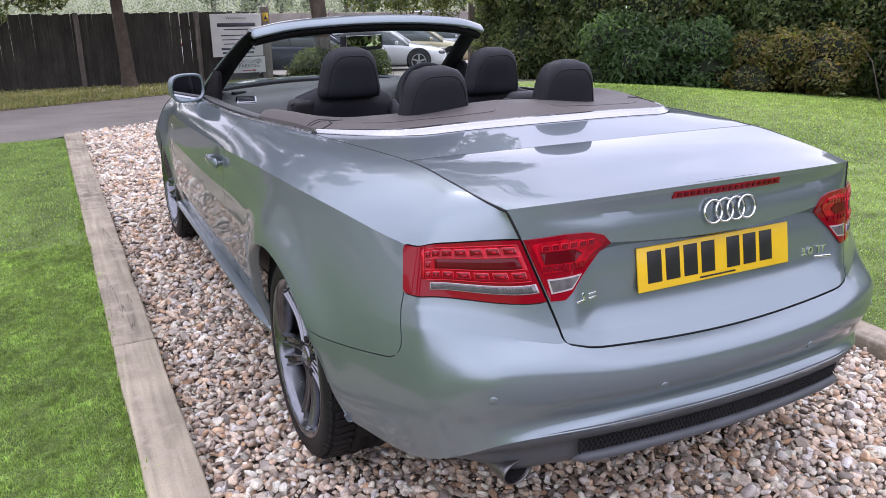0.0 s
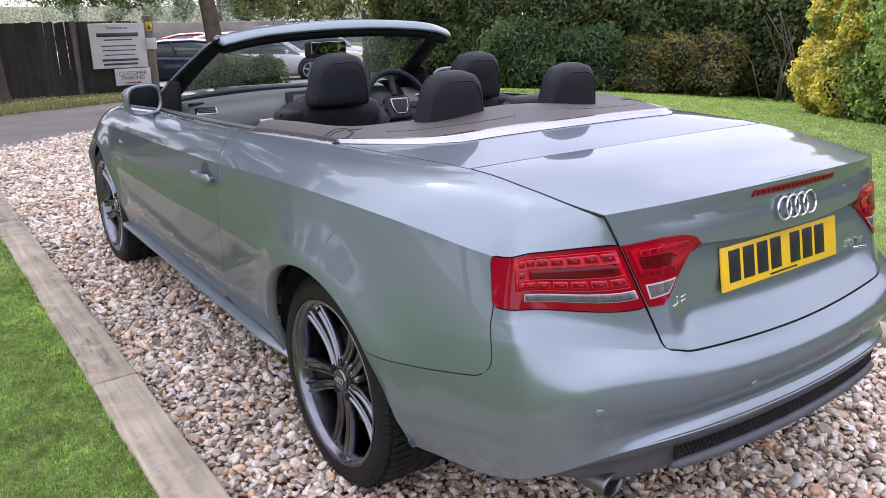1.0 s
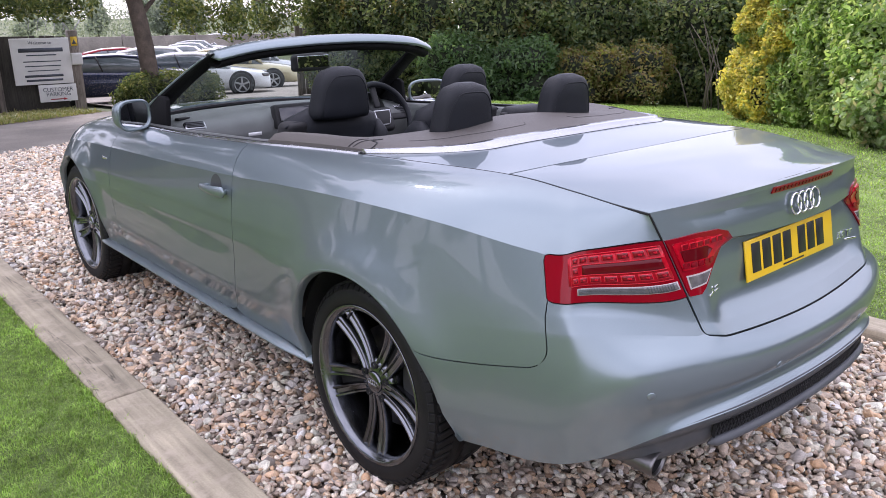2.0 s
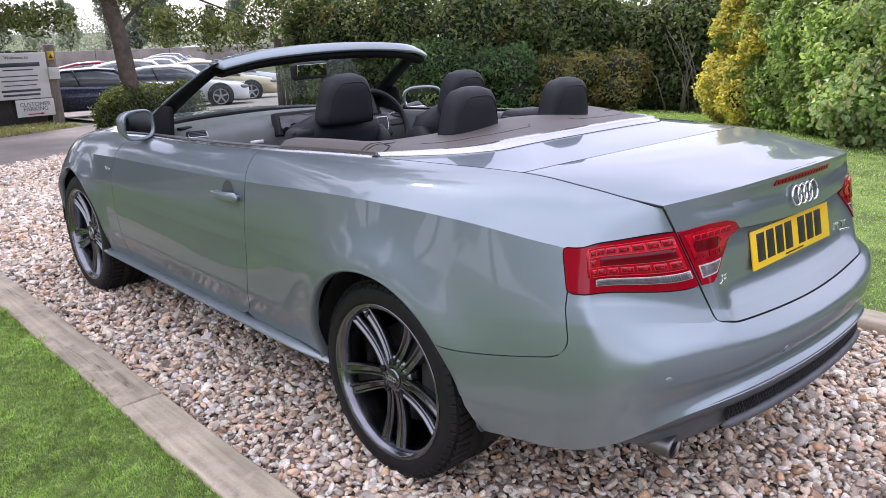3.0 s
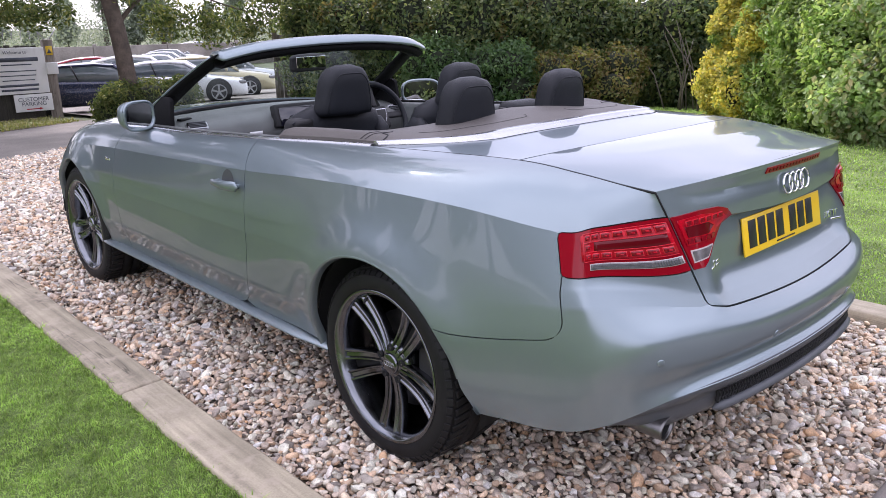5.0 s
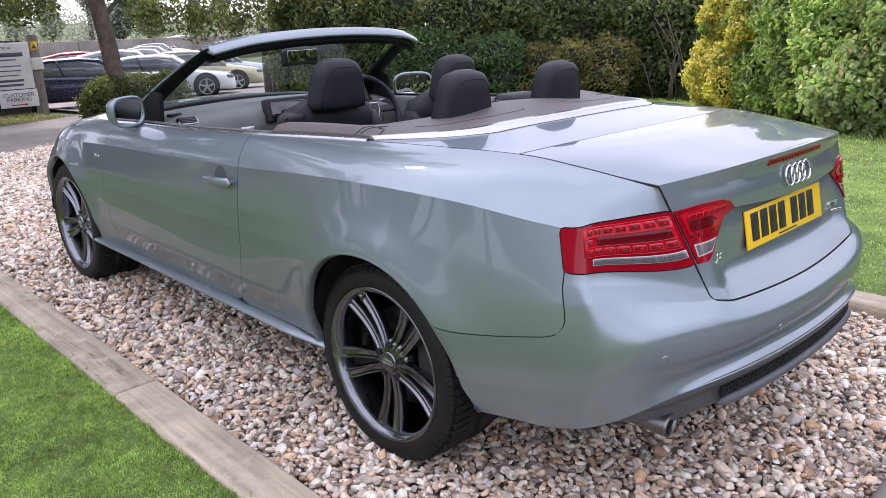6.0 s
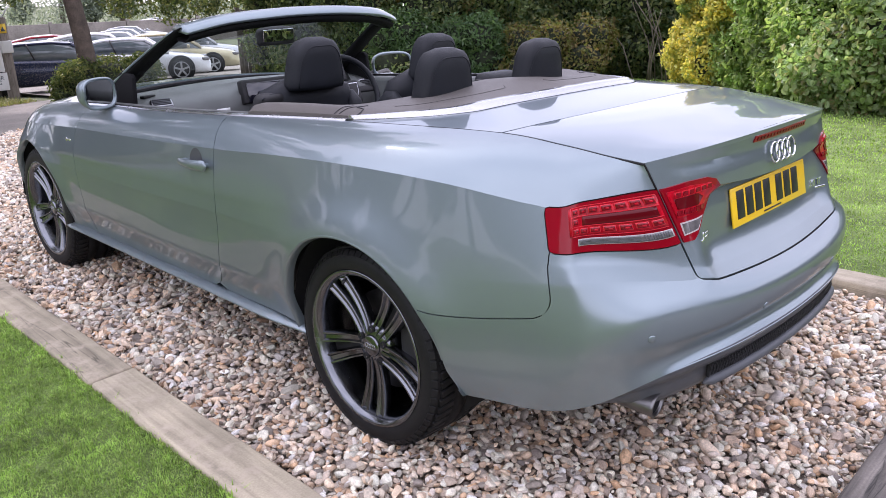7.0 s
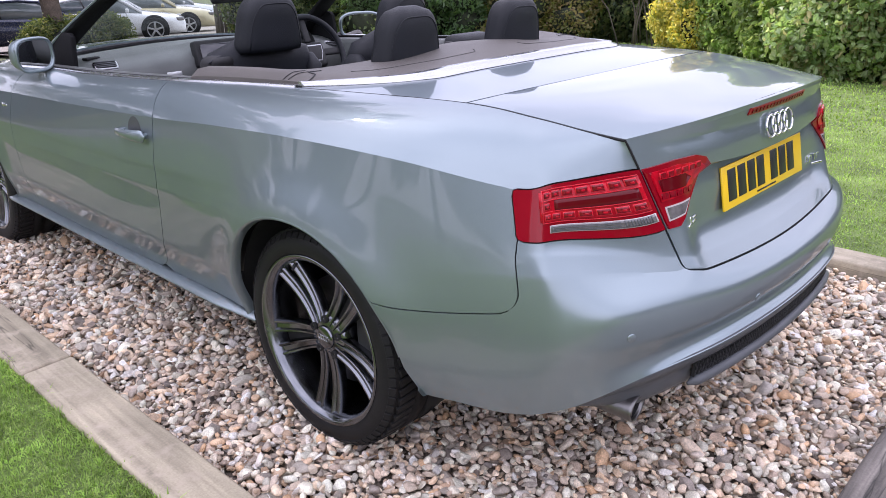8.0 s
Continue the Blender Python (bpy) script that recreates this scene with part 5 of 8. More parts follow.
HUB_X = 0.826
for wy in WHEELS_Y:
    for sg in (1, -1):
        wheel((-sg * HUB_X, wy, 0.331), wy > 1, sg)
        # arch lip and liner
        pts = []
        for a in np.linspace(radians(-11), radians(170 if wy == 0 else 191), 60):
            y, z = wy + ARCH_R * math.cos(a), ARCH_Z + ARCH_R * math.sin(a)
            hit = BODY.ray_cast(Vector((-2, y, z + 0.003)), Vector((1, 0, 0)))
            x = hit[0].x if hit[0] else -0.88
            if x > -0.7:
                continue
            pts.append((x, y, z, a))
        bm = bmesh.new()
        rings = [[bm.verts.new((-sg * -(x + dx), wy + (y - wy) * f, ARCH_Z + (z - ARCH_Z) * f)) for x, y, z, a in pts] for dx, f in ((-0.0005, 1.012), (-0.003, 1.0), (0.004, 0.985), (0.03, 0.978))]
        for p, q in zip(rings, rings[1:]):
            for i in range(len(p) - 1):
                bm.faces.new((p[i], p[i + 1], q[i + 1], q[i]))
        bmesh.ops.recalc_face_normals(bm, faces=bm.faces[:])
        part("arch_lip", bm, M_PAINT, car)
        bm = bm_lathe([(0.0, 0.375), (0.28, 0.375), (0.28, 0.02)], 48)
        bmesh.ops.delete(bm, geom=[v for v in bm.verts if v.co.z < -0.16], context='VERTS')
        for v in bm.verts:                                              # tucked in behind the bumper and the sill
            if v.co.z < -0.02:
                v.co.x = max(v.co.x, 0.07)
        liner = part("wheel_well", bm, M_GAP, car, "dark wheel well")
        liner.matrix_basis = Matrix.Translation((-sg * 0.86, wy, ARCH_Z)) @ Matrix.Rotation(0 if sg > 0 else math.pi, 4, 'Z')


# dark colour that stands for shade behind the door grips
M_RECESS_SHADE = material("recess_shade", (0.055, 0.06, 0.065), rough=0.35)
M_WHITELABEL = material("white_label", (0.75, 0.75, 0.75), rough=0.5)


# ---- cabin ----
def rounded_pad(w, d, h, top_round=0.5, lean=0.0, at=(0, 0, 0), n=28, taper=0.85, p=3.0):
    """A cushion: rounded-square rings stacked upwards, narrower and rounded at the top."""
    rings = []
    for t in np.linspace(0, 1, 14):
        k = 1.0
        if t > 1 - top_round:
            q = (t - (1 - top_round)) / top_round
            k = (1 - q ** 2.6) ** (1 / 2.6) if q < 1 else 0.0
        k = max(k, 0.10)
        foot = 0.93 + 0.07 * min(1, t / 0.12)
        wx, dy = w / 2 * (1 - (1 - taper) * t) * (0.30 + 0.70 * k) * foot, d / 2 * (0.28 + 0.72 * k) * foot
        ring = []
        for i in range(n):
            a = 2 * math.pi * i / n
            c, s = math.cos(a), math.sin(a)
            r = (abs(c) ** p + abs(s) ** p) ** (-1 / p)
            ring.append((at[0] + wx * r * c, at[1] + dy * r * s - lean * t, at[2] + h * t))
        rings.append(ring)
    bm = bm_loft(rings)
    return bm


def headrest(parent, at, w, h, d, lean=0.02):
    bm = rounded_pad(w, d, h, 0.46, lean, at, n=44, taper=0.72, p=3.4)
    bmesh.ops.recalc_face_normals(bm, faces=bm.faces[:])
    skin = BVHTree.FromBMesh(bm)
    hr = part("headrest", bm, M_LEATHER, parent, "smooth black leather headrest")
    # piped seam: up one side of the back face, over the top and down the other side
    pts = []
    for q in np.linspace(0, 1, 49):
        a = math.pi * (1 - q)
        c, sn = math.cos(a), math.sin(a)
        px = at[0] + 0.40 * w * math.copysign(abs(c) ** 0.42, c) * (1 - 0.20 * sn)
        pz = at[2] + h * (0.04 + 0.80 * sn ** 0.62)
        hit = skin.ray_cast(Vector((px, at[1] - 1, pz)), Vector((0, 1, 0)))
        if hit[0]:
            pts.append((px, hit[0].y - 0.0002, pz))
    part("headrest_seam", bm_tube(pts, 0.0024, 6), M_LEATHER, hr, "piped seam")
    # crease across the foot of the back face
    return hr


def front_seat(x, label, drop=0.0):
    s = new("front_seat")
    s.parent = car
    tagged(s, label)
    back = part("backrest", rounded_pad(0.50, 0.15, 0.64, 0.20, 0.10, (x, 1.03, 0.44 - drop), taper=0.90), M_LEATHER, s)
    part("cushion", bm_box(0.50, 0.52, 0.16, at=(x, 1.31, 0.44), bevel=0.05, seg=4), M_LEATHER, s)
    headrest(s, (x, 0.875, 1.032 - drop), 0.273, 0.200, 0.125, 0.02)
    for sg in (-1, 1):
        part("bolster", rounded_pad(0.10, 0.17, 0.56, 0.25, 0.09, (x + sg * 0.215, 1.02, 0.44 - 1.5 * drop), taper=0.8), M_LEATHER, s)
    guide = part("belt_guide", rounded_pad(0.125, 0.10, 0.075, 0.4, 0.02, (x + math.copysign(0.190, x), 0.935, 0.955 - drop), taper=0.85), M_BLACKTRIM, s, "black belt guide on the backrest's shoulder")
    part("guide_edge", bm_tube([(x + math.copysign(0.190, x) + 0.056 * q, 0.887, 1.026 - drop - 0.018 * q * q) for q in np.linspace(-1, 1, 13)], 0.004, 6), M_LEATHER, guide)
    part("seat_piping", bm_tube([(x + 0.205 * q, 0.893 + 0.02 * q * q, 1.052 - drop - 0.035 * q ** 4) for q in np.linspace(-1, 1, 21)], 0.0035, 6), M_LEATHER, s, "piped seam along the backrest's top")
    for sg in (-1, 1):
        part("headrest_rod", bm_tube([(x + sg * 0.06, 0.92, 0.96), (x + sg * 0.06, 0.885, 1.04)], 0.006, 8), M_CHROME, s)
    return s


front_seat(-0.34, "black leather front seat")
front_seat(0.34, "black leather driver's seat", 0.022)
for x in (-0.28, 0.28):
    rs = new("rear_seat")
    rs.parent = car
    tagged(rs, "black leather rear seat under the cover's edge")
    part("backrest", bm_box(0.50, 0.14, 0.56, at=(x, 0.37, 0.74), bevel=0.045, seg=4), M_LEATHER, rs)
    part("cushion", bm_box(0.52, 0.42, 0.16, at=(x, 0.58, 0.42), bevel=0.05, seg=4), M_LEATHER, rs)
    if x > 0:
        part("seat_shoulder", bm_box(0.21, 0.10, 0.11, at=(0.265, 0.42, 1.012), bevel=0.035, seg=4), M_LEATHER, rs)
        part("belt_buckle", bm_box(0.030, 0.03, 0.05, at=(0.155, 0.42, 1.02), bevel=0.006), M_BLACKTRIM, rs)
    headrest(rs, (x * 0.965, 0.215, 1.015), 0.27, 0.188, 0.11, 0.015)
# tub and door linings
part("floor_pan", bm_box(1.45, 1.85, 0.03, at=(0, 1.15, 0.30)), M_CARPET, car, "black carpet")
part("bulkhead", bm_box(1.44, 0.03, 0.66, at=(0, 0.30, 0.64)), M_CARPET, car)
part("firewall", bm_box(1.5, 0.03, 0.62, at=(0, 2.02, 0.62)), M_CARPET, car)
for sg in (-1, 1):
    rows = []
    up = -0.014 if sg > 0 else 0.0
    for off, z in ((0.022, 0.002 + up), (0.038, 0.010 + up), (0.075, 0.004 + up), (0.085, -0.03), (0.080, -0.16), (0.115, -0.20), (0.115, -0.26), (0.075, -0.30), (0.06, -0.66)):
        rows.append([(sg * (edge_x(y) - off), y, edge_z(y) + z) for y in np.linspace(0.30, 1.98, 34)])
    bm = bmesh.new()
    vs = [[bm.verts.new(p) for p in r] for r in rows]
    for p, q in zip(vs, vs[1:]):
        for i in range(len(p) - 1):
            bm.faces.new((p[i], p[i + 1], q[i + 1], q[i]))
    bmesh.ops.recalc_face_normals(bm, faces=bm.faces[:])
    part("door_lining", bm, M_DASH, car, "black door lining")
# dashboard
rows = []
for y, z, k in ((2.26, 0.950, 1), (2.20, 0.958, 1), (2.10, 0.972, 1), (2.03, 0.972, 1), (1.95, 0.970, 1), (1.86, 0.965, 1), (1.77, 0.950, 1), (1.725, 0.915, 1), (1.712, 0.86, 1), (1.72, 0.78, 1), (1.76, 0.68, 0.98), (1.82, 0.55, 0.96)):
    row = []
    for x in np.linspace(-0.72, 0.72, 41):
        hood = math.exp(-((x - 0.37) / 0.20) ** 2) + 0.55 * math.exp(-((x - 0.0) / 0.19) ** 4)
        up = 0.045 * hood if 1.70 < y < 1.90 and z > 0.9 else 0.0
        out = -0.03 * hood if z < 0.97 and z > 0.9 else 0.0
        bend = float(np.interp(y, [1.85, 2.10, 2.26], [0.03, -0.17, -0.13]))
        row.append((x, y + out + bend * (abs(x) / 0.72) ** 2.2, z + up - 0.028 * (abs(x) / 0.72) ** 2.2))
    rows.append(row)
dash = patch("dashboard", rows, M_DASH, "dark grey dashboard", depth=0.0)
for x0, y0, z0, w, tip, turn in ((-0.565, 1.778, 0.928, 0.105, -48, -8), (0.66, 1.765, 0.905, 0.09, -20, 0)):
    vent = part("air_vent", bm_box(w, 0.02, 0.052, bevel=0.012, seg=3), M_ALU, dash, "air vent in bright surround")
    vent.matrix_basis = pose(x0, y0, z0, tip, 0, turn)
    part("vent_grille", bm_box(w - 0.016, 0.02, 0.038, at=(0, -0.003, 0), bevel=0.008), M_GAP, vent)
    for k in range(4):
        part("vent_slat", bm_box(w - 0.02, 0.006, 0.003, at=(0, -0.0125, -0.0135 + 0.009 * k)), M_GREYTRIM, vent)
part("screen_surround", bm_box(0.29, 0.05, 0.118, at=(-0.03, 1.717, 0.940), bevel=0.010, seg=3, rot=Euler((radians(-12), 0, 0))), M_BLACKTRIM, dash)
part("screen", bm_box(0.215, 0.006, 0.095, at=(-0.045, 1.688, 0.938), bevel=0.004, rot=Euler((radians(-12), 0, 0))), M_SCREEN, dash, "dark centre screen")
part("centre_stack", bm_box(0.24, 0.10, 0.30, at=(0.0, 1.74, 0.72), bevel=0.02, rot=Euler((radians(-18), 0, 0))), M_BLACKTRIM, dash)
part("instrument_hood", bm_lathe([(0.0, 0.13), (0.06, 0.135), (0.12, 0.11)], 32, 'y'), M_DASH, dash).matrix_basis = pose(0.36, 1.66, 0.90)
part("dash_slot", bm_box(0.075, 0.03, 0.012, at=(-0.575, 1.890, 0.953), bevel=0.004, rot=Euler((0, 0, 0.35))), M_GAP, dash, "black slot")
part("airbag_label", bm_box(0.07, 0.004, 0.016, at=(-0.318, 1.650, 0.878)), M_WHITELABEL, dash, "small white label")
part("centre_console", bm_box(0.20, 0.95, 0.20, at=(0, 1.15, 0.47), bevel=0.03, seg=3), M_BLACKTRIM, car)
# steering wheel
sw = new("steering_wheel")
sw.parent = car
sw.matrix_basis = Matrix.Translation((0.355, 1.52, 0.91)) @ Matrix.Rotation(radians(-24), 4, 'X')
tagged(sw, "black leather steering wheel with three spokes")
part("wheel_rim", bm_lathe([(0.015 * math.cos(a), 0.182 + 0.0155 * math.sin(a)) for a in np.linspace(0, 2 * math.pi, 11)[:-1]], 48, 'y', True), M_LEATHER, sw)
part("boss", bm_box(0.15, 0.05, 0.13, at=(0, 0.015, -0.01), bevel=0.022, seg=3), M_BLACKTRIM, sw)
part("boss_badge", bm_plate([(-0.052, 0.035), (0.052, 0.035), (0.048, -0.01), (0.03, -0.048), (-0.03, -0.048), (-0.048, -0.01)], 0.008, 'y', 0.002), M_ALU, sw, "grey trapezoid badge panel").matrix_basis = pose(0, -0.018, 0)
part("boss_face", bm_plate([(-0.046, 0.029), (0.046, 0.029), (0.042, -0.01), (0.026, -0.042), (-0.026, -0.042), (-0.042, -0.01)], 0.008, 'y', 0.002), M_BLACKTRIM, sw).matrix_basis = pose(0, -0.022, 0)
for a0 in (0, 180, 270):
    part("wheel_spoke", bm_box(0.13, 0.02, 0.035, at=(0.12, 0.012, 0), bevel=0.008), M_BLACKTRIM, sw).matrix_basis = Matrix.Rotation(radians(a0), 4, 'Y')
part("steering_column", bm_tube([(0.355, 1.54, 0.90), (0.355, 1.74, 0.81)], 0.05, 16), M_BLACKTRIM, car)

# ---- windscreen ----
WS_TOP = [(-0.583, 1.46, 1.268), (-0.43, 1.395, 1.302), (-0.21, 1.358, 1.320), (0.0, 1.348, 1.325), (0.21, 1.358, 1.320), (0.43, 1.395, 1.302), (0.583, 1.46, 1.268)]
WS_BASE = [(-0.70, 2.15, 0.922), (-0.5, 2.225, 0.956), (0.0, 2.285, 0.972), (0.5, 2.225, 0.956), (0.70, 2.15, 0.922)]
screen = new("windscreen")
screen.parent = car
tagged(screen, "raked windscreen in a silver frame with black pillars")
top, low = spline(WS_TOP, 8), spline(WS_BASE, 12)
rows = []
for t in np.linspace(0, 1, 10):
    row = []
    for a, b in zip(top, low):
        p = a * (1 - t) + b * t
        p = p + np.array((0, 0.055, 0.045)) * math.sin(math.pi * t) * (0.15 + 0.85 * (1 - (p[0] / 0.72) ** 2))
        row.append(tuple(p))
    rows.append(row)
bm = bmesh.new()
vs = [[bm.verts.new(p) for p in r] for r in rows]
for p, q in zip(vs, vs[1:]):
    for i in range(len(p) - 1):
        bm.faces.new((p[i], p[i + 1], q[i + 1], q[i]))
bmesh.ops.recalc_face_normals(bm, faces=bm.faces[:])
if sum(f.normal.y for f in bm.faces) > 0:
    bmesh.ops.reverse_faces(bm, faces=bm.faces[:])
glass = part("glass", bm, M_GLASS, screen, "clear windscreen glass")
glass.visible_shadow = False
# header rail: silver outside, black lining beneath
rows = []
for dy, dz in ((-0.064, -0.021), (-0.066, -0.013), (-0.056, 0.000), (-0.030, 0.013), (0.02, 0.013), (0.06, -0.008)):
    rows.append([(p[0] * 1.012, p[1] + dy, p[2] + dz) for p in top])
bm = bmesh.new()
vs = [[bm.verts.new(p) for p in r] for r in rows]
for p, q in zip(vs, vs[1:]):
    for i in range(len(p) - 1):
        bm.faces.new((p[i], p[i + 1], q[i + 1], q[i]))
for k in (0, -1):                                                       # closed ends
    bm.faces.new([r[k] for r in vs])
bmesh.ops.recalc_face_normals(bm, faces=bm.faces[:])
bmesh.ops.solidify(bm, geom=bm.faces[:], thickness=-0.006)
part("header_rail", bm, M_PAINT, screen, "silver header rail")
rows = [[(p[0] * 1.0, p[1] + dy, p[2] + dz) for p in top] for dy, dz in ((-0.058, -0.024), (-0.058, -0.038), (-0.025, -0.056), (0.05, -0.050), (0.06, -0.016))]
bm = bmesh.new()
vs = [[bm.verts.new(p) for p in r] for r in rows]
for p, q in zip(vs, vs[1:]):
    for i in range(len(p) - 1):
        bm.faces.new((p[i], p[i + 1], q[i + 1], q[i]))
bmesh.ops.recalc_face_normals(bm, faces=bm.faces[:])
bmesh.ops.solidify(bm, geom=bm.faces[:], thickness=0.004)
part("header_lining", bm, M_LINING, screen, "black header lining")
for sg in (-1, 1):
    a, b = np.array((0.580, 1.475, 1.262)), np.array((0.700, 2.105, 0.918))
    rings_in, rings_out = [], []
    for t in np.linspace(0, 1, 14):
        p = a * (1 - t) + b * t + np.array((0.006, 0.006, 0.008)) * math.sin(math.pi * t)
        wd = 0.042 + 0.012 * t
        lb = 0.052 + 0.030 * t
        sec = [(-wd, -lb * 0.8), (-wd * 0.2, -lb), (wd * 0.75, -lb * 0.85), (wd, -0.01), (wd * 0.9, 0.03), (-wd * 0.3, 0.045), (-wd, 0.02)]
        rings_in.append([(sg * (p[0] + dx - 0.008), p[1] + dy, p[2] - dy * 0.3) for dx, dy in sec])
        sec2 = [(wd * 0.86, -0.012), (wd * 1.16, 0.0), (wd * 1.16, 0.03), (wd * 0.7, 0.06), (wd * 0.2, 0.065), (wd * 0.2, 0.045)]
        rings_out.append([(sg * (p[0] + dx - 0.008), p[1] + dy, p[2] - dy * 0.2) for dx, dy in sec2])
    part("pillar_lining", bm_loft(rings_in), M_LINING, screen, "black pillar lining")
    part("pillar_outer", bm_loft(rings_out), M_PAINT, screen)
    corner = bm_plate([(1.752, 0.925), (1.758, 1.060), (1.775, 1.074), (1.86, 1.080), (2.07, 0.960), (2.09, 0.92)], 0.022, 'x', 0.004)
    for v in corner.verts:                                              # follows the pillar inwards at the top
        v.co.x = sg * (0.690 + 0.06 * (v.co.y - 1.752) - 0.10 * (v.co.z - 0.925) + v.co.x)
    bmesh.ops.recalc_face_normals(corner, faces=corner.faces[:])
    part("window_corner", corner, M_LINING, screen, "black corner panel below the pillar")
# inside mirror
im = part("inside_mirror", rounded_pad(0.256, 0.045, 0.088, 0.3, 0, (0, 0, -0.043), taper=1.0), M_BLACKTRIM, screen, "black-cased inside mirror")
im.matrix_basis = pose(0.030, 1.672, 1.205, 0.8, 0, 12)
part("mirror_glass", bm_box(0.212, 0.004, 0.058, at=(0, -0.0215, 0.002), bevel=0.0015), M_MIRROR, im, "mirror glass", smoothed=False)
part("mirror_stem", bm_tube([(0, 0.01, 0.02), (0, 0.04, 0.07)], 0.012, 10), M_BLACKTRIM, im)

# door mirrors
def door_mirror(sg):
    base = new("door_mirror")
    base.parent = car
    tagged(base, "silver-cased door mirror on a black foot")
    rings = []
    for t in np.linspace(0, 1, 10):
        k = math.sqrt(max(0.02, 1 - (t ** 2.2) * 0.94))
        w, h = 0.117 * k, 0.073 * k
        rings.append([(w * max(-1, min(1, c * 1.0)) * (abs(c) ** 3 + abs(s) ** 3) ** (-1 / 3), 0.095 * t, h * s * (abs(c) ** 3 + abs(s) ** 3) ** (-1 / 3) + 0.006 * t) for c, s in ((math.cos(q), math.sin(q)) for q in np.linspace(0, 2 * math.pi, 33)[:-1])])
    cap = part("mirror_case", bm_loft(rings), M_PAINT, base, "silver mirror case")
    rim = part("mirror_rim", bm_tube([(0.113 * math.copysign(abs(math.cos(q)) ** 0.62, math.cos(q)), -0.009, 0.070 * math.copysign(abs(math.sin(q)) ** 0.62, math.sin(q))) for q in np.linspace(0, 2 * math.pi, 41)[:-1]], 0.0085, 8, closed=True), M_PAINT, base, "silver rim of the case")
    gl = part("mirror_glass", bm_plate([(0.106 * math.copysign(abs(math.cos(q)) ** 0.62, math.cos(q)), 0.063 * math.copysign(abs(math.sin(q)) ** 0.62, math.sin(q))) for q in np.linspace(0, 2 * math.pi, 33)[:-1]], 0.003, 'y'), M_MIRROR, base, "mirror glass", smoothed=False)
    gl.matrix_basis = pose(0, -0.013, 0, 2.0 if sg < 0 else -4.0, 0, 3 if sg < 0 else -2)
    foot = part("mirror_foot", bm_tube([(-sg * 0.08, 0.05, -0.045), (-sg * 0.12, 0.055, -0.07), (-sg * 0.16, 0.05, -0.085)], [0.03, 0.026, 0.03], 10, flat=0.6), M_BLACKTRIM, base)
    base.matrix_basis = pose(sg * (0.850 if sg < 0 else 0.905), 1.775 if sg < 0 else 1.79, 1.005 if sg < 0 else 0.992, 0, 0, 18 if sg < 0 else -22) @ Matrix.Diagonal((0.74, 0.90, 0.90, 1) if sg < 0 else (1.04, 1.0, 0.92, 1))
    return base


door_mirror(-1)
door_mirror(1)

# door handles
for sg in (-1, 1):
    y0, z0 = 0.830, 0.821
    hit = BODY.ray_cast(Vector((-2, y0, z0)), Vector((1, 0, 0)))
    x0 = hit[0].x
    dark_half = bmesh.new()                                                  # flat patch: the shade of the recess put into its colour
    ring_a = []
    for q in np.linspace(0, math.pi, 21):
        ring_a.append((0.048 * math.cos(q), 0.054 * math.sin(q)))
    dark_half.faces.new([dark_half.verts.new((sg * (abs(BODY.ray_cast(Vector((-2, y0 + 0.03 + a, z0 + b)), Vector((1, 0, 0)))[0].x) + 0.0009), y0 + 0.03 + a, z0 + b)) for a, b in ring_a])
    part("handle_recess_shade", dark_half, M_RECESS_SHADE, car, "flat dark patch for the shade in the handle recess")
    rings = []
    for t in np.linspace(-1, 1, 16):
        k = (1 - abs(t) ** 12) ** 0.5 * 0.999 + 0.001
        lift = 0.030 - 0.012 * t * t
        rings.append([(-lift + 0.009 * k * math.cos(q), 0.104 * t, (0.0170 - 0.005 * t) * k * math.sin(q) - 0.002 * t) for q in np.linspace(0, 2 * math.pi, 15)[:-1]])
    hd = part("door_handle", bm_loft(rings), M_PAINT, car, "silver pull handle")
    hd.matrix_basis = Matrix.Translation((sg * abs(x0), y0 + 0.03, z0)) @ (Matrix.Rotation(0 if sg < 0 else math.pi, 4, 'Z'))
    for dy in (-0.075, 0.075):
        part("handle_mount", bm_box(0.03, 0.022, 0.018, bevel=0.005), M_PAINT, hd).matrix_basis = pose(-0.010, dy, 0)

# small bright badge on each front wing
for sg in (-1, 1):
    hit = BODY.ray_cast(Vector((-2, 2.105, 0.772)), Vector((1, 0, 0)))
    part("wing_badge", bm_box(0.004, 0.045, 0.010, bevel=0.0015), M_CHROME, car, "small plain chrome bar").matrix_basis = pose(sg * abs(hit[0].x), 2.105, 0.772)
    part("wing_badge_mark", bm_box(0.004, 0.014, 0.018, bevel=0.0015), M_CHROME, car).matrix_basis = pose(sg * abs(hit[0].x), 2.135, 0.772)


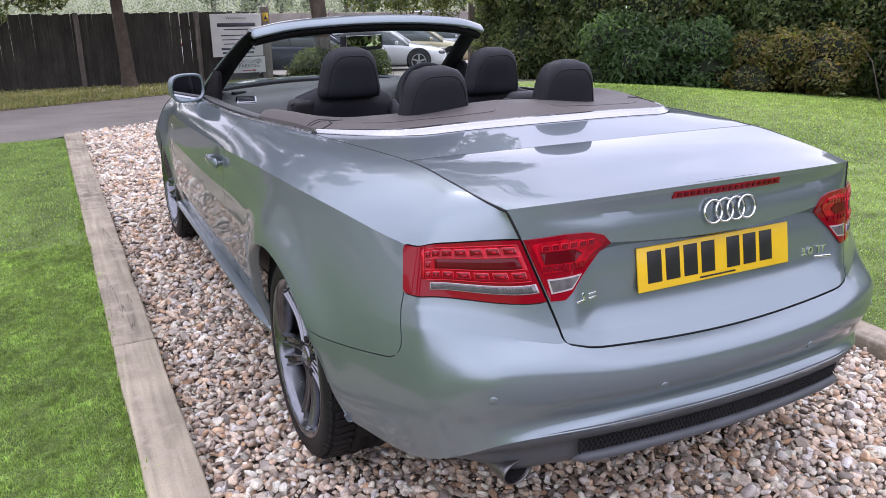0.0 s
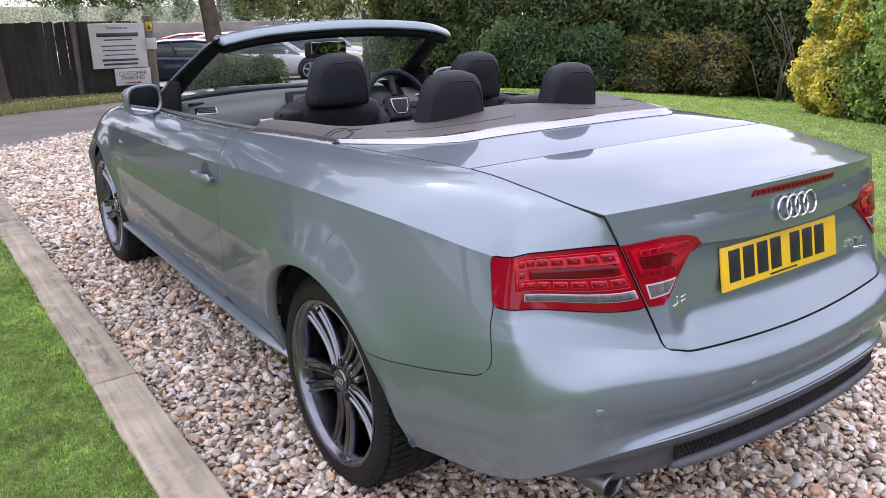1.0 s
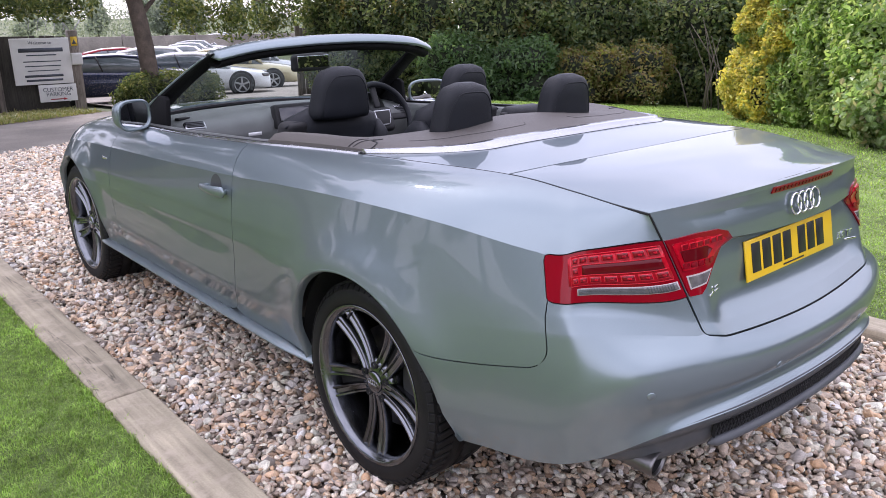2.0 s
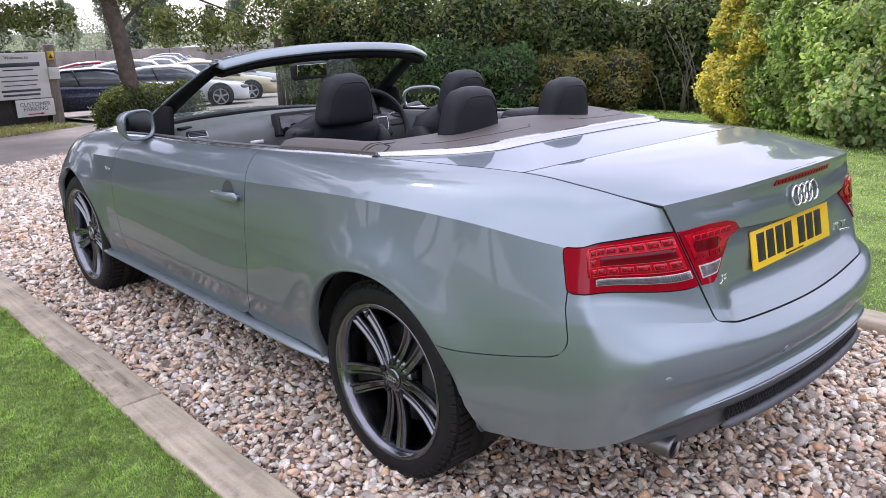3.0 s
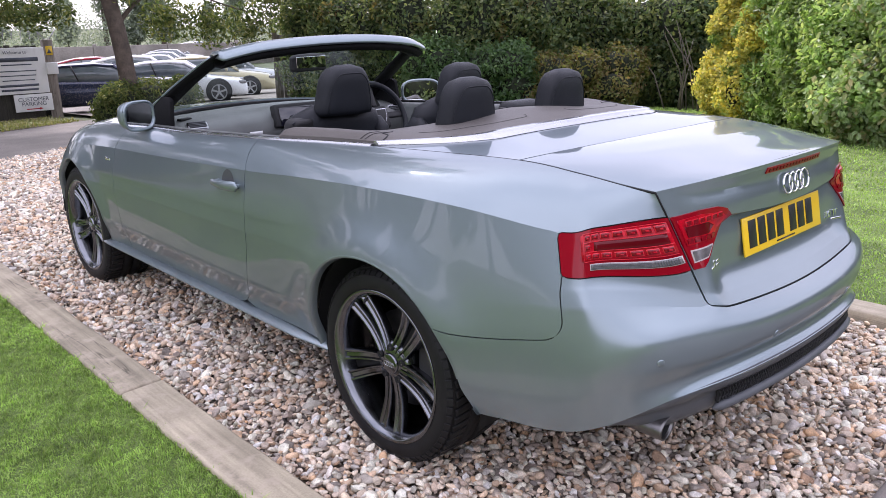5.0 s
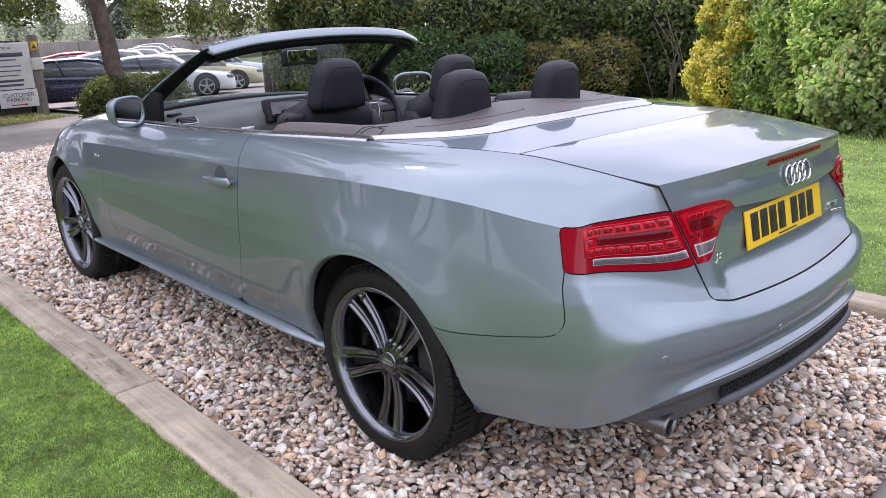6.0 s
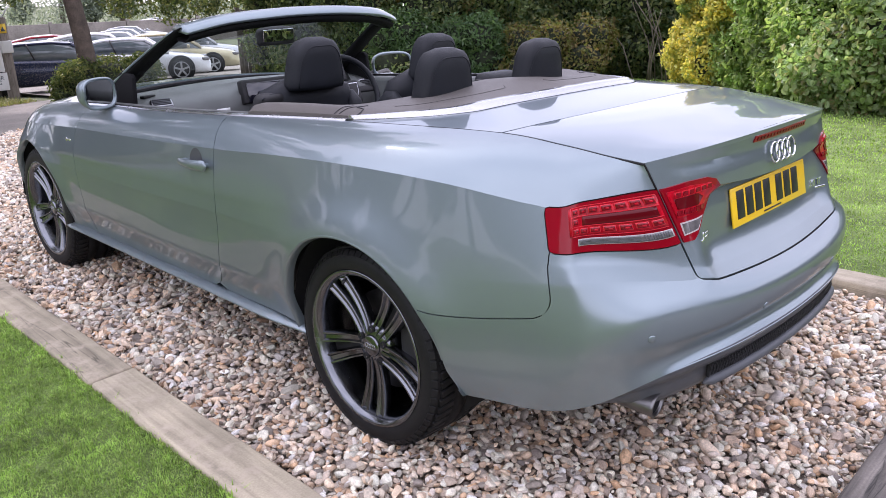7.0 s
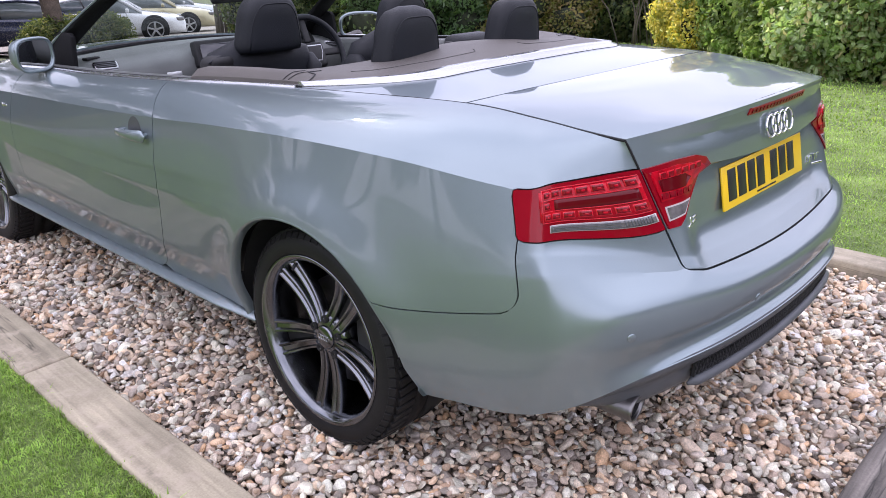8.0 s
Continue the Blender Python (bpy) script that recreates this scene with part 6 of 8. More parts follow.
# ---- leaves, trees, hedges ----
def leaf_mesh(name, points, normals, size, rng, fold=0.25, aspect=0.55, jitter=0.9, size_spread=0.35, fine=True):
    """Many pointed leaves, each folded along its rib: points and the directions they roughly face."""
    n = len(points)
    nrm = normals + rng.normal(0, jitter, (n, 3))
    nrm /= np.linalg.norm(nrm, axis=1)[:, None] + 1e-9
    t = rng.normal(0, 1, (n, 3))
    t[:, 2] -= 0.5
    t -= nrm * (t * nrm).sum(1)[:, None]
    t /= np.linalg.norm(t, axis=1)[:, None] + 1e-9
    b = np.cross(nrm, t)
    s = size * (1 + rng.uniform(-size_spread, size_spread, n))[:, None]
    base, tip = points - t * s * 0.5, points + t * s * 0.5
    w = s * aspect * 0.5
    up = nrm * s * fold * 0.35
    if fine:                                                            # oval blade of two quads, tip bent down
        tip = tip - nrm * s * 0.10
        l1, r1 = points - t * s * 0.20 - b * w * 0.92 + up, points - t * s * 0.20 + b * w * 0.92 + up
        l2, r2 = points + t * s * 0.16 - b * w * 0.80 + up * 0.8, points + t * s * 0.16 + b * w * 0.80 + up * 0.8
        verts = np.stack([base, l1, l2, tip, r2, r1], 1).reshape(-1, 3)
        i = np.arange(n)[:, None] * 6
        faces = np.concatenate([i + (0, 1, 2, 3), i + (0, 3, 4, 5)], 1).reshape(-1, 4)
        return mesh_fast(name, verts, faces)
    l, r = points - t * s * 0.06 - b * w + up, points - t * s * 0.06 + b * w + up
    verts = np.stack([base, l, tip, r], 1).reshape(-1, 3)
    i = np.arange(n)[:, None] * 4
    faces = np.concatenate([i + (0, 1, 2), i + (0, 2, 3)], 1).reshape(-1, 3)
    return mesh_fast(name, verts, faces)


def blob_points(rng, centres, radii, n, shell=0.35):
    """Points near the surfaces of overlapping blobs, and the outward directions."""
    centres, radii = np.array(centres, float), np.array(radii, float)
    if radii.ndim == 1:
        radii = np.repeat(radii[:, None], 3, 1)
    area = (radii.prod(1)) ** (2 / 3)
    pick = rng.choice(len(centres), n, p=area / area.sum())
    d = rng.normal(0, 1, (n, 3))
    d /= np.linalg.norm(d, axis=1)[:, None]
    k = 1 - shell * rng.random(n) ** 1.6
    p = centres[pick] + d * radii[pick] * k[:, None]
    keep = np.ones(n, bool)
    for c, r in zip(centres, radii):
        keep &= (((p - c) / r) ** 2).sum(1) > (1 - shell) ** 2 * 0.8
    return p[keep], d[keep]


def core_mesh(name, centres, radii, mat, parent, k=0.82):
    """Dark heart of a bush, coloured as shade, so that one cannot see through."""
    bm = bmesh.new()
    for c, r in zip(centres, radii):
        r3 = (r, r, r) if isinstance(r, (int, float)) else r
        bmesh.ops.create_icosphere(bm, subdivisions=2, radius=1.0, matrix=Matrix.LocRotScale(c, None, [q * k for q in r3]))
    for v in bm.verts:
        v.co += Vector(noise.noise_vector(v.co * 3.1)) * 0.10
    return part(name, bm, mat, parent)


LEAF_HEDGE = leaf_material("hedge_leaf", [(0.030, 0.058, 0.022), (0.07, 0.11, 0.038), (0.14, 0.18, 0.065), (0.040, 0.070, 0.026), (0.20, 0.215, 0.085), (0.065, 0.10, 0.042)])
LEAF_LAUREL = leaf_material("laurel_leaf", [(0.04, 0.085, 0.034), (0.075, 0.13, 0.052), (0.055, 0.105, 0.04), (0.10, 0.155, 0.065)], rough=0.32)
LEAF_BROWN = leaf_material("autumn_leaf", [(0.13, 0.14, 0.035), (0.17, 0.13, 0.05), (0.10, 0.13, 0.03), (0.14, 0.09, 0.04), (0.12, 0.16, 0.035)])
LEAF_SHRUB = leaf_material("shrub_leaf", [(0.12, 0.20, 0.045), (0.18, 0.28, 0.07), (0.26, 0.36, 0.11), (0.075, 0.14, 0.03), (0.36, 0.42, 0.17), (0.16, 0.25, 0.07)], rough=0.4, vary=0.45, scale=2.6)
LEAF_BIG = leaf_material("broad_leaf", [(0.16, 0.25, 0.08), (0.24, 0.34, 0.13), (0.33, 0.40, 0.20), (0.12, 0.20, 0.065), (0.38, 0.33, 0.18)], rough=0.38, vary=0.45, scale=2.6)
LEAF_GOLD = leaf_material("golden_leaf", [(0.62, 0.50, 0.07), (0.40, 0.40, 0.09), (0.72, 0.60, 0.14), (0.22, 0.29, 0.07), (0.52, 0.46, 0.12), (0.30, 0.34, 0.08)])
LEAF_TREE = leaf_material("tree_leaf", [(0.029, 0.048, 0.014), (0.052, 0.082, 0.023), (0.112, 0.14, 0.041), (0.03, 0.051, 0.016), (0.192, 0.195, 0.068), (0.068, 0.098, 0.031)], through_light=0.45)
# distance haze is mixed into these pale grey-greens
LEAF_HAZED = leaf_material("hazed_far_leaf", [(0.15, 0.185, 0.15), (0.20, 0.23, 0.185), (0.12, 0.155, 0.13)])
# near-black green: the shade inside the foliage put into colour
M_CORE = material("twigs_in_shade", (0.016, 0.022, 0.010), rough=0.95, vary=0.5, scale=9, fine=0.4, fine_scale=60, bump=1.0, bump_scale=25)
M_BARK = material("grey_brown_bark", (0.085, 0.065, 0.05), rough=0.92, vary=0.35, scale=7, fine=0.35, fine_scale=70, bump=1.0, bump_scale=40)
M_TWIG = material("pale_twig", (0.11, 0.092, 0.07), rough=0.9, vary=0.3)


def scrub(seed, centres, radii, per=14, lo=0.25, hi=0.55):
    """Many small ragged clumps over large blobs."""
    rng = np.random.default_rng(seed + 2000)
    cs, rs = [], []
    for c, r in zip(centres, radii):
        for k in range(per):
            d = rng.normal(0, 1, 3)
            d[2] = d[2] * 0.9 + 0.15
            d /= np.linalg.norm(d)
            cs.append(tuple(np.array(c) + d * np.array(r) * rng.uniform(0.66, 0.98)))
            q = float(np.mean(r)) * rng.uniform(lo, hi)
            rs.append((q * rng.uniform(0.8, 1.3), q * rng.uniform(0.8, 1.3), q * rng.uniform(0.6, 1.0)))
    return cs, rs


def bush(name, label, category, seed, centres, radii, leaves, size, mat, aspect=0.55, jitter=0.8, extra=None, core=True, group="", ragged=14, leaf_fine=True):
    """A bush: heart and leaves. extra: more kinds of leaf as (material, share, part of the blobs)."""
    rng = np.random.default_rng(seed)
    c0 = np.mean(np.array(centres), 0)
    ob = thing(name, label, category, (float(c0[0]), float(c0[1]), land(c0[0], c0[1])), group=group)
    off = np.array(ob.matrix_basis.translation)
    cs = [tuple(np.array(c) - off) for c in centres]
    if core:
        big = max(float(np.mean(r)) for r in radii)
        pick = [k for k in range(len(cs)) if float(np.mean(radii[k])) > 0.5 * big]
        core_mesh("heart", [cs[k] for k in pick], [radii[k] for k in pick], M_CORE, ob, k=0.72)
    if ragged:
        cs2, rs2 = scrub(seed, cs, radii, ragged)
    else:
        cs2, rs2 = cs, radii
    p, d = blob_points(rng, cs2, rs2, leaves, shell=0.55)
    if ragged:
        p2, d2 = blob_points(rng, cs, radii, leaves * 2 // 3, shell=0.22)
        p, d = np.vstack([p, p2]), np.vstack([d, d2])
    p = p + rng.normal(0, size * 0.5, p.shape)
    d[:, 2] += 0.5
    part_me("foliage", leaf_mesh("foliage", p, d, size, rng, aspect=aspect, jitter=jitter, fine=leaf_fine), mat, ob)
    for m2, n2, sel in extra or ():
        c3, r3 = scrub(seed + 7, [cs[k] for k in sel], [radii[k] for k in sel], 5, 0.2, 0.4)
        p, d = blob_points(rng, c3, [tuple(np.array(q) * 1.06) for q in r3], n2, shell=0.5)
        d[:, 2] += 0.5
        part_me("foliage", leaf_mesh("foliage", p, d, size, rng, aspect=aspect, jitter=jitter), m2, ob)
    return ob


def tapered(points, r0, r1, seg=10, seed=0):
    pts = spline(points, 6)
    n = len(pts)
    bm = bm_tube([tuple(p) for p in pts], [r0 + (r1 - r0) * (i / (n - 1)) ** 0.8 for i in range(n)], seg)
    for v in bm.verts:
        v.co += Vector(noise.noise_vector(v.co * 4 + Vector((seed, 0, 0)))) * (0.06 * r0)
    return bm


def tree(label, at, trunk, r0, limbs, blobs, radii, leaves, size, seed, mat=LEAF_TREE, aspect=0.5, category="tree"):
    """trunk and limbs: lists of points from the base; blobs: where the leaves are."""
    rng = np.random.default_rng(seed)
    ob = thing("tree", label, category, (at[0], at[1], land(at[0], at[1])))
    bm = tapered(trunk, r0, r0 * 0.55, 14, seed)
    for v in bm.verts:
        if v.co.z < 0.35:
            k = 1 + 0.5 * (1 - v.co.z / 0.35) ** 2
            v.co.x, v.co.y = v.co.x * k, v.co.y * k
    tr = part("trunk", bm, M_BARK, ob, "grey-brown bark")
    for a, b in limbs:
        part("limb", tapered(a, b, b * 0.25, 8, seed), M_BARK, tr)
    p, d = blob_points(rng, blobs, radii, leaves, shell=0.8)
    part_me("crown", leaf_mesh("crown", p, d, size, rng, aspect=aspect, jitter=1.2, fine=size < 0.2), mat, ob)
    return ob


def shade_crown(ob, blobs, radii, leaves, seed, size=0.30, limbs=()):
    """Upper crown out of view, with its limbs, added to screen sun and sky."""
    rng = np.random.default_rng(seed)
    cs, rs = scrub(seed, blobs, [(r, r, r * 0.8) for r in radii], 7, 0.35, 0.6)
    p, d = blob_points(rng, cs, rs, leaves, shell=0.9)
    part_me("crown", leaf_mesh("crown", p, d, size, rng, aspect=0.5, jitter=1.2, fine=False), LEAF_TREE, ob)
    for b in blobs:
        part("limb", tapered([limbs, tuple(0.5 * (np.array(limbs) + np.array(b)) + (0, 0, 0.4)), tuple(b)], 0.07, 0.02, 6, seed), M_BARK, ob)


def hedge_run(seed, a, b, height, thick, n, small=0):
    """Blobs along a line from a to b."""
    rng = np.random.default_rng(seed)
    cs, rs = [], []
    for k in range(n):
        t = (k + 0.5) / n
        x, y = a[0] + (b[0] - a[0]) * t, a[1] + (b[1] - a[1]) * t
        g = land(x, y)
        for z, w in ((0.30, 1.0), (0.72, 0.92)):
            cs.append((x + rng.normal(0, 0.10), y + rng.normal(0, 0.10), g + height * z + rng.normal(0, 0.06)))
            rs.append((thick * w * rng.uniform(0.85, 1.15), thick * w * rng.uniform(0.85, 1.15), height * 0.36 * rng.uniform(0.9, 1.12)))
        for q in range(small):                                          # tufts that break the outline
            ang = rng.uniform(0, 2 * math.pi)
            cs.append((x + 0.8 * thick * math.cos(ang), y + 0.8 * thick * math.sin(ang), g + height * rng.uniform(0.15, 0.98)))
            r = thick * rng.uniform(0.22, 0.42)
            rs.append((r, r, r * 0.9))
    return cs, rs


# tall clipped hedge along the far side of the lawn
for seed, a, b, h, n, leaves in ((11, (8.4, 14.6), (9.2, 10.9), 2.45, 6, 26000), (12, (9.3, 10.6), (11.7, 7.9), 2.33, 6, 28000), (13, (11.9, 7.7), (13.6, 4.4), 2.22, 6, 30000)):
    cs, rs = hedge_run(seed, a, b, h, 0.75, n)
    bush("hedge", "tall dark green mixed hedge behind the lawn", "hedge", seed, cs, rs, leaves, 0.098, LEAF_HEDGE, extra=[(LEAF_BROWN, leaves // 14, list(range(1, len(cs), 2)))], group="hedge along the lawn")
# the same hedge goes on round the back of the lawn
for seed, a, b, h, n in ((14, (13.9, 4.0), (13.2, -5.0), 3.2, 9), (15, (13.0, -5.6), (5.0, -13.5), 3.4, 12), (16, (4.2, -14.0), (-9.0, -13.5), 3.2, 12)):
    cs, rs = hedge_run(seed, a, b, h, 1.0, n)
    bush("hedge", "tall mixed hedge round the back of the lawn", "hedge", seed, cs, rs, 15000, 0.14, LEAF_HEDGE, group="hedge along the lawn", ragged=6, leaf_fine=False)
# lower bushes in front of it
cs, rs = hedge_run(21, (8.35, 10.6), (9.75, 8.55), 1.25, 0.55, 4)
bush("laurel_bush", "low laurel bush with glossy leaves before the hedge", "bush", 21, cs, rs, 7000, 0.10, LEAF_LAUREL, aspect=0.42)
cs, rs = hedge_run(22, (9.9, 8.3), (10.9, 7.0), 1.05, 0.5, 3)
bush("low_shrub", "small yellow-green and russet shrub before the hedge", "shrub", 22, cs, rs, 5200, 0.07, LEAF_BROWN)
# bare stems in the gap of the hedge
bare = thing("bare_shrub", "thin bare pale stems standing in the hedge's gap", "shrub", (11.3, 5.9, land(11.3, 5.9)))
rng = np.random.default_rng(5)
for k in range(13):
    x, y = rng.normal(0, 0.18), rng.normal(0, 0.25)
    tx, ty, tz = x + rng.normal(0, 0.35), y + rng.normal(0, 0.45), rng.uniform(0.7, 1.7)
    part("stem", bm_tube([(x, y, -0.05), (x * 1.1 + 0.3 * (tx - x), y + 0.3 * (ty - y), tz * 0.5), (tx, ty, tz)], [0.014, 0.011, 0.005], 5), M_TWIG, bare)

# great sunlit shrubbery on the right of the lawn
cs = [(8.95, 4.0, 0.40), (8.95, 3.9, 1.2), (8.6, 3.5, 0.35), (8.55, 3.3, 1.15), (8.95, 3.7, 2.0)]
rs = [(0.36, 0.36, 0.5), (0.30, 0.30, 0.46), (0.34, 0.34, 0.46), (0.30, 0.30, 0.45), (0.30, 0.30, 0.42)]
bush("golden_shrub", "upright golden variegated shrub at the lawn's corner", "shrub", 31, cs, rs, 22000, 0.062, LEAF_GOLD, extra=[(LEAF_SHRUB, 14000, [0, 1, 2, 3, 4])])
cs = [(8.7, 2.9, 0.45), (8.4, 2.4, 1.2), (8.0, 2.0, 0.45), (7.6, 1.7, 0.9), (8.5, 2.2, 1.8), (8.9, 3.1, 1.7), (9.2, 2.9, 2.3)]
rs = [(0.65, 0.6, 0.65), (0.65, 0.6, 0.6), (0.65, 0.6, 0.6), (0.55, 0.55, 0.6), (0.6, 0.6, 0.5), (0.55, 0.5, 0.5), (0.5, 0.5, 0.5)]
bush("green_shrub", "bright green leafy shrub in full light", "shrub", 32, cs, rs, 46000, 0.074, LEAF_SHRUB, extra=[(LEAF_GOLD, 2200, [5, 6])])
cs = [(7.1, 1.1, 0.4), (7.0, 0.7, 0.95), (7.5, 0.9, 1.35), (6.9, -0.1, 0.4), (6.9, -0.3, 1.0), (7.3, -0.4, 1.5), (7.0, -1.3, 0.6), (7.3, -1.4, 1.3), (8.2, 1.0, 1.9), (8.2, -0.4, 2.0)]
rs = [(0.62, 0.62, 0.55), (0.6, 0.6, 0.5), (0.6, 0.6, 0.55), (0.62, 0.62, 0.5), (0.6, 0.6, 0.5), (0.65, 0.65, 0.5), (0.7, 0.7, 0.7), (0.7, 0.7, 0.6), (0.7, 0.7, 0.5), (0.7, 0.7, 0.5)]
bush("broadleaf_shrub", "broad-leaved shrub with pale green leaves beside the lawn", "shrub", 33, cs, rs, 56000, 0.072, LEAF_BIG, aspect=0.72, extra=[(LEAF_SHRUB, 2500, [0, 1, 2, 8])])

# ---- trees by the lane ----
lean = tree("leaning tree by the lane, leafy lower branches", (3.68, 13.3),
     [(0, 0, -0.1), (-0.02, 0, 0.6), (-0.08, 0, 1.4), (-0.22, 0.05, 2.4), (-0.6, 0.1, 3.6), (-0.6, 0.1, 5.0), (-0.4, 0.1, 7.0)], 0.185,
     [([(-0.12, 0.02, 1.75), (0.5, 0.1, 2.3), (1.5, 0.2, 2.6)], 0.06), ([(-0.22, 0.05, 2.4), (-1.4, -0.3, 2.75), (-2.4, -0.5, 2.7)], 0.06), ([(-0.38, 0.08, 3.0), (0.2, -0.8, 3.5), (0.6, -1.6, 3.6)], 0.05), ([(1.2, 0.17, 2.5), (2.0, 0.1, 2.2), (2.7, 0.1, 2.0)], 0.03)],
     [(-1.5, -0.2, 2.0), (-2.4, -0.3, 2.05), (1.0, 0.3, 1.85), (1.9, 0.3, 1.75), (2.8, 0.3, 1.7), (0.1, 0.0, 2.5), (-0.9, 0.2, 3.6), (0.8, 0, 3.9), (2.2, 0.2, 3.0), (-2.0, 0, 3.8), (0, -0.5, 5.2), (3.6, 0.6, 2.4), (-1.6, 0.3, 6.2), (1.5, 0.2, 6.4), (0, 0.2, 8.0)],
     [(0.6, 0.5, 0.32), (0.6, 0.5, 0.35), (0.55, 0.5, 0.42), (0.6, 0.5, 0.5), (0.55, 0.5, 0.5), (0.6, 0.6, 0.4), (1.1, 1.0, 0.8), (1.2, 1.0, 0.8), (1.0, 0.9, 0.6), (1.1, 1, 0.8), (1.8, 1.6, 1.3), (0.8, 0.7, 0.6), (1.8, 1.7, 1.3), (1.8, 1.7, 1.3), (1.8, 1.7, 1.4)], 44000, 0.10, 41, aspect=0.42)
slim = tree("slim tree on the verge in front of the fence", (0.22, 16.6),
     [(0, 0, -0.1), (-0.03, 0, 0.8), (-0.08, 0, 1.8), (-0.1, 0, 3.0), (-0.1, 0, 4.4), (0, 0, 6.4)], 0.16,
     [([(-0.08, 0, 1.9), (-0.9, -0.4, 2.2), (-2.0, -0.7, 1.9)], 0.045), ([(-0.1, 0, 2.3), (0.9, -0.3, 2.6), (1.8, -0.5, 2.3)], 0.045), ([(-2.0, -0.7, 1.9), (-2.6, -0.9, 1.6)], 0.02)],
     [(-1.6, -0.7, 1.95), (-2.7, -0.9, 1.75), (-0.6, -0.6, 2.2), (1.2, -0.4, 2.2), (2.2, -0.5, 2.25), (0, 0, 3.4), (-1.6, 0, 3.2), (1.5, 0, 3.3), (0, 0, 4.6), (-3.6, -0.8, 2.2), (-1.5, 0, 5.6), (1.5, 0, 5.8), (0, 0, 7.4)],
     [(0.6, 0.5, 0.3), (0.6, 0.5, 0.45), (0.5, 0.5, 0.3), (0.6, 0.5, 0.3), (0.6, 0.5, 0.3), (1.1, 1.1, 0.8), (1.1, 1, 0.8), (1.1, 1, 0.8), (1.3, 1.3, 0.9), (0.8, 0.7, 0.6), (1.7, 1.6, 1.2), (1.7, 1.6, 1.2), (1.7, 1.6, 1.3)], 38000, 0.10, 42, aspect=0.42)
broad = tree("broad verge tree with drooping branches", (-5.4, 15.6), [(0, 0, -0.1), (0.05, 0, 1.5), (0, 0.1, 3.5), (0.1, 0.1, 6.0)], 0.17,
     [([(0, 0, 1.9), (1.2, -0.3, 2.4), (2.4, -0.5, 2.2)], 0.06), ([(0, 0, 2.3), (-1.2, 0.3, 3.0)], 0.06)],
     [(1.4, -0.3, 2.5), (2.5, -0.5, 2.1), (0, 0, 3.6), (-1.6, 0, 3.6), (1.5, 0, 4.2), (0, 0, 5.6), (1.5, 0.2, 6.4), (-1.5, 0, 6.2), (0, 0, 7.8)],
     [(0.7, 0.6, 0.45), (0.6, 0.5, 0.5), (1.4, 1.3, 0.9), (1.3, 1.2, 1.0), (1.4, 1.3, 1.0), (1.8, 1.6, 1.2), (1.6, 1.5, 1.2), (1.6, 1.5, 1.2), (1.6, 1.5, 1.3)], 24000, 0.11, 44, aspect=0.42)
# unseen crowns set in the sun's path to cut glare on the car
shade_crown(lean, [(-1.8, -1.0, 7.6), (1.6, -0.6, 8.0), (-0.4, 0.4, 9.6), (3.4, 0.5, 7.4), (-3.2, 0.2, 8.8), (1.8, 0.2, 10.6), (-1.6, -0.3, 11.6), (0.6, 0.2, 13.0), (-2.8, 0, 12.8), (-1.0, 0, 14.4), (-2.4, 0.2, 15.4), (0.3, 0, 16.0), (0.2, 0.4, 11.4)], [1.9, 1.9, 2.0, 1.6, 1.7, 1.8, 1.8, 1.6, 1.8, 1.9, 1.7, 1.6, 1.8], 24000, 141, limbs=(-0.4, 0.1, 6.6))
shade_crown(slim, [(-1.8, -0.6, 7.2), (1.6, -0.6, 7.6), (0, 0.4, 9.2), (-2.6, 0.3, 9.6), (1.8, 0.2, 10.4), (-0.6, 0, 12.0), (0.6, 0.2, 14.0)], [1.8, 1.8, 2.0, 1.7, 1.8, 1.8, 1.5], 11000, 142, limbs=(0, 0, 6.0))
shade_crown(broad, [(-2.2, -0.6, 6.8), (2.0, -0.6, 7.2), (0, 0.4, 8.8), (-2.6, 0.3, 9.6), (2.4, 0.2, 9.8), (0.2, 0, 11.6), (0.4, 0.2, 13.4)], [2.0, 2.0, 2.1, 1.8, 1.9, 1.9, 1.6], 11000, 143, limbs=(0.1, 0.1, 5.6))
# low bush at the foot of the leaning tree
bush("low_bush", "feathery green bush round the foot of the tree", "bush", 43, [(3.40, 13.05, 0.02), (4.0, 13.15, 0.02), (4.55, 13.15, 0.0), (3.16, 13.1, -0.12)], [(0.40, 0.4, 0.42), (0.5, 0.45, 0.44), (0.48, 0.4, 0.42), (0.26, 0.3, 0.3)], 7000, 0.08, LEAF_TREE, aspect=0.3, ragged=10)
# tall trees across the west lawn, seen mirrored in the car's flank
for k, (x, y, s) in enumerate(((-8.5, 15.0, 1.1), (-12.0, 10.5, 1.0), (-14.5, 6.0, 0.95), (-15.5, 1.5, 1.1), (-15.5, -3.0, 0.9))):
    tree("tall leafy tree across the lawn", (x, y), [(0, 0, -0.1), (0.1, 0, 1.5 * s), (0, 0.1, 3.5 * s)], 0.20 * s, [([(0, 0, 2 * s), (1.2, 0.3, 3.2 * s)], 0.08), ([(0, 0, 2 * s), (-1.2, -0.5, 3.4 * s)], 0.08)],
         [(0, 0, 3.8 * s), (1.3, 0.4, 3.2 * s), (-1.3, -0.5, 3.3 * s), (0.2, 1.4, 3.0 * s), (0, -1.4, 2.8 * s), (0, 0, 5 * s), (1.0, 1.6, 2.0 * s), (-0.5, -1.8, 2.0 * s)], [1.3 * s, 1.1 * s, 1.2 * s, 1.1 * s, 1.1 * s, 1.1 * s, 0.9 * s, 0.9 * s], 5200, 0.34, 50 + k)


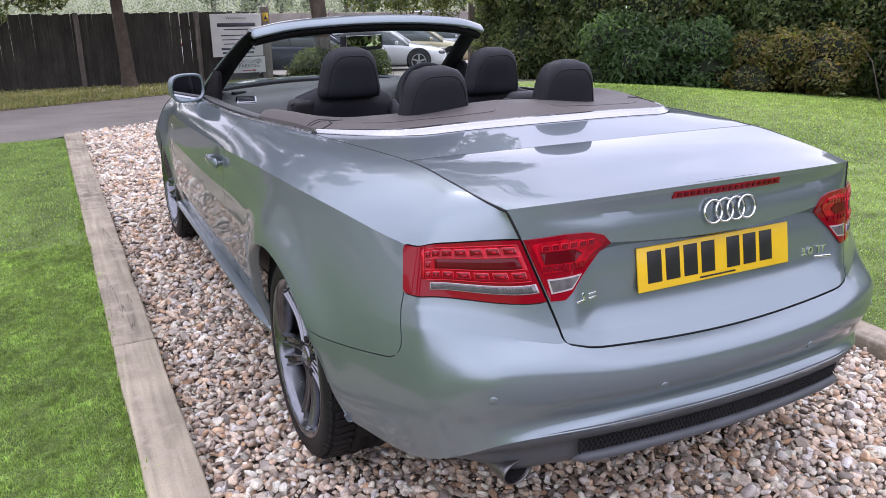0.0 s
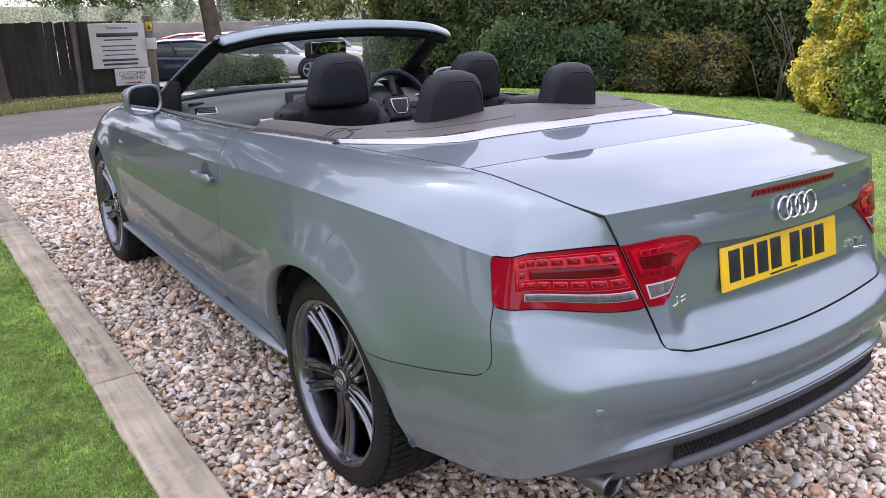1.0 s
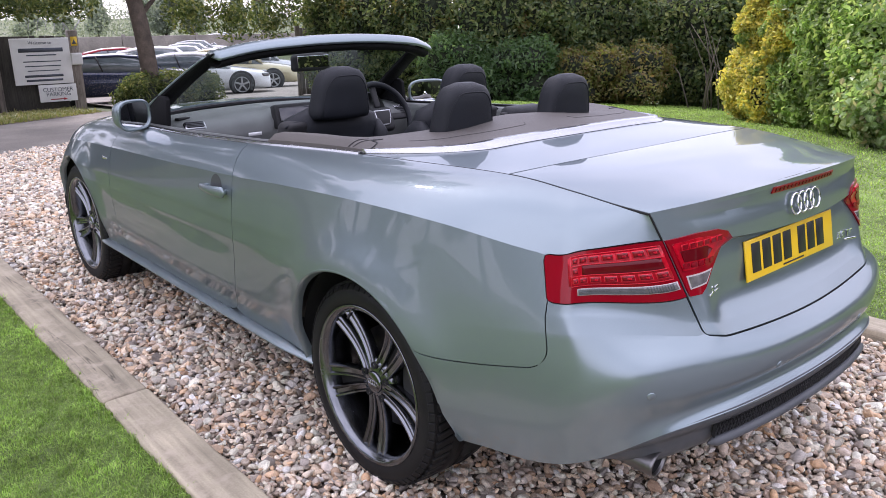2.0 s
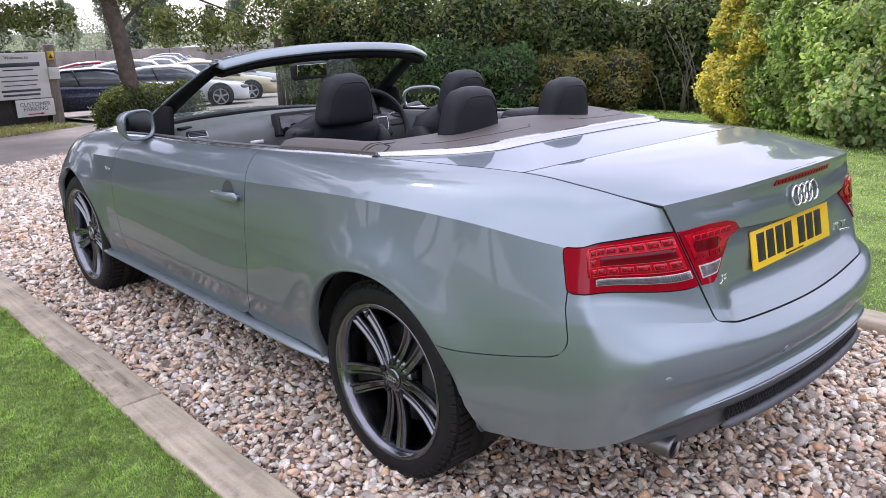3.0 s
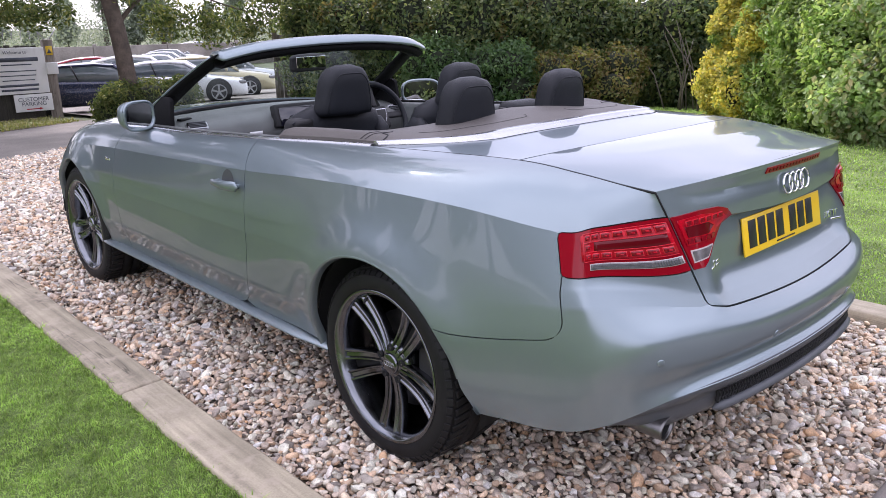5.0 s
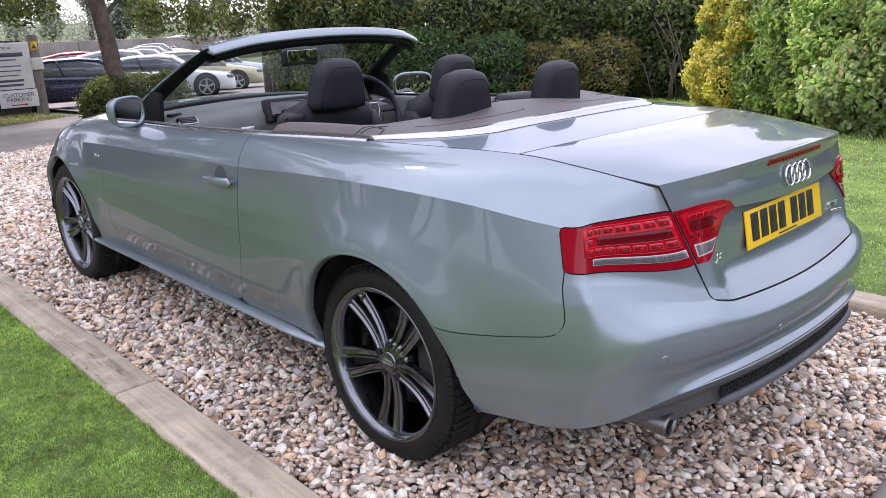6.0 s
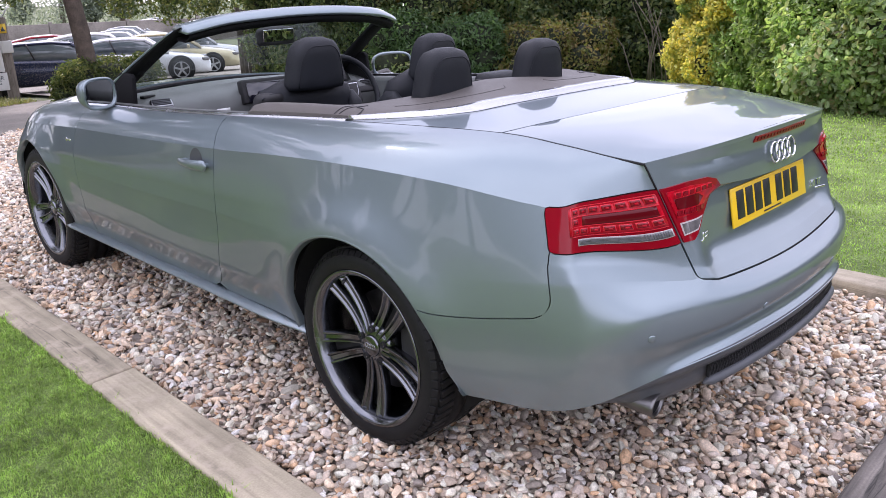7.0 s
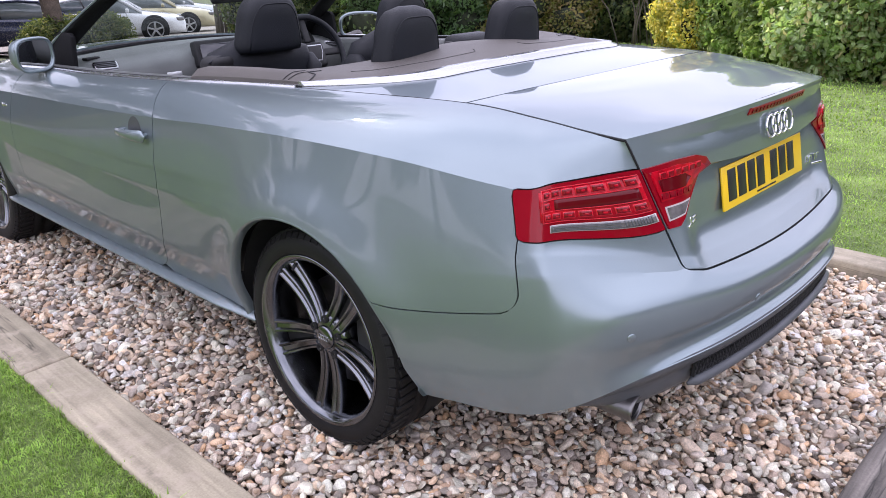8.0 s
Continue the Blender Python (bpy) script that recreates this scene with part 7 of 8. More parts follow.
# ---- fence, sign ----
M_WHITE = material("painted_sign", (0.70, 0.70, 0.68), rough=0.5, vary=0.06, scale=3, fine=0.04)
M_SIGNTEXT = material("sign_lettering", (0.06, 0.07, 0.09), rough=0.6)
M_RED = material("sign_red", (0.45, 0.03, 0.04), rough=0.6)
M_AMBER = material("warning_yellow", (0.75, 0.5, 0.03), rough=0.5)
M_WIRE = material("galvanised_wire", (0.32, 0.32, 0.33), rough=0.45, metal=0.8)
FENCE_Y = 17.7
fence = thing("timber_fence", "dark close-boarded timber fence behind the verge", "fence", (0, FENCE_Y, 0), kind="structure")
board = bm_box(0.118, 0.022, 1.0, at=(0, 0, 0.5), bevel=0.004, seg=1)
board_me = bpy.data.meshes.new("board")
board.to_mesh(board_me)
board.free()
board_me.materials.append(M_FENCE)
rng = np.random.default_rng(61)
x = -9.0
while x < 3.4:
    b = hang(new("board", board_me), fence)
    g = land(x, FENCE_Y) + 0.03
    b.matrix_basis = Matrix.Translation((x, rng.normal(0, 0.004), g)) @ Matrix.Rotation(rng.normal(0, 0.006), 4, 'Y') @ Matrix.Diagonal((1, 1, 1.62 + rng.normal(0, 0.012), 1))
    x += 0.112
for x in (-8.4, -5.85, -3.26, -0.66, 1.96):
    g = land(x, FENCE_Y)
    part("post", bm_box(0.11, 0.10, 1.72, at=(x, -0.07, g + 0.82), bevel=0.012), M_POST, fence, "pale weathered post", )
part("rail", bm_box(12.4, 0.04, 0.09, at=(-2.8, 0.035, land(0, FENCE_Y) + 0.4)), M_FENCE, fence)
part("rail", bm_box(12.4, 0.04, 0.09, at=(-2.8, 0.035, land(0, FENCE_Y) + 1.3)), M_FENCE, fence)


SX, SY = 2.86, 17.48
sign = thing("notice_board", "large white painted notice board fixed to the gate post", "sign", (SX, SY, 0.0))
part("panel", bm_box(1.22, 0.03, 1.0, at=(0, 0, 0.50), bevel=0.006), M_WHITE, sign)
letters("Welcome to", 0.095, M_SIGNTEXT, (0, -0.018, 0.90), sign)
for z, w, h in ((0.745, 0.92, 0.085), (0.635, 0.62, 0.025), (0.50, 0.78, 0.022), (0.40, 0.74, 0.022), (0.30, 0.66, 0.02), (0.185, 0.80, 0.05), (0.09, 0.76, 0.045)):
    part("text_bar", bm_box(w, 0.004, h, at=(0, -0.018, z)), M_SIGNTEXT, sign, "plain grey bar of lettering")
sign2 = thing("parking_sign", "small white customer parking sign below the notice board", "sign", (3.10, SY, -0.40))
part("panel", bm_box(0.80, 0.025, 0.38, at=(0, 0, 0.19), bevel=0.005), M_WHITE, sign2)
letters("CUSTOMER", 0.125, M_SIGNTEXT, (0, -0.016, 0.265), sign2)
letters("PARKING", 0.125, M_SIGNTEXT, (0, -0.016, 0.165), sign2)
part("arrow", bm_plate([(-0.18, 0.065), (0.10, 0.065), (0.10, 0.085), (0.18, 0.055), (0.10, 0.025), (0.10, 0.045), (-0.18, 0.045)], 0.004, 'y'), M_RED, sign2, "red arrow").matrix_basis = pose(0, -0.018, 0)
post = thing("gate_post", "stout weathered timber gate post carrying the notice board", "post", (3.60, 17.62, land(3.6, 17.6)))
part("shaft", bm_box(0.21, 0.19, 1.80, at=(0, 0, 0.86), bevel=0.02), M_POST, post)
part("warning_plate", bm_box(0.14, 0.008, 0.20, at=(0.0, -0.10, 1.52)), M_AMBER, post, "yellow warning plate")
part("warning_mark", bm_plate([(-0.05, 1.46), (0.05, 1.46), (0, 1.56)], 0.004, 'y'), M_SIGNTEXT, post).matrix_basis = pose(0, -0.108, 0)
part("control_box", bm_box(0.24, 0.12, 0.26, at=(-0.01, -0.15, 1.13), bevel=0.015), M_WHITE, post, "white metal control box")
coil = [(0.5 * math.sin(0) + 0.018 * k - 0.62, 0.13 * math.cos(k * 0.62), 1.90 + 0.13 * math.sin(k * 0.62)) for k in range(60)]
wire = thing("razor_wire", "coil of rusty wire over the notice board", "wire", (3.2, 17.62, land(3.2, 17.6)))
part("coil", bm_tube(coil, 0.006, 5), M_WIRE, wire)
part("stay", bm_tube([(0.42, 0, 1.70), (0.62, 0, 1.98)], 0.012, 6), M_WIRE, wire)
part("stay", bm_tube([(0.40, 0, 1.70), (0.16, 0, 2.06)], 0.010, 6), M_WIRE, wire)

# weathered panel at the hedge's end
gate = thing("timber_panel", "grey timber panel overgrown with ivy at the hedge's end", "fence", (8.25, 15.5, land(8.25, 15.5)), rz=-28)
for k in range(9):
    part("board", bm_box(0.13, 0.02, 1.62, at=(0.07 + 0.135 * k, 0, 0.82), bevel=0.004, seg=1), M_POST, gate)
part("end_post", bm_box(0.12, 0.12, 1.75, at=(0, 0, 0.85), bevel=0.01), M_POST, gate)

# ---- parked cars ----
M_TYRE_FAR = M_RUBBER
M_CARGLASS = material("dark_car_glass", (0.12, 0.145, 0.155), rough=0.06, vary=0.1, coat=1.0)
M_SILVERRIM = material("silver_rim", (0.45, 0.45, 0.46), rough=0.3, metal=0.8)
CAR_PAINTS = {
    "navy": paint_material("navy_paint", (0.012, 0.018, 0.045), 0.3, 0.3),
    "white": paint_material("white_paint", (0.80, 0.80, 0.81), 0.0, 0.35, 0.02),
    "gold": paint_material("pale_gold_paint", (0.50, 0.44, 0.27), 0.35, 0.35),
    "silver": paint_material("silver_paint", (0.55, 0.56, 0.58), 0.6, 0.35),
    "red": paint_material("dark_red_paint", (0.30, 0.02, 0.03), 0.2, 0.35),
    "grey": paint_material("grey_paint", (0.22, 0.23, 0.25), 0.5, 0.35),
}


def parked_car(at, heading, paint, label, length=4.5, width=1.82, height=1.38, low=0.0):
    """A parked car: body skin, glass, roof, wheels, lamps. It points along its own +x."""
    ob = thing("parked_car", label, "car", (at[0], at[1], land(*at)), heading, group="parked cars")
    mat = CAR_PAINTS[paint]
    L, W, H = length, width / 2, height
    xs = np.linspace(-0.5, 0.5, 23)
    belt = np.interp(xs, [-0.5, -0.46, -0.25, 0.0, 0.2, 0.45, 0.5], [0.55, 0.66, 0.68, 0.655, 0.64, 0.52, 0.42]) * H
    plan = np.interp(xs, [-0.5, -0.47, -0.40, -0.2, 0.2, 0.38, 0.47, 0.5], [0.74, 0.86, 0.95, 1.0, 1.0, 0.95, 0.84, 0.70]) * W
    rings = []
    for k, x in enumerate(xs):
        z1, w = belt[k], plan[k]
        z0 = 0.17 * H
        rings.append([(x * L, s * w * f, z) for s, seq in ((-1, ((0.90, z0), (0.97, z0 + 0.08), (1.0, 0.40 * H), (0.985, z1 * 0.86), (0.90, z1 * 0.985), (0.55, z1 * 1.03))), (1, ((0.55, z1 * 1.03), (0.90, z1 * 0.985), (0.985, z1 * 0.86), (1.0, 0.40 * H), (0.97, z0 + 0.08), (0.90, z0)))) for f, z in seq])
    body = part("body", bm_loft(rings), mat, ob)
    # glasshouse
    gx = np.array([-0.42, -0.30, -0.16, 0.0, 0.10, 0.235])
    gz = np.array([0.68, 0.90, 0.985, 1.0, 0.965, 0.655]) * H
    gw = np.array([0.80, 0.76, 0.72, 0.72, 0.735, 0.84]) * W
    rings = []
    for x, z, w in zip(gx, gz, gw):
        zb = float(np.interp(x, xs, belt)) * 0.97
        rings.append([(x * L, s * ww, zz) for s, seq in ((-1, ((W * 0.88, zb), (w, z - 0.05 * H if z > zb + 0.1 else z), (w * 0.86, z))), (1, ((w * 0.86, z), (w, z - 0.05 * H if z > zb + 0.1 else z), (W * 0.88, zb)))) for ww, zz in seq])
    part("glass", bm_loft(rings), M_CARGLASS, ob, "dark car glass")
    rows = [[(x * L, s * w * 0.90, z + 0.012 - 0.02 * abs(s) ** 3) for s in np.linspace(-1, 1, 9)] for x, z, w in zip(gx[1:5], gz[1:5], gw[1:5])]
    patch("roof", rows, mat, parent=ob)
    for s in (-1, 1):
        for k0, k1 in ((0, 1), (4, 5)):
            a = (gx[k0] * L, s * gw[k0] * 0.98, gz[k0] - 0.02)
            b = (gx[k1] * L, s * gw[k1] * 0.98, gz[k1] - 0.02)
            part("roof_pillar", bm_tube([a, b], 0.045, 6), mat, ob)
        part("roof_rail", bm_tube([(x * L, s * w * 0.97, z - 0.035) for x, z, w in zip(gx[1:5], gz[1:5], gw[1:5])], 0.035, 6), mat, ob)
        part("window_post", bm_tube([(-0.09 * L, s * 0.87 * W, 0.67 * H), (-0.12 * L, s * 0.74 * W, 0.97 * H)], 0.018, 6), M_BLACKTRIM, ob)
        m = part("door_mirror", bm_box(0.10, 0.17, 0.11, at=(0.15 * L, s * (W * 1.05), 0.70 * H), bevel=0.03, seg=2), mat, ob)
        part("head_lamp", bm_box(0.22, 0.32, 0.10, at=(0.455 * L, s * W * 0.66, 0.47 * H), bevel=0.03, rot=Euler((0, 0, -s * 0.5))), M_CLEARLENS, ob)
        part("tail_lamp", bm_box(0.10, 0.36, 0.11, at=(-0.487 * L, s * W * 0.64, 0.58 * H), bevel=0.03, rot=Euler((0, 0, s * 0.35))), M_REDLENS, ob)
        for x in (-0.305, 0.305):
            w = part("wheel", bm_lathe([(-0.02, 0.20), (-0.03, 0.225), (-0.025, 0.30), (0.0, 0.325), (0.18, 0.325), (0.2, 0.2)], 28, 'y'), M_TYRE_FAR, ob, "black tyre")
            w.matrix_basis = Matrix.Translation((x * L, s * (W + 0.005), 0.325)) @ Matrix.Rotation(0 if s < 0 else math.pi, 4, 'Z')
            part("wheel_arch", bm_lathe([(0.002, 0.0), (-0.006, 0.30), (-0.006, 0.365), (0.05, 0.37)], 28, 'y'), M_GAP, w).matrix_basis = pose(0, 0.012, 0.02)
            rim = part("rim", bm_lathe([(-0.022, 0.222), (-0.034, 0.222), (-0.030, 0.205), (0.02, 0.19)], 28, 'y'), M_SILVERRIM, w)
            for k in range(5):
                part("rim_spoke", bm_box(0.05, 0.03, 0.20, at=(0, -0.012, 0.105), bevel=0.008), M_SILVERRIM, w).matrix_basis = Matrix.Rotation(2 * math.pi * k / 5, 4, 'Y')
    return ob


parked_car((5.3, 19.7), -19, "navy", "dark navy coupe parked behind the bush", 4.5, 1.85, 1.24)
parked_car((7.75, 20.5), -26, "white", "low white sports car parked by the hedge", 4.2, 1.85, 1.22)
parked_car((10.15, 23.2), -27, "gold", "pale gold car parked near the hedge", 4.6, 1.85, 1.34)
parked_car((8.6, 25.0), -22, "white", "white soft-top car in the car park", 4.5, 1.82, 1.52)
parked_car((8.1, 27.2), -20, "red", "dark red hatchback in the car park", 4.3, 1.8, 1.58)
parked_car((5.2, 26.0), -20, "white", "white saloon in the car park", 4.6, 1.82, 1.60)
parked_car((9.4, 34.0), -19, "silver", "silver-grey saloon in the car park", 4.7, 1.82, 1.46)
parked_car((15.2, 31.0), -28, "silver", "silver estate car beyond the gold car", 4.7, 1.82, 1.46)
for k in range(8):
    az, d = radians(23.6 + 0.36 * k), 50 + 5.5 * k
    parked_car((-2.3 + d * math.sin(az), -1.83 + d * math.cos(az)), -26, ("white", "white", "silver", "white", "grey", "white", "white", "silver")[k],
               ("white", "white", "silver", "white", "dark grey", "white", "white", "silver")[k] + " car in the long parked row", 4.5, 1.82, 1.42)

# ---- boundary wall and far trees ----
M_WALL = material("weathered_wall", (0.20, 0.18, 0.16), rough=0.9, vary=0.3, scale=0.8, fine=0.2, fine_scale=14)
wall = thing("boundary_wall", "long low weathered wall behind the parked cars", "wall", (0, 0, 0), kind="structure")
for k in range(17):
    x0, y0 = -30 + 5.2 * k, 70 - 1.15 * k
    g = land(x0, y0)
    part("wall_panel", bm_box(5.15, 0.16, 1.75, at=(x0, y0, g + 0.80), bevel=0.03, rot=Euler((0, 0, radians(-12.5)))), M_WALL, wall)
    part("wall_post", bm_box(0.22, 0.24, 1.9, at=(x0 - 2.56, y0 + 0.57, g + 0.86), bevel=0.03), M_WALL, wall)
rng = np.random.default_rng(77)
for k in range(9):
    a = 1.07 + 0.038 * k + rng.normal(0, 0.006)
    d = rng.uniform(108, 140)
    x, y = -2 + d * math.cos(a), -2 + d * math.sin(a)
    h = rng.uniform(6, 9.5) if k % 4 else rng.uniform(13, 16)
    w = h * (0.12 if k % 4 == 0 else 0.2)
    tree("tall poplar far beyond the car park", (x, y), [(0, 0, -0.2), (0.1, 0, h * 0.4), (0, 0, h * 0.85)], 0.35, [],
         [(rng.normal(0, 0.25 * w), rng.normal(0, 0.25 * w), h * z) for z in (0.25, 0.4, 0.55, 0.7, 0.82, 0.92)], [(w, w, h * 0.13), (w, w, h * 0.14), (w * 0.95, w * 0.95, h * 0.14), (w * 0.85, w * 0.85, h * 0.13), (w * 0.65, w * 0.65, h * 0.11), (w * 0.4, w * 0.4, h * 0.09)], 6000, 0.42, 80 + k, mat=LEAF_HAZED, category="poplar")
cs, rs = [], []
for k in range(46):
    a = 0.75 + 1.5 * k / 46
    d = rng.uniform(95, 125)
    x, y = d * math.cos(a), d * math.sin(a)
    r = rng.uniform(1.6, 3.8)
    cs.append((x, y, land(x, y) + r * 0.7))
    rs.append((r * 1.3, r * 1.3, r))
ob = bush("far_thicket", "band of distant bushes along the field", "bushes", 90, cs, rs, 50000, 0.32, LEAF_HAZED, core=False, ragged=0, leaf_fine=False)
tagged(ob, kind="stuff")


# ---- gravel ----
def stone_shapes(level, count, seed):
    rng = np.random.default_rng(seed)
    out = []
    for k in range(count):
        bm = bmesh.new()
        bmesh.ops.create_icosphere(bm, subdivisions=level, radius=1.0)
        off = Vector(rng.uniform(0, 50, 3))
        pw = rng.uniform(0.75, 1.0)
        for v in bm.verts:
            c = v.co.copy()
            c = Vector([math.copysign(abs(q) ** pw, q) for q in c])
            v.co = c * (1 + 0.24 * noise.noise(c * 1.1 + off) + 0.08 * noise.noise(c * 2.6 + off))
        for q in range(5 if level > 1 else 3):                          # broken faces
            d = Vector(rng.normal(0, 1, 3)).normalized()
            lim = rng.uniform(0.46, 0.82)
            for v in bm.verts:
                over = v.co.dot(d) - lim
                if over > 0:
                    v.co -= d * over
        bm.verts.ensure_lookup_table()
        vs = np.array([v.co[:] for v in bm.verts])
        fs = np.array([[v.index for v in f.verts] for f in bm.faces])
        bm.free()
        out.append((vs, fs))
    return out


def stones_mesh(name, pts, level, seed, size):
    """Stones of mixed shape, size and turn at the given places."""
    rng = np.random.default_rng(seed)
    shapes = stone_shapes(level, 10, seed)
    verts, faces, flags, base = [], [], [], 0
    which = rng.integers(0, len(shapes), len(pts))
    for k, (vs, fs) in enumerate(shapes):
        p = pts[which == k]
        n = len(p)
        if n == 0:
            continue
        s = size * rng.lognormal(0, 0.32, n)
        dims = np.stack([s * rng.uniform(1.0, 1.55, n), s * rng.uniform(0.72, 1.02, n), s * rng.uniform(0.45, 0.72, n)], 1)
        yaw, tip, rol = rng.uniform(0, 2 * np.pi, n), rng.normal(0, 0.42, n), rng.normal(0, 0.42, n)
        q = vs[None] * dims[:, None]
        def turn(a, b, ang):
            c, d = np.cos(ang)[:, None], np.sin(ang)[:, None]
            qa, qb = q[:, :, a] * c - q[:, :, b] * d, q[:, :, a] * d + q[:, :, b] * c
            q[:, :, a], q[:, :, b] = qa, qb
        turn(1, 2, tip)
        turn(0, 2, rol)
        turn(0, 1, yaw)
        q = q + p[:, None]
        verts.append(q.reshape(-1, 3))
        faces.append((fs[None] + (np.arange(n) * len(vs))[:, None, None] + base).reshape(-1, 3))
        flags.append(np.full(n * len(fs), level > 1 and k % 5 < 2))
        base += n * len(vs)
    me = mesh_fast(name, np.vstack(verts), np.vstack(faces), False)
    me.polygons.foreach_set("use_smooth", np.concatenate(flags))
    return me


def scatter(rng, x0, x1, y0, y1, density, skip=None):
    """Places at an even but uneven spacing: one in each cell of a shaken grid."""
    step = 1 / math.sqrt(density)
    gx, gy = np.meshgrid(np.arange(x0, x1, step), np.arange(y0, y1, step))
    p = np.stack([gx.ravel(), gy.ravel()], 1) + rng.uniform(-0.55, 0.55, (gx.size, 2)) * step
    p = p[(p[:, 0] > x0) & (p[:, 0] < x1) & (p[:, 1] > y0) & (p[:, 1] < y1)]
    if skip is not None:
        p = p[~skip(p[:, 0], p[:, 1])]
    return p


drive_ob = bpy.data.objects["drive"]
rng = np.random.default_rng(101)


def lay(p, lo, hi):
    g = np.array([land(x, y) for x, y in p])
    wave = 0.008 * np.sin(p[:, 0] * 3.1 + p[:, 1] * 1.7) + 0.006 * np.sin(p[:, 1] * 5.3 - p[:, 0] * 2.2)
    return np.column_stack([p, g + wave - 0.024 + rng.uniform(lo, hi, len(p))])


def under_car(x, y):
    return (np.abs(x) < 0.48) & (y > 0.1) & (y < 3.6)


def special(x, y):
    return (x > -0.75) & (x < -0.15) & (y > -1.12) & (y < -0.88)


def inside_drive(x, y):
    return under_car(x, y) | special(x, y)


near = scatter(rng, L_IN + 0.01, R_IN - 0.01, -1.24, 1.3, 2500, inside_drive)
near2 = scatter(rng, L_IN + 0.01, R_IN - 0.01, -1.24, 1.3, 1800, inside_drive)
gravel_bed = part_me("gravel", stones_mesh("gravel", lay(near, 0.004, 0.024), 1, 106, 0.0114), M_STONE, drive_ob, "loose beige and grey stones")
beyond = (near2[:, 0] > 0.6) & (near2[:, 1] > -0.2)                      # on the car's far side
gravel_near = part_me("gravel", stones_mesh("gravel", lay(near2[~beyond], 0.019, 0.041), 2, 102, 0.0118), M_STONE, drive_ob, "loose beige, brown and grey broken stones")
gravel_side = part_me("gravel", stones_mesh("gravel", lay(near2[beyond], 0.019, 0.041), 1, 107, 0.0124), M_STONE, drive_ob, "loose beige, brown and grey broken stones")
mid = scatter(rng, L_IN + 0.01, R_IN - 0.01, 1.3, 4.2, 2600, under_car)
gravel_mid = part_me("gravel", stones_mesh("gravel", lay(mid, 0.008, 0.040), 1, 103, 0.0140), M_STONE, drive_ob)
farp = scatter(rng, L_IN - 0.02, R_IN + 0.3, 4.2, 9.4, 1350)
farp = farp[farp[:, 1] < np.array([road_near(x) for x in farp[:, 0]]) + rng.normal(0, 0.12, len(farp))]
gravel_far = part_me("gravel", stones_mesh("gravel", lay(farp, 0.010, 0.034), 0, 104, 0.0165), M_STONE, drive_ob)
for g in (gravel_bed, gravel_near, gravel_side, gravel_mid, gravel_far):
    tagged(g, kind="stuff")
# the stones nearest to the eye, one by one
M_STONE_ONE = material("single_stone", (1, 1, 1), rough=0.72, vary=0.22, scale=45, fine=0.22, fine_scale=260, bump=0.25, bump_scale=300, obj=1.0,
                       colors=STONE_TONES)
stone_meshes = []
for vs, fs in stone_shapes(2, 8, 105):
    me = mesh_fast("stone", vs * (1.1, 0.9, 0.62), fs, len(stone_meshes) % 2 == 0)
    me.materials.append(M_STONE_ONE)
    stone_meshes.append(me)
ones = lay(scatter(rng, -0.75, -0.15, -1.12, -0.88, 2000), 0.012, 0.036)
for k, p in enumerate(ones[:300]):
    st = hang(new("stone", stone_meshes[k % 8]), drive_ob)
    s = 0.0135 * float(rng.lognormal(0, 0.24))
    st.matrix_basis = Matrix.LocRotScale(p, Euler((rng.normal(0, 0.4), rng.normal(0, 0.4), rng.uniform(0, 6.28))), (s, s, s))


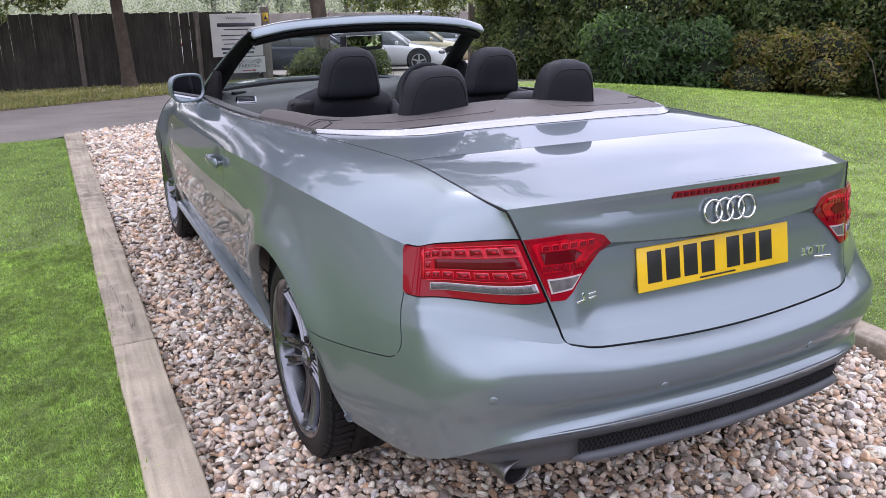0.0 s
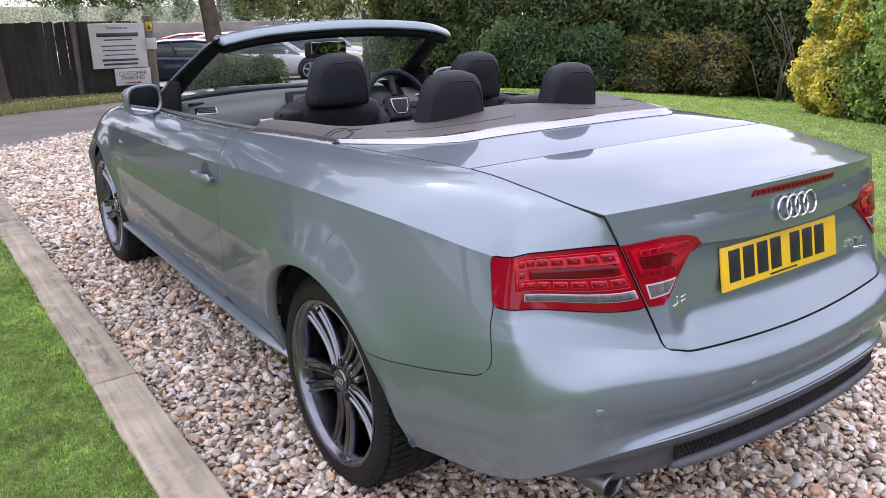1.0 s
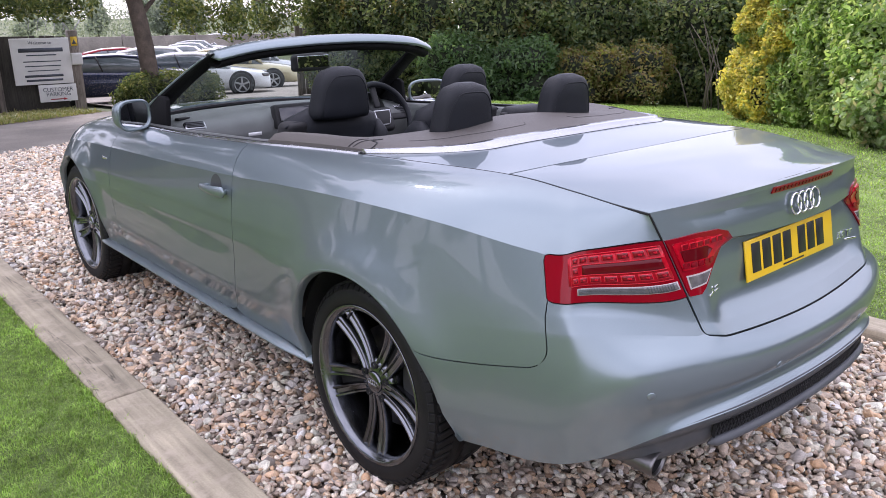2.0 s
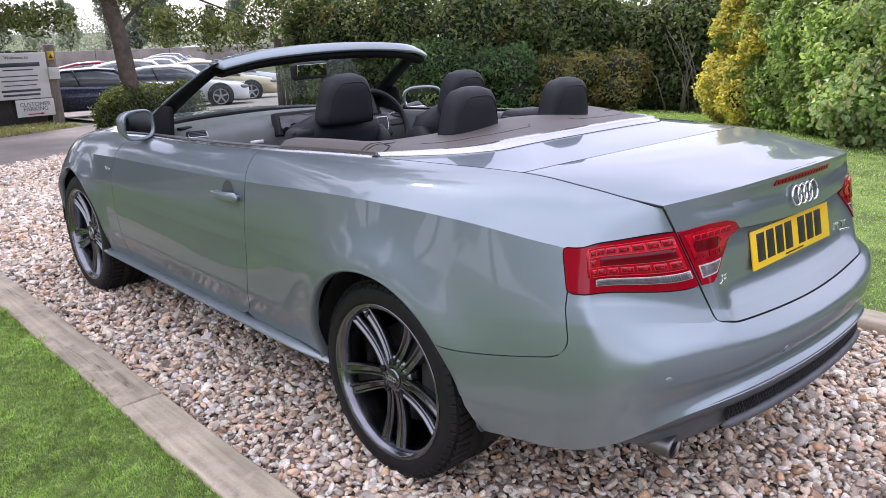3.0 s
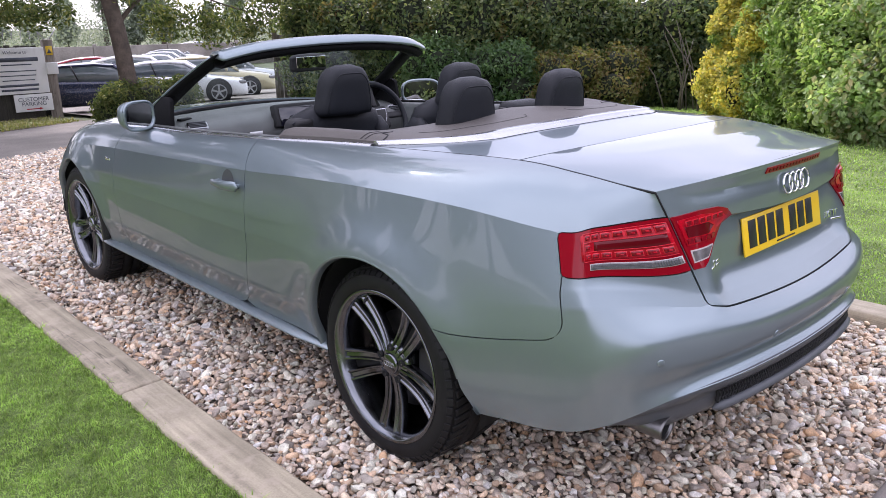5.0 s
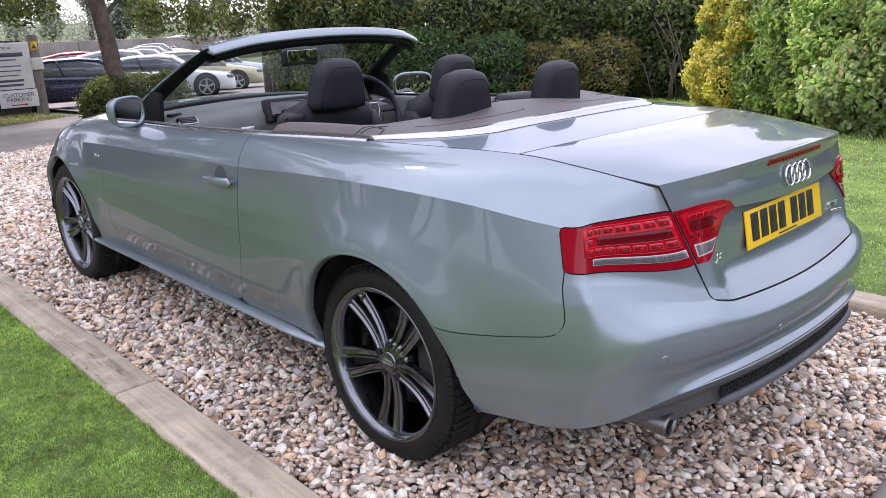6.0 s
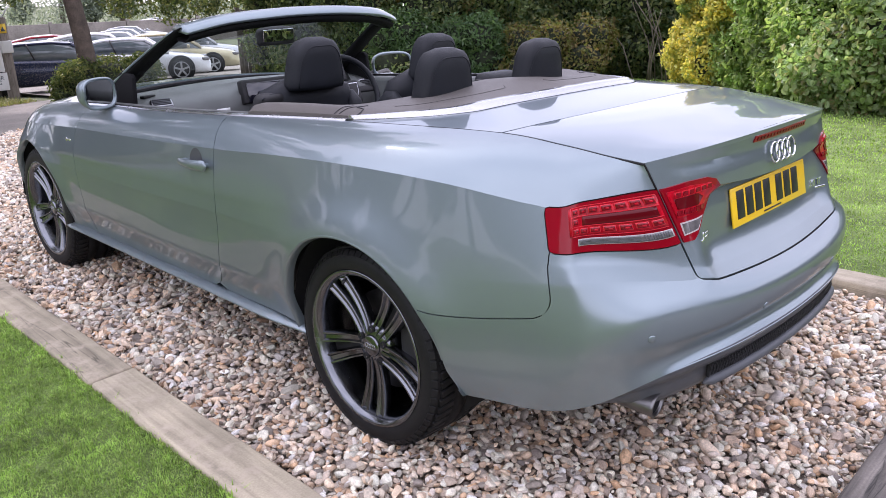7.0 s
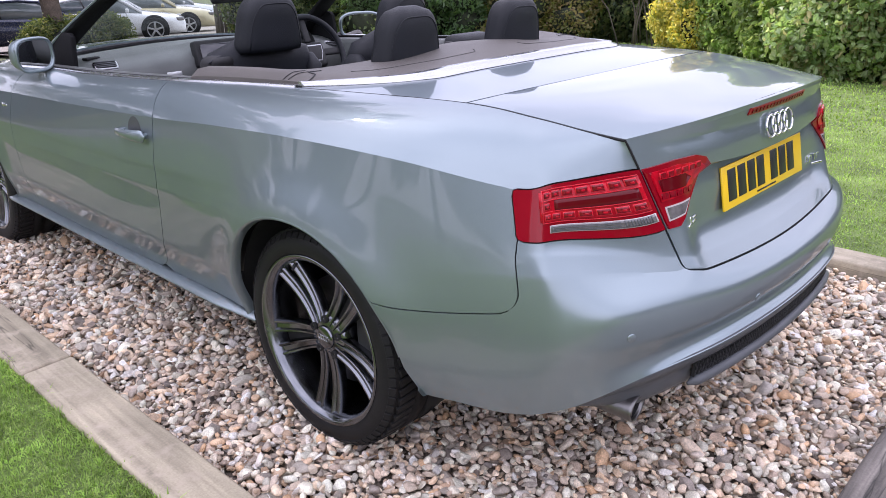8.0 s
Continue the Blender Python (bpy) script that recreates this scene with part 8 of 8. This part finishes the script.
# ---- grass ----
def blades_mesh(name, p, height, width, seed, lean=0.85):
    """Grass blades: two-segment, bent, each its own height."""
    rng = np.random.default_rng(seed)
    n = len(p)
    h = height * rng.uniform(0.5, 1.3, n)
    for fx, fy, ph in ((23, 31, 0.3), (-41, 17, 1.9), (57, -49, 4.0)):   # tufts
        h *= 1 + 0.16 * np.sin(fx * p[:, 0] + fy * p[:, 1] + ph + 1.5 * np.sin(9 * p[:, 0] - 7 * p[:, 1]))
    h = h[:, None]
    a = rng.uniform(0, 2 * np.pi, n)
    d = np.stack([np.cos(a), np.sin(a), np.zeros(n)], 1)
    side = np.stack([-np.sin(a), np.cos(a), np.zeros(n)], 1)
    w = (width * rng.uniform(0.7, 1.3, n))[:, None] * 0.5
    up = np.array((0, 0, 1.0))
    out = (rng.normal(0, lean, n))[:, None]
    mid = p + up * h * 0.6 + d * h * out * 0.35
    tip = p + up * h * (1 - 0.25 * np.abs(out)) + d * h * out
    verts = np.stack([p - side * w, p + side * w, mid + side * w * 0.8, mid - side * w * 0.8, tip], 1).reshape(-1, 3)
    i = np.arange(n)[:, None] * 5
    faces = np.concatenate([i + (0, 1, 2), i + (0, 2, 3), i + (3, 2, 4)], 1).reshape(-1, 3)
    return mesh_fast(name, verts, faces)


def turf_at(p, lift=LAWN):
    return np.column_stack([p, np.array([land(x, y) for x, y in p]) + lift - 0.004])


west, east = bpy.data.objects["lawn_west"], bpy.data.objects["lawn_east"]
g1 = scatter(rng, -2.2, L_OUT + 0.008, -0.6, 2.6, 37000)
g2 = scatter(rng, -5.0, L_OUT + 0.008, 2.6, 6.6, 4600)
g3 = scatter(rng, -5.5, -2.2, -0.9, 2.6, 2600)
edge = scatter(rng, L_OUT - 0.03, L_OUT + 0.025, -0.9, 6.6, 9000)
for p, h, w, sd in ((g1, 0.0175, 0.0029, 1), (np.vstack([g2, g3]), 0.018, 0.006, 2), (edge, 0.026, 0.0045, 3)):
    tagged(part_me("grass", blades_mesh("grass", turf_at(p), h, w, 200 + sd), M_BLADE, west, "short mown grass"), kind="stuff")
e1 = scatter(rng, R_OUT - 0.01, 4.2, -1.4, 4.0, 4200)
e2 = scatter(rng, R_OUT - 0.01, 12.0, -3.0, 9.5, 1000)
e2 = e2[(e2[:, 0] > 4.2) | (e2[:, 1] > 4.0) | (e2[:, 1] < -1.4)]
e2 = e2[e2[:, 1] < np.array([road_near(x) for x in e2[:, 0]])]
for p, h, w, sd in ((e1, 0.019, 0.006, 4), (e2, 0.024, 0.013, 5)):
    tagged(part_me("grass", blades_mesh("grass", turf_at(p), h, w, 200 + sd), M_BLADE, east, "short mown grass"), kind="stuff")
s1 = scatter(rng, -4.0, L_OUT + 0.008, -3.0, -0.6, 2000)
tagged(part_me("grass", blades_mesh("grass", turf_at(s1), 0.022, 0.009, 207), M_BLADE, west, "short mown grass"), kind="stuff")
v1 = scatter(rng, -7.0, 3.3, 9.0, 17.6, 420)
v1 = v1[v1[:, 1] > np.array([road_far(x) for x in v1[:, 0]]) + 0.02]
tagged(part_me("grass", blades_mesh("grass", turf_at(v1, -0.004), 0.075, 0.022, 206), M_DRYBLADE, bpy.data.objects["verge"], "rough verge grass"), kind="stuff")
